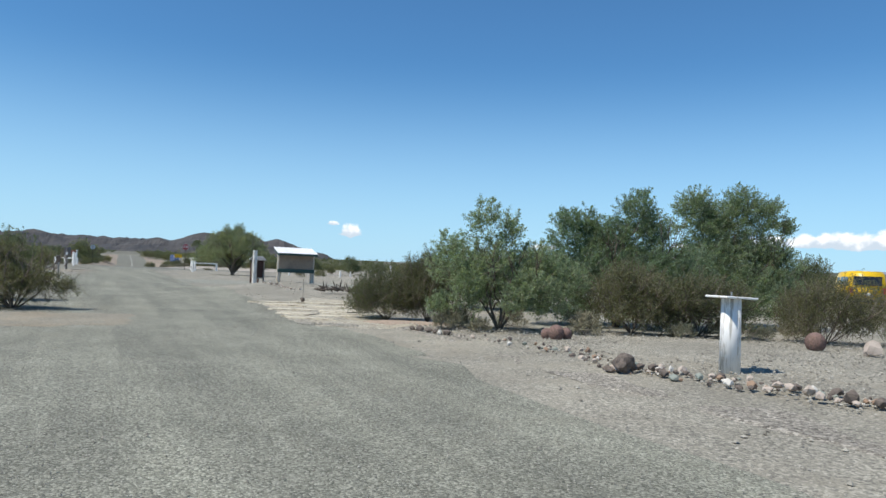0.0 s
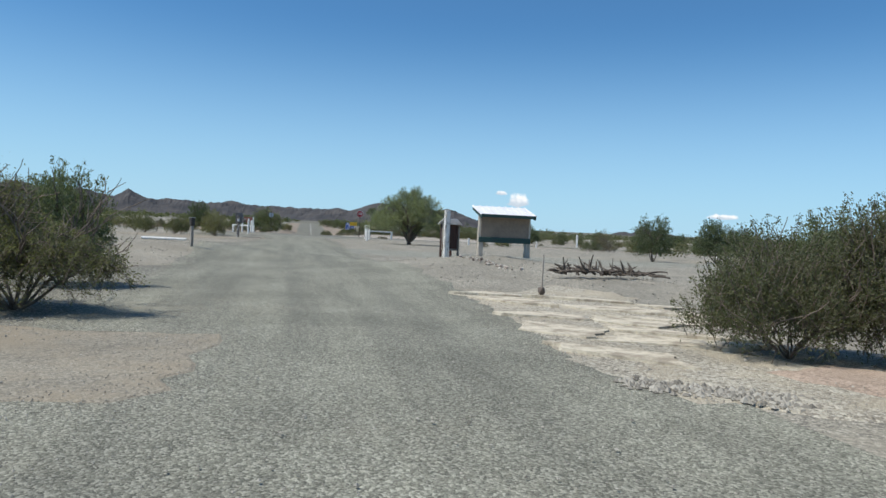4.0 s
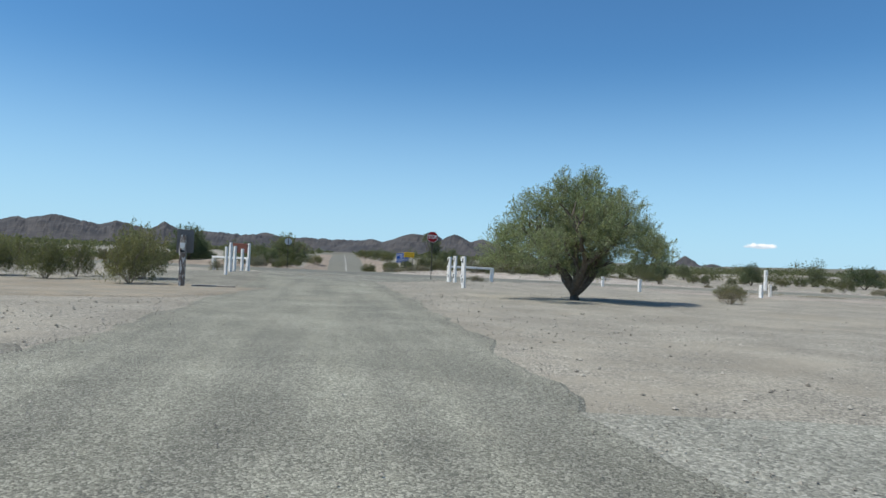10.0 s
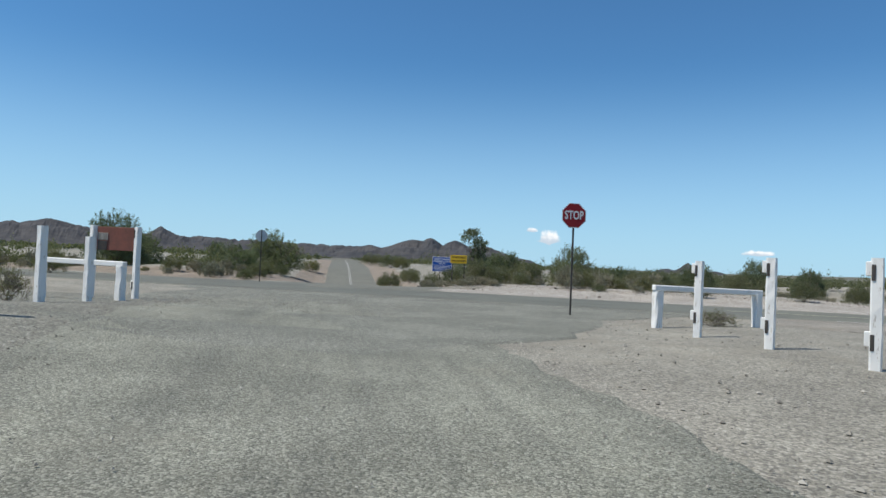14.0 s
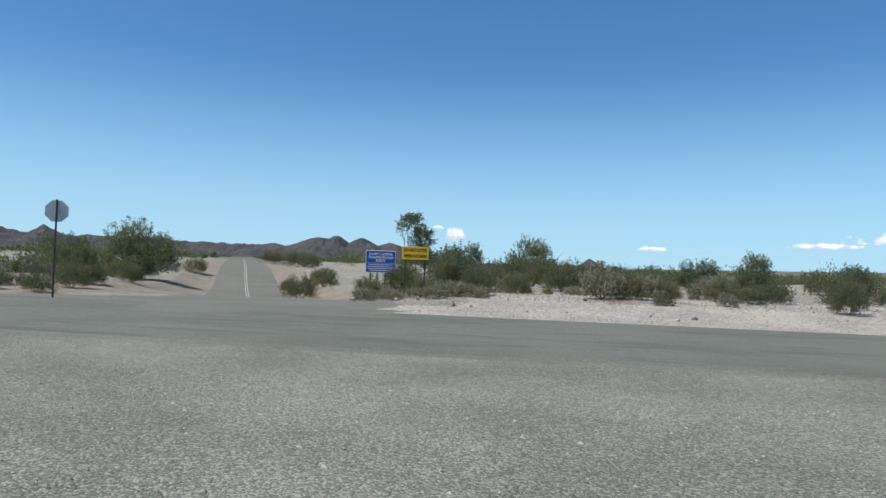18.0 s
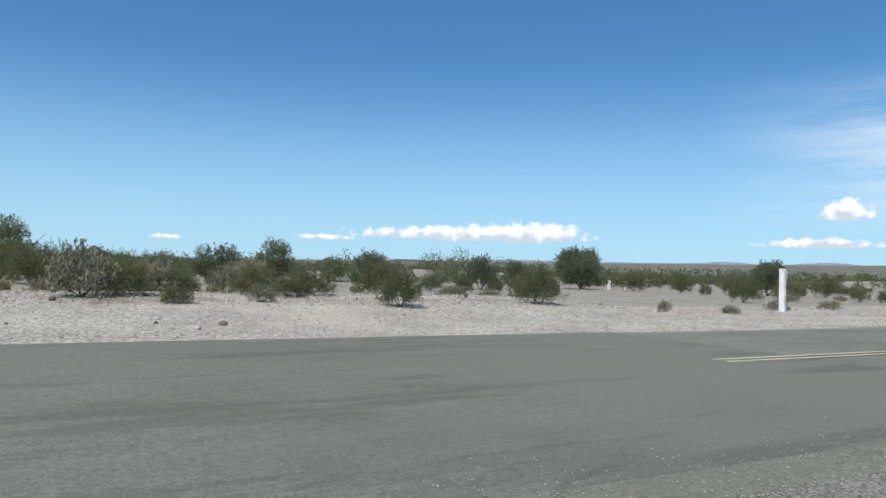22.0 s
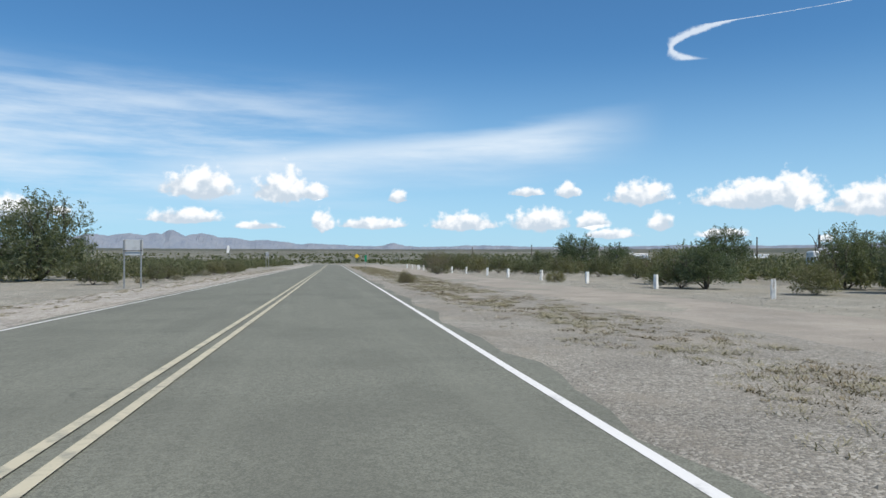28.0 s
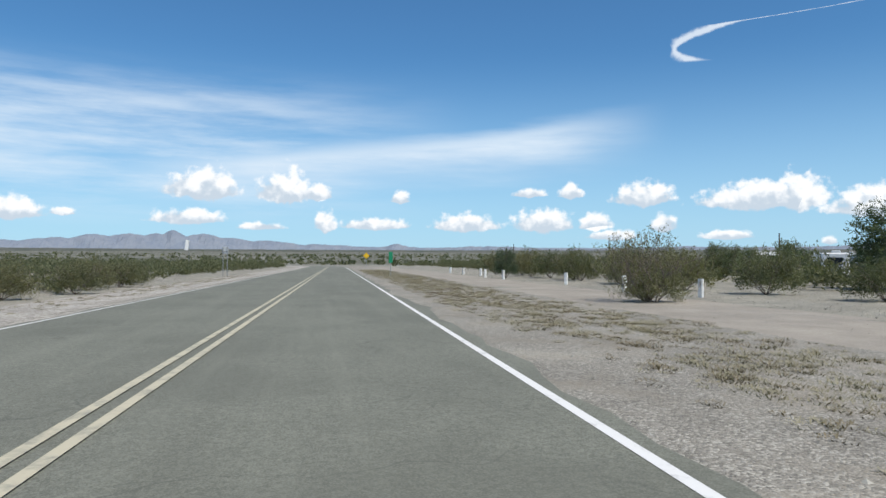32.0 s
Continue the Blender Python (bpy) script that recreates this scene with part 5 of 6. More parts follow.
GREYS = """84 112.0 1.9 .9; 86.9 113 2.2 1.0; 89.9 111.8 1.9 .8; 96.4 111.4 1.7 .8; 79.5 111.6 1.8 .8; 2.1 111.6 1.5 .55; 3.4 113 1.3 .5; 5.6 112.6 1.6 .6; 8 113 1.5 .6; 9.6 114 1.4 .6; 11 112.5 1.2 .5; -1.5 116 1.5 .55; -25.4 125 .8 .5; -21.5 128.9 .9 .5
-19.9 121.7 1.2 .4; -18.8 120.2 1.2 .5; 14.9 125.4 1.2 .5; 7.9 124.9 1.7 .6; 1.4 111.5 1.7 .7; 10.2 112.3 1.4 .7; 15.9 112.1 1.3 .6; 87.5 109.8 1.5 .7; 90.1 109.2 1.6 .5
87.8 114.8 2.6 .9; -6.2 115.6 1.3 .6; -22 118 1.4 .5; -21 120 1.6 .6; -28.5 120 1.4 .5; -19.5 119.5 1.3 .5; -40.6 114.6 1.6 .7; -42.0 116.5 1.4 .6; -44.2 116.2 1.5 .6
-35 118 1.2 .4; 66 111 2 .7; 69 110.4 1.8 .7; 74 109.8 1.8 .7; 77.5 108.6 1.6 .7; 63 108.6 1.3 .5; 4.75 14.6 1.1 .6; 10.4 16.4 1.3 .6; -33 121 1.3 .5
-12 113.5 1.0 .4; 26 113 1.5 .6; 19 114.5 1.4 .6; 55 109.4 1.3 .5; 3.4 17.5 1.1 .6; 1.7 14.9 0.9 .5; 7.0 14.9 .8 .4; 2.4 14.4 .7 .35; 8.2 15.4 1.2 .55; 8.9 15.0 .8 .4; 2.0 15.4 1.0 .6"""
for row in GREYS.strip("; \n").replace(";", "\n").split("\n"):
    shrub("bursage", *[float(v) for v in row.split()])
for row in "-2.2 86.2 2.2 1.3; -2.9 86.7 2.6 2.5; -28.4 89.4 1.6 .5; -16.3 112.9 .7 .55; -14 76.5 1.6 .8; 12 86 1.2 .6; -43.4 82.2 1.2 .9".split(";"):
    shrub("twiggy", *[float(v) for v in row.split()])


banks = random.Random(23)
for _ in range(170):
    x, y = (banks.uniform(-100, -53), banks.uniform(109.5, 128)) if banks.random() < 0.76 else (banks.uniform(-44, -28), banks.uniform(113, 130))
    if abs((x + 37.1) * 0.9114 + (y - 89.6) * 0.4115) > 6.2 and y - float(highway_y(x)) > 7.2:
        w = banks.uniform(0.7, 2.2)
        shrub("creosote" if banks.random() < 0.55 else "bursage", x, y, w, w * banks.uniform(0.45, 0.8))
for x, y in ((-43.6, 113.3), (-42.6, 113.7), (-41.8, 114.3), (-41.0, 113.6), (-40.2, 114.3), (-43.0, 114.6), (-39.4, 113.9)):
    shrub("bursage", x, y, banks.uniform(0.9, 1.5), banks.uniform(0.45, 0.7))
beyond = random.Random(17)
for _ in range(46):
    x, w, back, tall = beyond.uniform(-36, 58), beyond.uniform(1.2, 2.5), beyond.uniform(21, 46), beyond.uniform(0.5, 0.8)
    y = float(highway_y(x)) + back
    # a bare wash runs out to the two short posts
    if abs((x + 33) * 0.729 - (y - 97.6) * 0.684) > 4.5:
        shrub("creosote", x, y, w, w * tall)


# the thicket of the middle distance, too many bushes to count
def thicket():
    spread, spots = random.Random(31), []
    while len(spots) < 430:
        x, y = spread.uniform(-110, 190), spread.uniform(-10, 215)
        away = y - float(highway_y(x))
        beside = x * CAMP_N[0] + y * CAMP_N[1] - 2.4
        if -24 < away < 22 or (abs(beside) < 24 and y < 100) or (away > 0 and abs((x + 37.1) * 0.9114 + (y - 89.6) * 0.4115) < 13):
            continue
        if 16 < x < 44 and 22 < y < 56:
            continue
        if -60 < x < 60 and 0 < away < 45:
            continue
        if (beside > 0 and y < 62 and x < 24) or (-20 < beside < 45 and y < 90 and x < -2):
            continue
        if noise.noise((x * 0.03, y * 0.03, 2.0)) < spread.uniform(-0.5, 0.15):
            continue
        w = spread.uniform(2.6, 4.8) if spread.random() < 0.2 else spread.uniform(1.5, 3.4)
        spots.append((x, y, w, w * spread.uniform(0.55, 0.85)))
    for count, x0, x1, a0, a1 in ((190, -128, -62, 9, 60), (320, 30, 260, -75, -24), (240, 24, 220, -42, -24), (300, 44, 250, -62, -26), (170, 60, 280, 12, 60), (110, 50, 260, 11, 28), (300, 58, 300, 10, 56), (60, -60, 60, 46, 75), (430, -32, 240, 48, 150)):
        for _ in range(count):
            x = spread.uniform(x0, x1)
            y = float(highway_y(x)) + spread.uniform(a0, a1)
            w = spread.uniform(1.4, 3.4) if a1 < 100 else spread.uniform(2.2, 4.6)
            if abs((x + 37.1) * 0.9114 + (y - 89.6) * 0.4115) > 13:
                spots.append((x, y, w, w * spread.uniform(0.5, 0.85)))
    rng = np.random.default_rng(33)
    every, lean = [], []
    for x, y, w, h in spots:
        lobes = np.array(auto_lobes(rng, w, h, 6, 0.1 * h, 4))
        n = int(110 + 60 * w + 20 * w * w)
        pick = rng.integers(0, len(lobes), n)
        d = rng.normal(0, 1, (n, 3))
        d /= np.linalg.norm(d, axis=1)[:, None]
        half = np.stack([lobes[:, 4], lobes[:, 4], (lobes[:, 3] - lobes[:, 2]) / 2], 1)[pick]
        mid = np.stack([lobes[:, 0], lobes[:, 1], (lobes[:, 3] + lobes[:, 2]) / 2], 1)[pick]
        p = mid + d * half * rng.uniform(0.3, 0.92, (n, 1))
        p[:, 2] = np.maximum(p[:, 2], 0.04)
        every.append(p + (x, y, gz(x, y)))
        lean.append(d * 0.6 + (0, 0, 0.7))
    tagged(new("creosote_thicket", leaf_quads("creosote_thicket", rng, np.concatenate(every), 0.10, 0.042, LEAF_BUSH, np.concatenate(lean))), "olive-green creosote thicket spread over the middle distance", "scrub", kind="stuff")


thicket()


def scrub():
    """The far desert scrub, joined: clumps of leaves too far off to count."""
    rng = np.random.default_rng(5)
    quads = []
    made = 0
    while made < 12000:
        r = 55 + 900 * rng.random() ** 1.7
        a = rng.uniform(0, 2 * math.pi)
        x, y = 5 + r * math.cos(a), 80 + r * math.sin(a)
        if abs(y - float(highway_y(x))) < 13 + 0.01 * r or abs((x + 37.1) * 0.9114 + (y - 89.6) * 0.4115) < 10:
            continue
        if -150 < x < 260 and -80 < y < 240:
            continue
        cover = noise.noise((x * 0.012, y * 0.012, 4.0)) + 0.2
        if cover < rng.uniform(-0.35, 0.3):
            continue
        w, h = rng.uniform(1.2, 3.4), rng.uniform(0.9, 2.6) * (2.0 if rng.random() < 0.16 else 1)
        k = 60 if r < 260 else 14
        p = rng.normal(0, 1, (k, 3))
        p /= np.linalg.norm(p, axis=1)[:, None]
        p *= rng.uniform(0.4, 1.0, (k, 1))
        p = p * (w / 2, w / 2, h / 2) + (x, y, gz(x, y) + h * 0.5)
        s = 0.09 * w if r < 260 else 0.24 * w
        u, v = rng.normal(0, 1, (k, 3)), rng.normal(0, 1, (k, 3))
        u = u / np.linalg.norm(u, axis=1)[:, None] * s
        v = np.cross(u, v)
        v = v / np.linalg.norm(v, axis=1)[:, None] * s * 0.6
        quads.append(np.stack([p - u, p + v, p + u, p - v], 1).reshape(-1, 3))
        made += 1
    all_quads = np.concatenate(quads)
    tagged(new("desert_scrub", quads_mesh("desert_scrub", all_quads, len(all_quads) // 4, LEAF_BUSH)), "far dark green creosote scrub over the desert plain", "scrub", kind="stuff")


scrub()


def dry_grass(name, seed, tries, mat, label, wide):
    """Low mats of dry growth along the shoulder, each a tuft of short blades leaning outwards."""
    rng = np.random.default_rng(seed)
    spots = []
    for _ in range(tries):
        x = rng.uniform(-12, 165)
        o = rng.normal(0, 0.95 + 0.25 * smooth(x, 45, 75)) + 7.0 + 0.3 * math.sin(x * 0.13)
        thin = 0.36 * (1 - smooth(x, 4, 62))
        if o < 5.0 or o > 9.4 or noise.noise((x * 0.35, o * 0.8, seed)) < rng.uniform(-0.5, 0.12) + thin:
            continue
        spots.append((x, float(highway_y(x)) - o, rng.uniform(0.06, 0.16) + 0.18 * rng.random() ** 3))
    for _ in range(tries // 16):
        x = rng.uniform(-10, 130)
        spots.append((x, float(highway_y(x)) + rng.uniform(5.8, 8.4), rng.uniform(0.07, 0.18)))
    blades = []
    for x, y, s in spots:
        k = int(22 + 220 * s)
        a, r = rng.uniform(0, 2 * math.pi, k), np.sqrt(rng.random(k))
        foot = np.stack([x + np.cos(a) * s * 1.5 * r, y + np.sin(a) * s * r, np.full(k, gz(x, y) + 0.025)], 1)
        b = a + rng.normal(0, 0.7, k)
        tall = (0.014 + 0.13 * s) * (1.15 - r * r) * rng.uniform(0.4, 1.3, k)
        tip = foot + np.stack([np.cos(b) * tall * 1.5, np.sin(b) * tall * 1.5, tall], 1)
        flat = np.stack([-np.sin(b), np.cos(b), np.zeros(k)], 1) * wide
        blades.append(np.stack([foot - flat, foot + flat, tip + flat * 0.4, tip - flat * 0.4], 1).reshape(-1, 3))
    blades = np.concatenate(blades)
    tagged(new(name, quads_mesh(name, blades, len(blades) // 4, mat)), label, "grass", kind="stuff")


dry_grass("dry_grass", 9, 8000, LEAF_DRY, "low flat mats of dry tan grass along the highway shoulder", 0.0065)
dry_grass("withered_herbs", 12, 4400, LEAF_WITHERED, "dark olive withered herb mats along the highway shoulder", 0.008)


def loose_stones(name, places, mat, label, seed):
    """Small angular stones lying on the ground, joined."""
    rng = np.random.default_rng(seed)
    shape = np.array([(1, 0, 0), (0, 1, 0), (-1, 0, 0), (0, -1, 0), (0, 0, 0.75), (0, 0, -0.4)])
    sides = np.array([(0, 1, 4), (1, 2, 4), (2, 3, 4), (3, 0, 4), (1, 0, 5), (2, 1, 5), (3, 2, 5), (0, 3, 5)])
    verts, faces = [], []
    for i, (x, y, s, lift) in enumerate(places):
        a = rng.uniform(0, 2 * math.pi)
        v = shape * rng.uniform(0.6, 1.35, (6, 1)) * s
        c, d = math.cos(a), math.sin(a)
        verts.append(np.stack([v[:, 0] * c - v[:, 1] * d + x, v[:, 0] * d + v[:, 1] * c + y, v[:, 2] + gz(x, y) + lift], 1))
        faces.append(sides + 6 * i)
    tagged(new(name, mesh_of(name, np.concatenate(verts), np.concatenate(faces), mat)), label, "stones", kind="stuff")


def scatter():
    rng = np.random.default_rng(3)
    grey, pale = [], []
    for _ in range(9000):
        s, o = rng.uniform(-8, 100), rng.normal(0, 7) + 2.4
        x, y = camp(s, o)
        on = abs(o - 2.4) < 3.3 or (s < 12 and o < 4)
        grey.append((x, y, rng.uniform(0.008, 0.018) if on else rng.uniform(0.012, 0.04), 0.03 if on else 0.0))
    for _ in range(13000):
        x = rng.uniform(-42, 120)
        side = rng.uniform(-1, 1)
        y = float(highway_y(x)) + (rng.uniform(4.8, 17) if side > 0 else -rng.uniform(4.8, 22))
        if side > 0 or x > -16:
            (pale if side > 0 or rng.random() < 0.25 else grey).append((x, y, rng.uniform(0.010, 0.034) if side > 0 else rng.uniform(0.006, 0.018), 0.024))
    for _ in range(9000):
        x = rng.uniform(-14, 130)
        o = rng.choice((rng.uniform(4.5, 6.4), rng.uniform(14.0, 18.5), rng.uniform(14.0, 18.5)))
        (grey if rng.random() < 0.8 else pale).append((x, float(highway_y(x)) - o, rng.uniform(0.006, 0.014) + 0.03 * rng.random() ** 6, 0.03 if o < 9 else 0.004))
    for _ in range(6000):
        x = rng.uniform(-41, -10)
        pale.append((x, float(highway_y(x)) + rng.uniform(5.0, 17), rng.uniform(0.012, 0.045), 0.024))
    for _ in range(9000):
        x, y = rng.uniform(1.0, 14), rng.uniform(2.5, 15.6)
        if y > 14.6 - 1.64 * (x - 0.9):
            grey.append((x, y, rng.uniform(0.010, 0.032), 0.006))
    for _ in range(7000):
        s, edge = rng.uniform(16, 102), rng.random()
        x, y = camp(s, (-0.8 if edge < 0.5 else 5.5) + rng.normal(0, 0.38))
        grey.append((x, y, rng.uniform(0.006, 0.017), 0.016))
    for _ in range(14000):
        x = rng.uniform(-53, -17)
        back = abs(rng.normal(0, 1.0))
        grey.append((x, float(highway_y(x)) - 4.6 + rng.uniform(-1.2, 0.3) + back * (0.5 + 0.45 * noise.noise((x * 0.35, 3.0, 1.0))), rng.uniform(0.003, 0.009), 0.031))
    for _ in range(9000):
        x, y = rng.uniform(-47, -28), rng.uniform(84, 97.5)
        if 84 + 0.9 * abs(x + 37.5) - 3 < y < 95.2:
            grey.append((x, y, rng.uniform(0.006, 0.015) + 0.014 * rng.random() ** 4, 0.02))
    for _ in range(11000):
        x = rng.uniform(-43, 14)
        o = 4.9 + 11 * rng.random() ** 1.3
        (pale if rng.random() < 0.35 else grey).append((x, float(highway_y(x)) + o, rng.uniform(0.012, 0.03) + 0.035 * rng.random() ** 5, 0.024))
    for _ in range(9000):
        grey.append((rng.uniform(-7, 5), rng.uniform(1.5, 14), rng.uniform(0.004, 0.011), 0.014))
    # crumbs of asphalt and gravel at the road edge
    for _ in range(5000):
        x = rng.uniform(-18, 120)
        grey.append((x, float(highway_y(x)) + 4.74 + abs(rng.normal(0, 0.09)), rng.uniform(0.006, 0.02), 0.034))
    # dark rubble along the broken edge of the slab
    for _ in range(420):
        u = rng.random()
        grey.append((-1.7 + 1.3 * u + rng.normal(0, 0.08), 15.65 - 0.2 * u + rng.normal(0, 0.12), rng.uniform(0.012, 0.045), 0.02))
    # gravel carried over the edges of the sandy and the crumbled patches
    for edge in (((-6.0, 12.6), (-5.0, 13.8), (-6.0, 16.2), (-9, 15.3), (-14, 14)), ((-4.45, 22.4), (-3.6, 20.4), (-2.85, 18.8), (-2.25, 16.5), (-1.2, 15.2), (0.7, 15.2), (1.3, 16.3)), ((-31.5, 68.2), (-31.6, 66.2), (-30.6, 63.6), (-31.0, 60.4), (-34, 58.0))):
        for (ax, ay), (bx, by) in zip(edge, edge[1:]):
            for _ in range(int(260 * math.hypot(bx - ax, by - ay))):
                t = rng.random()
                grey.append((ax + (bx - ax) * t + rng.normal(0, 0.42), ay + (by - ay) * t + rng.normal(0, 0.42), rng.uniform(0.004, 0.010), 0.024))
    loose_stones("gravel_stones", grey, ROCK_CHIPS, "scattered grey gravel stones over the camp ground", 1)
    loose_stones("shoulder_stones", pale, PALE_CHIPS, "scattered pale pebbles along the highway banks", 2)


def chips(name, a, b):
    m, n, shader = material(name, a, 0.9)
    n.link(n.mix(n.add("ShaderNodeNewGeometry").outputs["Random Per Island"], a, b), shader.inputs["Base Color"])
    return m


ROCK_CHIPS, PALE_CHIPS = chips("grey_stone_chips", (0.15, 0.14, 0.118), (0.42, 0.40, 0.345)), chips("pale_stone_chips", (0.20, 0.17, 0.145), (0.54, 0.495, 0.435))
scatter()


# ---- things of the camp ----
def pedestal():
    t = thing("wooden_pedestal", 5.76, 9.1, 20, label="white-painted round wooden pedestal with a flat square top", category="pedestal")
    bm = rod(0.148, 1.08, (0, 0, -0.03), sides=18, top=0.14)
    for v in bm.verts:
        v.co.x += 0.012 * noise.noise(v.co * 4)
    part("column", bm, PEDESTAL_WHITE, t, "white flaking column", True)
    part("top_plate", box((0.56, 0.46, 0.032), (0, 0, 1.06), (0, 1.5, 0), 0.008), WHITE_WOOD, t)
    part("bolt", rod(0.012, 0.07, (0, 0, 1.07), sides=8), GREY_METAL, t)


def van():
    t = thing("van", 28.1, 44.1, -20, label="bright yellow boxy van parked among desert bushes", category="van")
    bm = bmesh.new()
    outline = [(-2.4, 0.35), (2.3, 0.35), (2.35, 1.0), (1.75, 1.15), (1.35, 1.95), (1.0, 2.08), (-2.2, 2.1), (-2.38, 1.9), (-2.45, 1.2)]
    left = [bm.verts.new((0.95 if z < 1.3 else 0.80, y, z)) for y, z in outline]
    right = [bm.verts.new((-0.95 if z < 1.3 else -0.80, y, z)) for y, z in outline]
    bm.faces.new(left)
    bm.faces.new(right[::-1])
    for i in range(len(outline)):
        j = (i + 1) % len(outline)
        bm.faces.new((left[i], right[i], right[j], left[j]))
    bmesh.ops.recalc_face_normals(bm, faces=bm.faces)
    bmesh.ops.bevel(bm, geom=list(bm.edges), offset=0.07, segments=2, affect="EDGES")
    body = part("body", bm, VAN_YELLOW, t, "", True)
    part("rear_window", box((1.35, 0.03, 0.5), (0, -2.46, 1.58), (-8, 0, 0), 0.02), GLASS, body)
    part("bumper", box((1.8, 0.14, 0.16), (0, -2.5, 0.5), (0, 0, 0), 0.03), RUBBER, t)
    part("number_plate", box((0.32, 0.02, 0.16), (0, -2.5, 0.85)), SIGN_WHITE, body)
    for x in (-0.78, 0.78):
        part("tail_lamp", box((0.16, 0.04, 0.3), (x, -2.47, 1.05)), LAMP_RED, body)
    for x in (-0.9, 0.9):
        for y0, y1 in ((-2.0, -1.0), (-0.85, 0.2), (0.35, 1.15)):
            part("side_window", box((0.03, y1 - y0, 0.42), (x * 0.96, (y0 + y1) / 2, 1.58), (0, 10 * (1 if x < 0 else -1), 0), 0.02), GLASS, body)
        for y in (-1.5, 1.5):
            wheel = part("wheel", rod(0.34, 0.22, (x - 0.11, y, 0.34), (0, 90, 0), 20), RUBBER, t)
            part("rim", rod(0.19, 0.24, (x - 0.12, y, 0.34), (0, 90, 0), 14), GREY_METAL, wheel)
    t.matrix_world = t.matrix_world @ Matrix.Scale(1.12, 4)


def info_board():
    t = thing("info_board", -5.30, 31.95, 25.5, label="brown roadside notice board under a white sheet-metal roof", category="notice board")
    for x in (-0.78, 0.78):
        part("leg", rough_post(0.17, 1.3, int(x * 10) + 20, (x, 0, -0.05)), PALE_WOOD, t)
    part("panel", box((1.6, 0.09, 0.80), (0, -0.05, 0.93), (0, 0, 0), 0.01), BROWN_BOARD, t)
    part("lower_beam", box((1.72, 0.13, 0.17), (0, -0.07, 0.5), (0, 0, 0), 0.012), GREEN_TRIM, t)
    roof = part("roof", box((1.86, 1.2, 0.022), (0, 0.12, 1.44), (14, 0, 0), 0.004), ROOF_METAL, t)
    for k in range(9):
        part("roof_rib", box((0.03, 1.25, 0.02), (-0.88 + k * 0.22, 0.115, 1.462), (14, 0, 0), 0.004), ROOF_METAL, roof)
    for x in (-0.88, 0.88):
        part("barge_board", box((0.035, 1.2, 0.12), (x, 0.14, 1.375), (14, 0, 0), 0.006), GREEN_TRIM, roof)
    part("eave_board", box((1.8, 0.03, 0.1), (0, -0.46, 1.26), (0, 0, 0), 0.006), GREEN_TRIM, roof)


def kiosk():
    t = thing("map_kiosk", -7.06, 31.85, 66, label="dark red-brown wooden kiosk with a small gabled tin roof", category="kiosk")
    for x in (-0.27, 0.27):
        for y in (-0.15, 0.15):
            part("post", rough_post(0.06, 1.08, 31 + int(x * 10) + int(y * 50), (x, y, -0.05), amount=0.004), DARK_BROWN if y > 0 else GREY_WOOD, t)
    part("case", box((0.5, 0.27, 0.78), (0, 0, 0.62), (0, 0, 0), 0.01), DARK_BROWN, t)
    for y in (-0.1, 0.03):
        part("case_strip", box((0.02, 0.035, 0.74), (-0.262, y, 0.62), (1.5, 0, 0), 0.006), FLAKED, t, "peeling pale strip")
    drape = bmesh.new()
    folds = [[drape.verts.new((-0.272 - 0.018 * (i % 2) - 0.004 * k, -0.13 + 0.025 * i, 0.98 - 0.1 * k)) for i in range(8)] for k in range(8)]
    for lower, upper in zip(folds[1:], folds):
        for i in range(7):
            drape.faces.new((upper[i], upper[i + 1], lower[i + 1], lower[i]))
    bmesh.ops.solidify(drape, geom=drape.faces[:], thickness=0.006)
    part("drape", drape, RED_BROWN, t, "faded red cloth hanging in folds", True)
    part("case_board", box((0.03, 0.07, 0.86), (-0.268, 0.1, 0.6), (0, 0, 0), 0.006), GREY_WOOD, t)
    part("bottom_rail", box((0.54, 0.3, 0.06), (0, 0, 0.2), (0, 0, 0), 0.008), GREY_WOOD, t)
    bm = bmesh.new()
    ends = [[bm.verts.new((x, y, z)) for y, z in ((-0.18, 1.02), (0, 1.18), (0.18, 1.02))] for x in (-0.28, 0.28)]
    bm.faces.new(ends[0])
    bm.faces.new(ends[1][::-1])
    for k in range(3):
        bm.faces.new((ends[0][k], ends[0][k - 1], ends[1][k - 1], ends[1][k]))
    part("gable", bm, GREY_WOOD, t)
    for s in (-1, 1):
        slope = part("roof_slope", box((0.74, 0.29, 0.02), (0, s * 0.115, 1.105), (-s * 40, 0, 0), 0.004), ROOF_METAL if s > 0 else GREY_METAL, t)
        for k in range(7):
            part("roof_rib", box((0.022, 0.29, 0.014), (-0.33 + k * 0.11, s * 0.124, 1.117), (-s * 40, 0, 0), 0.003), ROOF_METAL if s > 0 else GREY_METAL, slope)


def flag_post():
    t = thing("wooden_post", -7.05, 31.32, 30, label="thick square post with flaking white paint and a metal bracket", category="post")
    part("post", rough_post(0.168, 1.53, 44, (0, 0, -0.06), 18, 0.009), FLAKED_POST, t)
    part("bracket", box((0.22, 0.05, 0.03), (0.17, 0, 1.45), (0, 6, 0), 0.005), DARK_METAL, t)
    part("finial", rod(0.02, 0.04, (-0.03, 0, 1.465), sides=8), DARK_METAL, t)


def stake():
    t = thing("marker_stake", -3.2, 23.2, 0, label="thin pale marker stake wedged with a dark stone", category="stake")
    part("stake", rod(0.016, 0.86, (0, 0, -0.05), (3, 1, 0), 8), GREY_WOOD, t)
    rock = boulder(0.13, 5, 0.9, 1)
    part("wedge_stone", rock, ROCK, t)


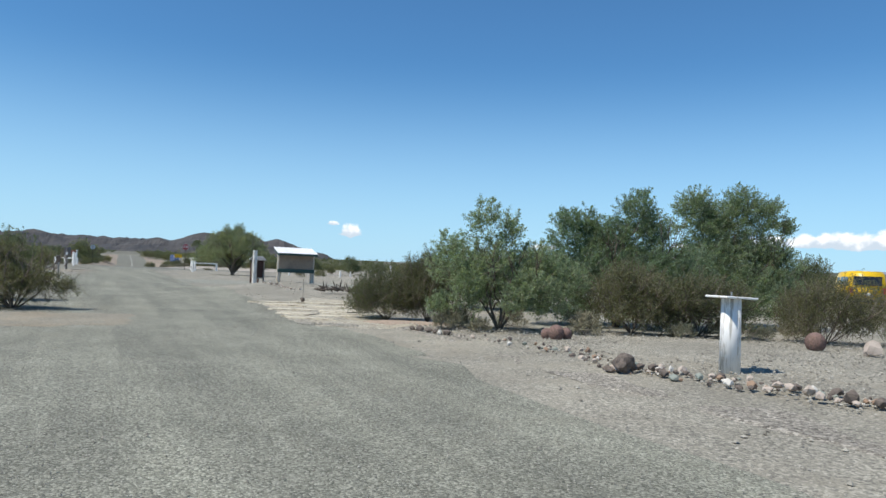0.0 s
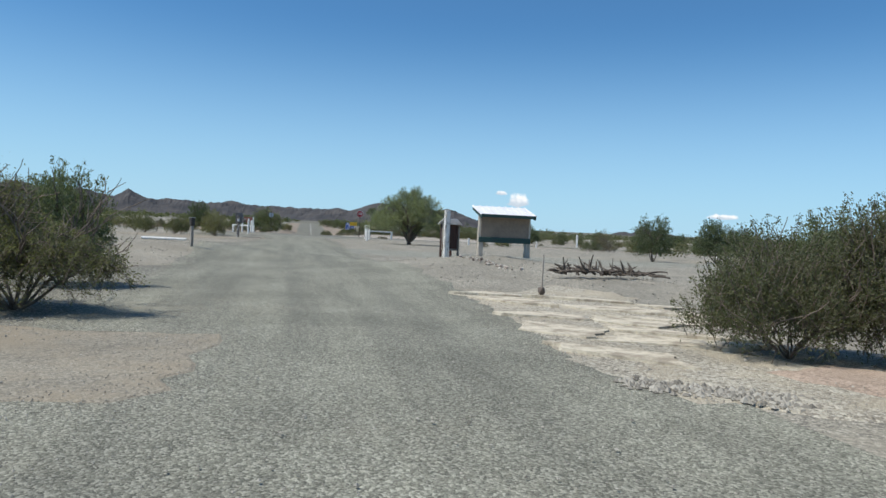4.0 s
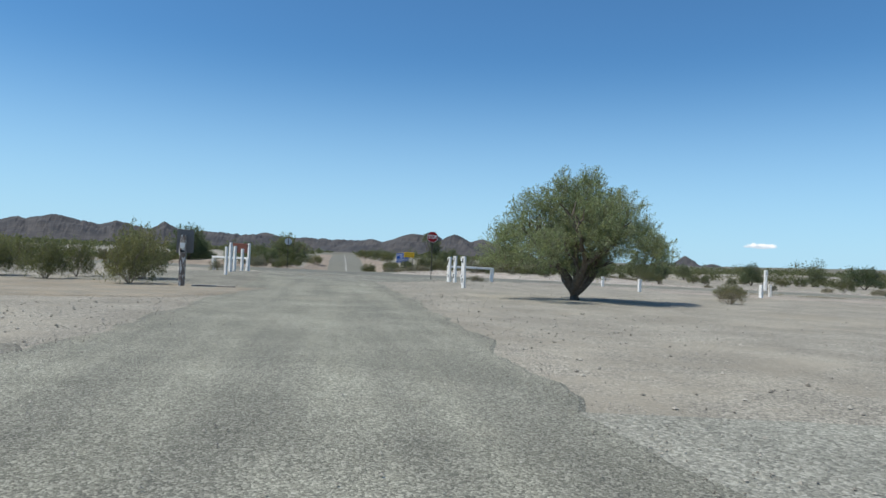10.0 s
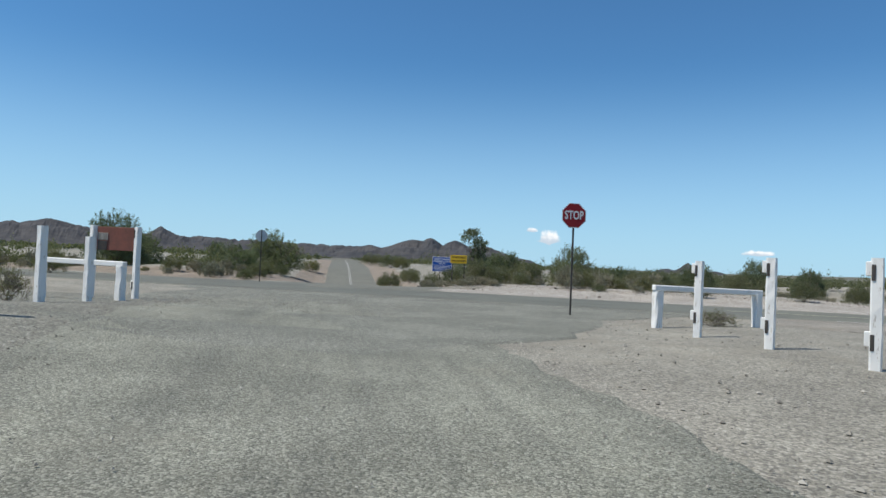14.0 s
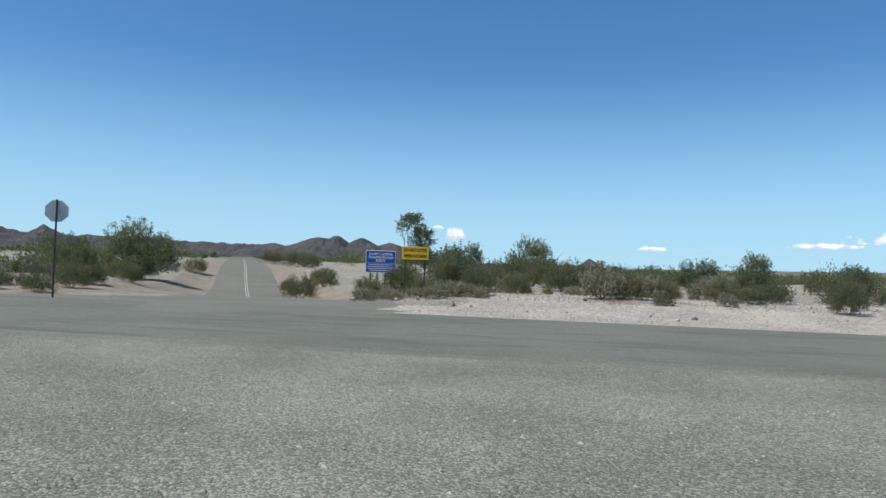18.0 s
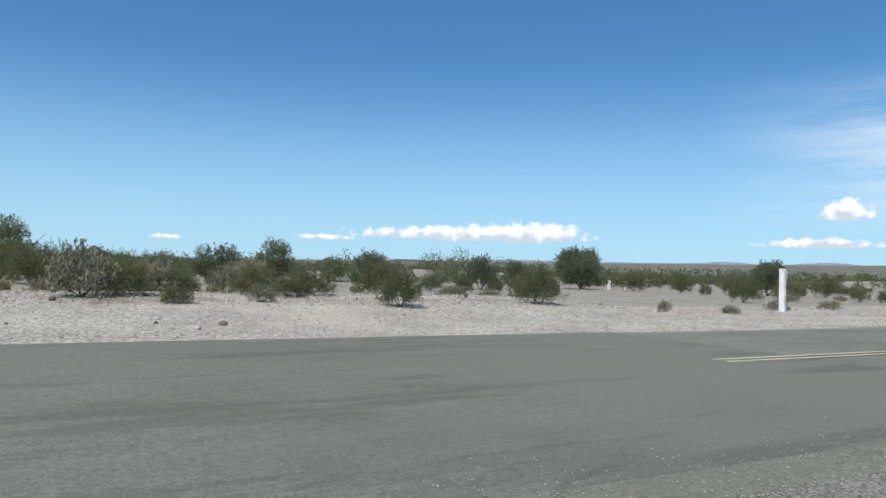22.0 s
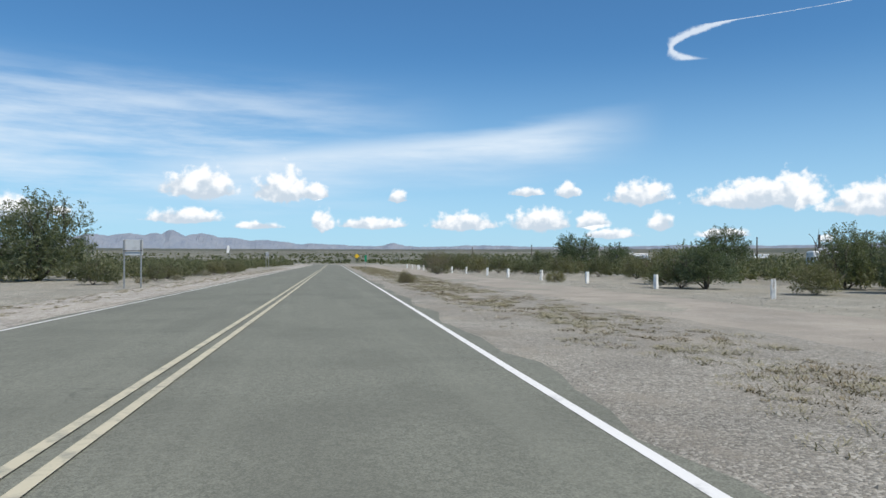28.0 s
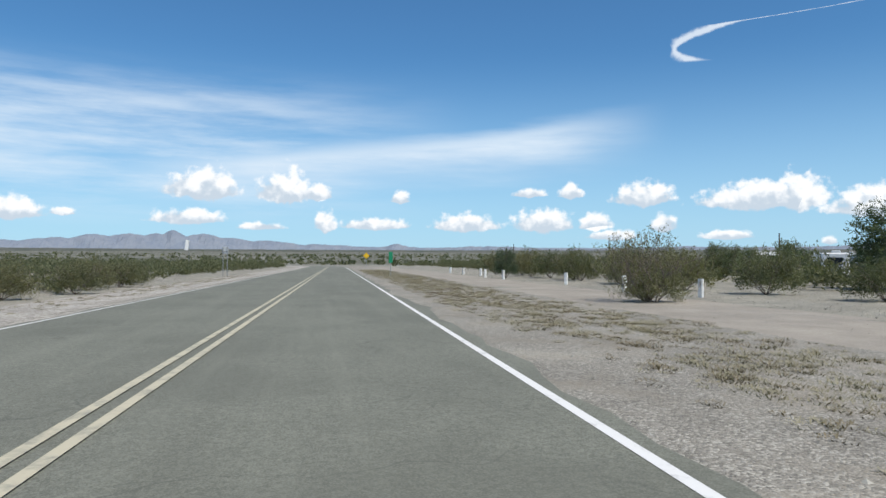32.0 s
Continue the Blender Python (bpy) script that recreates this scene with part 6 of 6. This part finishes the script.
def box_post():
    x, y = -15.5, 30.3
    t = thing("fee_box", x, y, 60, label="dark metal fee box on a grey wooden post", category="fee box")
    part("post", rough_post(0.09, 0.75, 51, (0, 0, -0.05), amount=0.006), GREY_WOOD, t)
    case = part("case", box((0.15, 0.14, 0.27), (0, 0, 0.82), (0, 0, 0), 0.02), DARK_METAL, t)
    part("lid", box((0.17, 0.16, 0.02), (0, 0, 0.965), (0, 0, 0), 0.008), GREY_METAL, case)
    t = thing("parking_bumper", x - 1.4, y + 0.5, 20, label="white concrete wheel stop on the gravel", category="wheel stop")
    part("block", box((1.5, 0.12, 0.09), (0, 0, 0.03), (0, 0, 0), 0.03), WHITE_WOOD, t)


def camp_sign():
    t = thing("camp_sign", -34.4, 66.6, 28, label="weathered wooden post with a plain grey sign board behind", category="sign")
    part("post", rough_post(0.22, 2.0, 61, (0, 0, -0.06), 12, 0.014), FLAKED_DARK, t)
    part("board", box((0.62, 0.03, 0.9), (0.05, 0.2, 1.72), (0, 0, 0), 0.006), DULL_BACK, t)
    part("small_plate", box((0.17, 0.02, 0.2), (0, -0.145, 1.55)), SIGN_WHITE, t)
    part("notice_plate", box((0.16, 0.02, 0.07), (0, -0.145, 1.34)), SIGN_BLACK, t)
    t = thing("timber_plank", -33.4, 67.2, 22, label="long weathered plank lying on bare ground", category="plank")
    part("plank", box((1.6, 0.18, 0.07), (0, 0, 0.035), (0, 0, 0), 0.01), GREY_WOOD, t)


def tall_post(x, y, height, seed, notched, turn=-15.0, size=0.155):
    t = thing("gate_post", x, y, turn, label="tall square white-painted wooden gate post", category="post", group="white gate posts")
    part("post", rough_post(size, height, seed, (0, 0, -0.05), 10, 0.006), WHITE_WOOD, t)
    if notched:
        for z in (height - 0.2, 0.42):
            part("latch_block", box((0.09, 0.13, 0.2), (-size * 0.62, 0, z), (0, 0, 0), 0.01), WHITE_WOOD, t)
            part("latch_slot", box((0.05, 0.02, 0.22), (-size * 0.3, -size * 0.52, z - 0.05)), DARK_METAL, t)


def low_rail(x, y, turn, length, height):
    t = thing("low_rail_fence", x, y, turn, label="low white-painted timber rail on short posts", category="fence", group="white rail fences")
    part("rail", box((length, 0.14, 0.14), (0, 0, height), (0, 0.6, 0), 0.02), WHITE_WOOD, t)
    for k, s in enumerate((-1, 1)):
        part("short_post", rough_post(0.2, height, 70 + k, (s * length * 0.46, 0, -0.06), 6, 0.012), WHITE_WOOD, t)


def stop_sign(x, y, turn, height, face):
    t = thing("stop_sign", x, y, turn, label="red octagonal stop sign on a steel post" if face else "back of an octagonal stop sign on a steel post", category="sign")
    part("post", box((0.055, 0.04, height + 0.05), (0, 0.02, height / 2 - 0.03), (0, 0, 0), 0.006), DARK_METAL, t)
    zc = height - 0.38 if not face else height
    turn8 = (90, 22.5, 0)
    plate = part("plate", rod(0.412 if face else 0.37, 0.008, (0, 0.0, zc), turn8, 8), SIGN_BACK if not face else SIGN_WHITE, t)
    if face:
        part("red_face", rod(0.388, 0.004, (0, -0.009, zc), turn8, 8), SIGN_RED, plate)
        lettering("lettering", "STOP", 0.36, SIGN_WHITE, plate, (0, -0.015, zc), 0.6)


def route_sign():
    t = thing("blue_route_sign", -45.2, 122.5, 15, label="blue county landfill and transfer station route sign", category="sign")
    for x in (-0.5, -0.15, 0.25, 0.58):
        part("post", box((0.06, 0.05, 1.8), (x, 0.05, 0.85), (0, 0, 0), 0.006), DARK_METAL, t)
    base = 1.78
    panel = part("panel", box((1.5, 0.02, 1.12), (0, 0, base), (0, 0, 0), 0.01), SIGN_WHITE, t)
    part("blue_face", box((1.45, 0.004, 1.07), (0, -0.014, base), (0, 0, 0), 0), SIGN_BLUE, panel)
    for words, z, w in (("COUNTY LANDFILL", 0.38, 1.22), ("TRANSFER STATION", 0.21, 1.26), ("ROUTE", 0.05, 0.46)):
        lettering("lettering", words, 0.16, SIGN_WHITE, panel, (0, -0.018, base + z), w)
    part("ruling", box((1.4, 0.003, 0.014), (0, -0.018, base - 0.07), (0, 0, 0), 0), SIGN_WHITE, panel)
    for z, w in ((-0.16, 1.2), (-0.255, 1.3), (-0.35, 1.24), (-0.445, 1.1)):
        part("small_print", box((w, 0.003, 0.03), (0, -0.018, base + z), (0, 0, 0), 0), SIGN_WHITE, panel)
    t = thing("flood_warning_sign", -42.2, 116.0, 12, label="yellow warning sign about a flooded road on two posts", category="sign")
    for x in (-0.4, 0.4):
        part("post", box((0.06, 0.05, 2.1), (x, 0.05, 1.0), (0, 0, 0), 0.006), DARK_METAL, t)
    panel = part("panel", box((1.1, 0.02, 0.54), (0, 0, 1.78), (0, 0, 0), 0.01), SIGN_YELLOW, t)
    for words, z in (("DO NOT ENTER", 0.12), ("WHEN FLOODED", -0.12)):
        lettering("lettering", words, 0.17, SIGN_BLACK, panel, (0, -0.014, 1.78 + z), 0.94)


def bollard(x, y, height=0.72, size=0.2, seed=1):
    t = thing("bollard", x, y, seed * 37 % 60, label="short square white-painted wooden bollard on gravel", category="bollard", group="bollards along the track")
    part("post", rough_post(size, height, seed, (0, 0, -0.05), 6, 0.014), FLAKED if seed % 3 == 0 else WHITE_WOOD, t)


def white_marker(x, y, height, seed, plate):
    t = thing("marker_post", x, y, 10, label="tall white-painted wooden marker post in pale sand", category="post")
    part("post", rough_post(0.24, height, seed, (0, 0, -0.06), 10, 0.015), WHITE_WOOD, t)
    if plate:
        part("plate", box((0.2, 0.04, 0.34), (0.06, -0.14, height - 0.35)), SIGN_BACK, t)


def sign_frame(x, y, turn, width, top, low, rails, label, dark=True):
    t = thing("road_sign", x, y, turn, label=label, category="sign")
    for s in (-1, 1):
        part("post", box((0.07, 0.07, top + 0.1), (s * width / 2, 0, top / 2 - 0.05), (0, 0, 0), 0.006), DARK_METAL if dark else GREY_METAL, t)
    part("panel", box((width + 0.16, 0.015, top - low), (0, 0.05, (top + low) / 2), (0, 0, 0), 0.004), SIGN_BACK, t, "bare metal back")
    for k in range(rails):
        part("brace", box((width + 0.1, 0.05, 0.036), (0, -0.02, low + (top - low) * (k + 0.3) / rails), (0, 0, 0), 0.006), DARK_METAL, t)


pedestal()
van()
info_board()
kiosk()
flag_post()
stake()
box_post()
camp_sign()
for k, (x, y, h) in enumerate(((-26.25, 77.8, 1.6), (-27.1, 80.9, 1.57), (-28.1, 82.95, 1.57), (-29.08, 85.3, 1.57))):
    tall_post(x, y, h, 80 + k, True)
low_rail(-28.6, 88.75, 36, 3.3, 0.92)
for k, (x, y, h) in enumerate(((-38.4, 75.65, 1.5), (-39.6, 77.9, 1.53), (-41.3, 81.0, 1.52), (-42.1, 83.1, 1.5))):
    tall_post(x, y, h, 90 + k, False, -8.0, 0.155 if k else 0.125)
tall_post(-45.2, 86.6, 2.1, 95, False)
tall_post(-43.95, 86.9, 2.08, 96, True)
low_rail(-44.28, 85.2, -5, 3.0, 0.98)
sign = thing("red_board", -44.57, 86.75, 13.5, label="faded red-brown board hung between two white posts", category="sign")
part("board", box((1.06, 0.05, 0.66), (0, 0.0, 1.68), (0, 0, 0), 0.01), RED_BROWN, sign)
part("patch", box((0.26, 0.02, 0.26), (-0.36, -0.035, 1.48)), DARK_METAL, sign)
part("upper_patch", box((0.3, 0.02, 0.2), (-0.36, -0.034, 1.74)), GREY_WOOD, sign)
stop_sign(-32.3, 92.0, 25, 3.07, True)
stop_sign(-52.4, 108.0, 205, 3.15, False)
route_sign()
for k, (x, y) in enumerate(((8.1, 82.6), (17.4, 82.3), (29.2, 83), (37.7, 83), (46, 83), (54.2, 83), (62.5, 83), (69.2, 83), (78.3, 82.9), (84.2, 83.2), (93.2, 82.6), (106.0, 82.8), (112.4, 82.6), (118.5, 81.5), (127, 81.3), (135.5, 81),
                            (-17.9, 89.0), (-10.3, 90.3), (-11.2, 87.5), (-20.5, 95.2), (-56.0, 76.5), (-61, 78))):
    bollard(x, y, 0.74 if k < 16 else 0.8, 0.17, k + 100)
white_marker(-6.95, 114.8, 1.98, 131, True)
white_marker(5.0, 114.4, 1.95, 132, False)
for x, y in ((13.0, 147.5), (15.6, 147.9)):
    white_marker(x, y, 0.95, int(x), False)
sign_frame(9.7, 109.6, -90, 1.65, 2.2, 1.15, 4, "large road sign seen from its bare braced back")
sign_frame(47.4, 108.2, -90, 0.85, 2.6, 1.75, 1, "small road sign on two steel posts seen from behind", False)
sign_frame(127.0, 105.4, -90, 0.4, 2.9, 2.2, 1, "narrow road sign seen from behind", False)


def mile_marker():
    t = thing("mile_marker", 118.0, 90.0, 90, label="small green reflector marker beside the road", category="marker")
    part("post", box((0.07, 0.04, 1.9), (0, 0, 0.9)), GREY_METAL, t)
    part("plate", box((0.35, 0.02, 1.0), (0, 0.04, 1.7)), SIGN_GREEN, t)
    t = thing("curve_sign", 207.0, 85.2, 90, label="yellow diamond warning sign far along the highway", category="sign")
    part("post", box((0.08, 0.05, 2.4), (0, 0, 1.2)), GREY_METAL, t)
    part("plate", box((0.95, 0.02, 0.95), (0, 0.05, 2.6), (0, 45, 0)), SIGN_YELLOW, t)


mile_marker()


def banner():
    t = thing("white_banner", 172, 116, 0, label="tall white feather banner beyond the scrub", category="banner")
    part("pole", rod(0.04, 4.9, (0, 0, -0.1), sides=8), GREY_METAL, t)
    part("cloth", box((0.05, 0.55, 1.6), (0, 0.3, 4.0), (7, 0, 0), 0.02), WHITE_PAINT, t)


banner()


def rv(x, y, turn, length=7.0, size=1.0):
    t = thing("motorhome", x, y, turn, label="white motorhome parked among desert trees", category="motorhome", group="parked motorhomes")
    body = part("body", box((length, 2.3, 2.3), (0, 0, 1.75), (0, 0, 0), 0.12), WHITE_PAINT, t)
    part("cab", box((1.5, 2.1, 1.3), (length / 2 + 0.5, 0, 1.15), (0, 0, 0), 0.2), WHITE_PAINT, t)
    part("windscreen", box((0.05, 1.7, 0.55), (length / 2 + 1.05, 0, 1.6), (0, -25, 0), 0.02), GLASS, t)
    for k in range(3):
        for s in (-1, 1):
            part("window", box((1.0, 0.03, 0.55), (-length / 2 + 1.4 + k * 2.0, s * 1.155, 2.05), (0, 0, 0), 0.02), GLASS, body)
    part("stripe", box((length - 0.3, 2.32, 0.12), (0, 0, 1.35), (0, 0, 0), 0.01), SIGN_BACK, body)
    part("roof_unit", box((0.9, 0.8, 0.28), (0.4, 0, 3.02), (0, 0, 0), 0.06), SIGN_BACK, body)
    part("rear_window", box((0.03, 1.3, 0.7), (-length / 2 - 0.01, 0, 2.1), (0, 0, 0), 0.02), GLASS, body)
    part("bumper", box((0.16, 2.0, 0.2), (-length / 2 - 0.06, 0, 0.72), (0, 0, 0), 0.03), DARK_METAL, body)
    for u in (-length / 2 + 1.2, length / 2 + 0.3):
        for s in (-1, 1):
            part("wheel", rod(0.38, 0.24, (u, s * 1.02 - 0.12, 0.38), (-90, 0, 0), 16), RUBBER, t)
    t.matrix_world = t.matrix_world @ Matrix.Diagonal((size, size, size, 1))


rv(48.5, 65.4, 150, 4.0, 0.68)
rv(116.0, 44.0, 20, 5.0, 0.75)
rv(94.7, 63.6, -42, 4.4, 0.66)
rv(150.0, 30.0, 100, 7.0)
rv(40.0, 40.0, 60, 7.5)


def shed(x, y, turn, w, d, h):
    t = thing("low_building", x, y, turn, label="low pale building far across the scrub", category="building")
    part("wall", box((w, d, h), (0, 0, h / 2), (0, 0, 0), 0.05), WHITE_PAINT, t)
    part("roof", box((w + 0.6, d + 0.6, 0.25), (0, 0, h + 0.1), (0, 0, 0), 0.05), ROOF_METAL, t)
    for k in range(4):
        part("window", box((0.05, 1.2, 0.9), (-w / 2 - 0.02, -d / 2 + d * (k + 0.5) / 4, h * 0.55)), GLASS, t)


shed(190, -20, 20, 9, 20, 3.0)


def pole(x, y, height):
    t = thing("utility_pole", x, y, 30, label="plain dark wooden utility pole", category="pole", group="distant utility poles")
    part("mast", rod(0.12, height, (0, 0, -0.2), sides=8, top=0.08), BARK, t)
    part("cap", rod(0.1, 0.06, (0, 0, height - 0.2), sides=8), DARK_METAL, t)


for x, y, h in ((92, 40, 4.6), (130, 42, 4.9), (170, 46, 5.3), (215, 50, 5.6), (72, 28, 5.0), (51.0, 63.6, 3.3)):
    pole(x, y, h)


# ---- stones, slab, cacti ----
def rock(name, x, y, r, seed, mat, label, category="rock", flat=0.75, group="stones edging the yard"):
    ob = part(name, boulder(r, seed, flat, 3 if r > 0.15 else 1), mat, None)
    ob.matrix_world = pose(x, y, gz(x, y), 0, 0, seed * 47 % 360)
    tagged(ob, label, category, group)


edge = random.Random(4)
line = [(0.95, 14.7), (2.1, 13.2), (2.82, 12.1), (3.75, 10.8), (4.15, 9.4), (4.6, 8.9), (5.2, 8.3), (5.9, 7.5), (6.4, 6.6), (7.4, 5.2)]
kinds = ((ROCK, "rough brown stone edging the gravel yard"), (PALE_ROCK, "pale pinkish stone edging the gravel yard"), (GREEN_ROCK, "green-grey stone edging the gravel yard"),
         (WHITE_ROCK, "chalky white stone edging the gravel yard"), (RUST_ROCK, "rusty orange stone edging the gravel yard"))
for k in range(210):
    u = (len(line) - 1.001) * edge.random() ** 0.6
    i = int(u)
    x = line[i][0] + (line[i + 1][0] - line[i][0]) * (u - i) + edge.uniform(-0.28, 0.28)
    y = line[i][1] + (line[i + 1][1] - line[i][1]) * (u - i) + edge.uniform(-0.28, 0.28)
    mat, label = kinds[edge.choice((0, 0, 0, 0, 1, 1, 2, 3, 4))]
    rock("rock", x, y, 0.024 + (0.03 + 0.009 * u) * edge.random() ** 1.7, k + 3, mat, label, flat=edge.uniform(0.45, 0.85))
rock("boulder", 4.18, 9.1, 0.19, 71, ROCK, "large rough dark brown stone on the gravel edge", flat=0.9)
for k, (x, y, r) in enumerate(((0.95, 14.5, 0.10), (1.12, 14.3, 0.13), (1.32, 14.1, 0.12), (1.45, 13.85, 0.09), (1.72, 13.55, 0.12))):
    rock("dirt_clod", x, y, r, 140 + k, ROCK, "crumbly brown clod of earth at the gravel edge", "clod", 0.6, "clods at the gravel edge")
rock("stone", 1.55, 13.62, 0.07, 151, WHITE_ROCK, "small chalky white stone at the gravel edge", "stone")
rock("boulder", 9.65, 12.1, 0.19, 72, PALE_ROCK, "large pale pink boulder on the gravel", flat=0.85)
for k in range(60):
    t = k / 59
    rock("rock", -6.4 + 2.1 * t + edge.uniform(-0.2, 0.2), 30.6 - 3.4 * t + edge.uniform(-0.2, 0.2), 0.02 + 0.045 * edge.random() ** 1.6, 90 + k, kinds[edge.choice((0, 1, 1, 3))][0], "loose stone lying below the notice board", group="stones by the notice board")
for k in range(26):
    x = edge.uniform(-41, -13)
    rock("rock", x, float(highway_y(x)) + edge.uniform(6, 14), edge.uniform(0.05, 0.12), 130 + k, kinds[k % 2][0], "loose stone on the pale berm", group="stones on the berm")
for x, y, r in ((-43.9, 112.9, 0.16), (-42.3, 113.1, 0.13), (-41.5, 113.0, 0.12)):
    rock("boulder", x, y, r, int(-x * 7), PALE_ROCK, "pale boulder at the corner of the side road", group="boulders at the corner")


def cactus(x, y, r, seed):
    bm = bmesh.new()
    bmesh.ops.create_uvsphere(bm, u_segments=40, v_segments=14, radius=r)
    for v in bm.verts:
        a = math.atan2(v.co.y, v.co.x)
        k = 1 + 0.09 * math.cos(a * 20)
        v.co = Vector((v.co.x * k, v.co.y * k, (v.co.z + r * 0.85) * 1.12))
    ob = part("barrel_cactus", bm, CACTUS, None, "", True)
    ob.matrix_world = pose(x, y, gz(x, y) - 0.03, 0, 0, seed * 20)
    tagged(ob, "round ribbed barrel cactus with red spines", "cactus", "barrel cacti")


for k, (x, y, r) in enumerate(((3.72, 13.25, 0.11), (3.9, 13.15, 0.15), (4.12, 13.3, 0.12), (3.95, 13.45, 0.13), (9.05, 13.0, 0.18))):
    cactus(x, y, r, k)


def inside(x, y, ring):
    hit = False
    for (ax, ay), (bx, by) in zip(ring, ring[1:] + ring[:1]):
        if (ay > y) != (by > y) and x < ax + (bx - ax) * (y - ay) / (by - ay):
            hit = not hit
    return hit


def slab():
    """Broken pale concrete beside the camp road, as separate plates that lie like shingles."""
    ring = [(-4.6, 22.7), (-3.3, 19.4), (-2.2, 16.6), (-1.0, 15.9), (-0.4, 18.6), (0.1, 21), (-0.2, 22.8), (-2.8, 23.8)]
    t = thing("concrete_slab", -2.4, 20.0, 0, label="cracked pale concrete slab beside the camp road", category="slab")
    rng = random.Random(8)
    lean = radians(-12)
    c, d = math.cos(lean), math.sin(lean)
    grid = {(i, j): (i * 1.35 + (j % 3) * 0.5 + rng.uniform(-0.5, 0.5), j * 0.8 + rng.uniform(-0.36, 0.36)) for i in range(-4, 5) for j in range(-8, 9)}
    for i in range(-4, 4):
        for j in range(-8, 8):
            corner = [grid[i, j], grid[i + 1, j], grid[i + 1, j + 1], grid[i, j + 1]]
            mx, my = sum(p[0] for p in corner) / 4, sum(p[1] for p in corner) / 4
            wx, wy = mx * c - my * d - 2.4, mx * d + my * c + 20.0
            if not inside(wx, wy, ring) or rng.random() < 0.3:
                continue
            outline = []
            for (ax, ay), (bx, by) in zip(corner, corner[1:] + corner[:1]):
                for u in (0.0, 0.2, 0.4, 0.6, 0.8):
                    px, py = ax + (bx - ax) * u - mx, ay + (by - ay) * u - my
                    k = rng.uniform(0.78, 1.04)
                    outline.append((px * k, py * k))
            bm = bmesh.new()
            rise = rng.uniform(0.016, 0.04)
            top = [bm.verts.new((x, y, rise)) for x, y in outline]
            low = [bm.verts.new((x * 1.02, y * 1.02, -0.06)) for x, y in outline]
            bm.faces.new(top)
            for k in range(len(top)):
                bm.faces.new((top[k - 1], low[k - 1], low[k], top[k]))
            bmesh.ops.recalc_face_normals(bm, faces=bm.faces)
            ob = part("slab_plate", bm, CONCRETE, t)
            ob.matrix_local = pose(wx + 2.4, wy - 20.0, gz(wx, wy) - gz(-2.4, 20.0) + rng.uniform(0.0, 0.012), rng.uniform(-2.2, 0.6), rng.uniform(-1.0, 1.0), -12)


slab()


def brush_pile():
    t = thing("brush_pile", -2.0, 26.6, 0, label="low pile of dark dead branches and cactus skeletons on gravel", category="brush pile")
    rng = np.random.default_rng(2)
    for k in range(120):
        u = rng.uniform(-1.15, 1.15)
        p = np.array([u, 0.55 * u + rng.normal(0, 0.16), 0.04 + abs(rng.normal(0, 0.05))])
        d = np.array([rng.normal(0, 1), rng.normal(0, 0.7), rng.uniform(-0.1, 0.45) if k % 7 else rng.uniform(1.0, 2.2)])
        d /= np.linalg.norm(d)
        long, thick = rng.uniform(0.16, 0.42), rng.uniform(0.012, 0.034)
        v, f = tube([p, p + d * long * 0.5 + (0, 0, 0.02), p + d * long], [thick, thick * 0.85, thick * 0.5], 5)
        part("branch", mesh_of("branch", v, f, DEAD_WOOD), DEAD_WOOD, t)


DEAD_WOOD = worn("charred_dead_wood", (0.085, 0.072, 0.060), (0.17, 0.14, 0.115), 8.0, 0.9, 0.42, 0.64, 0.6)
brush_pile()
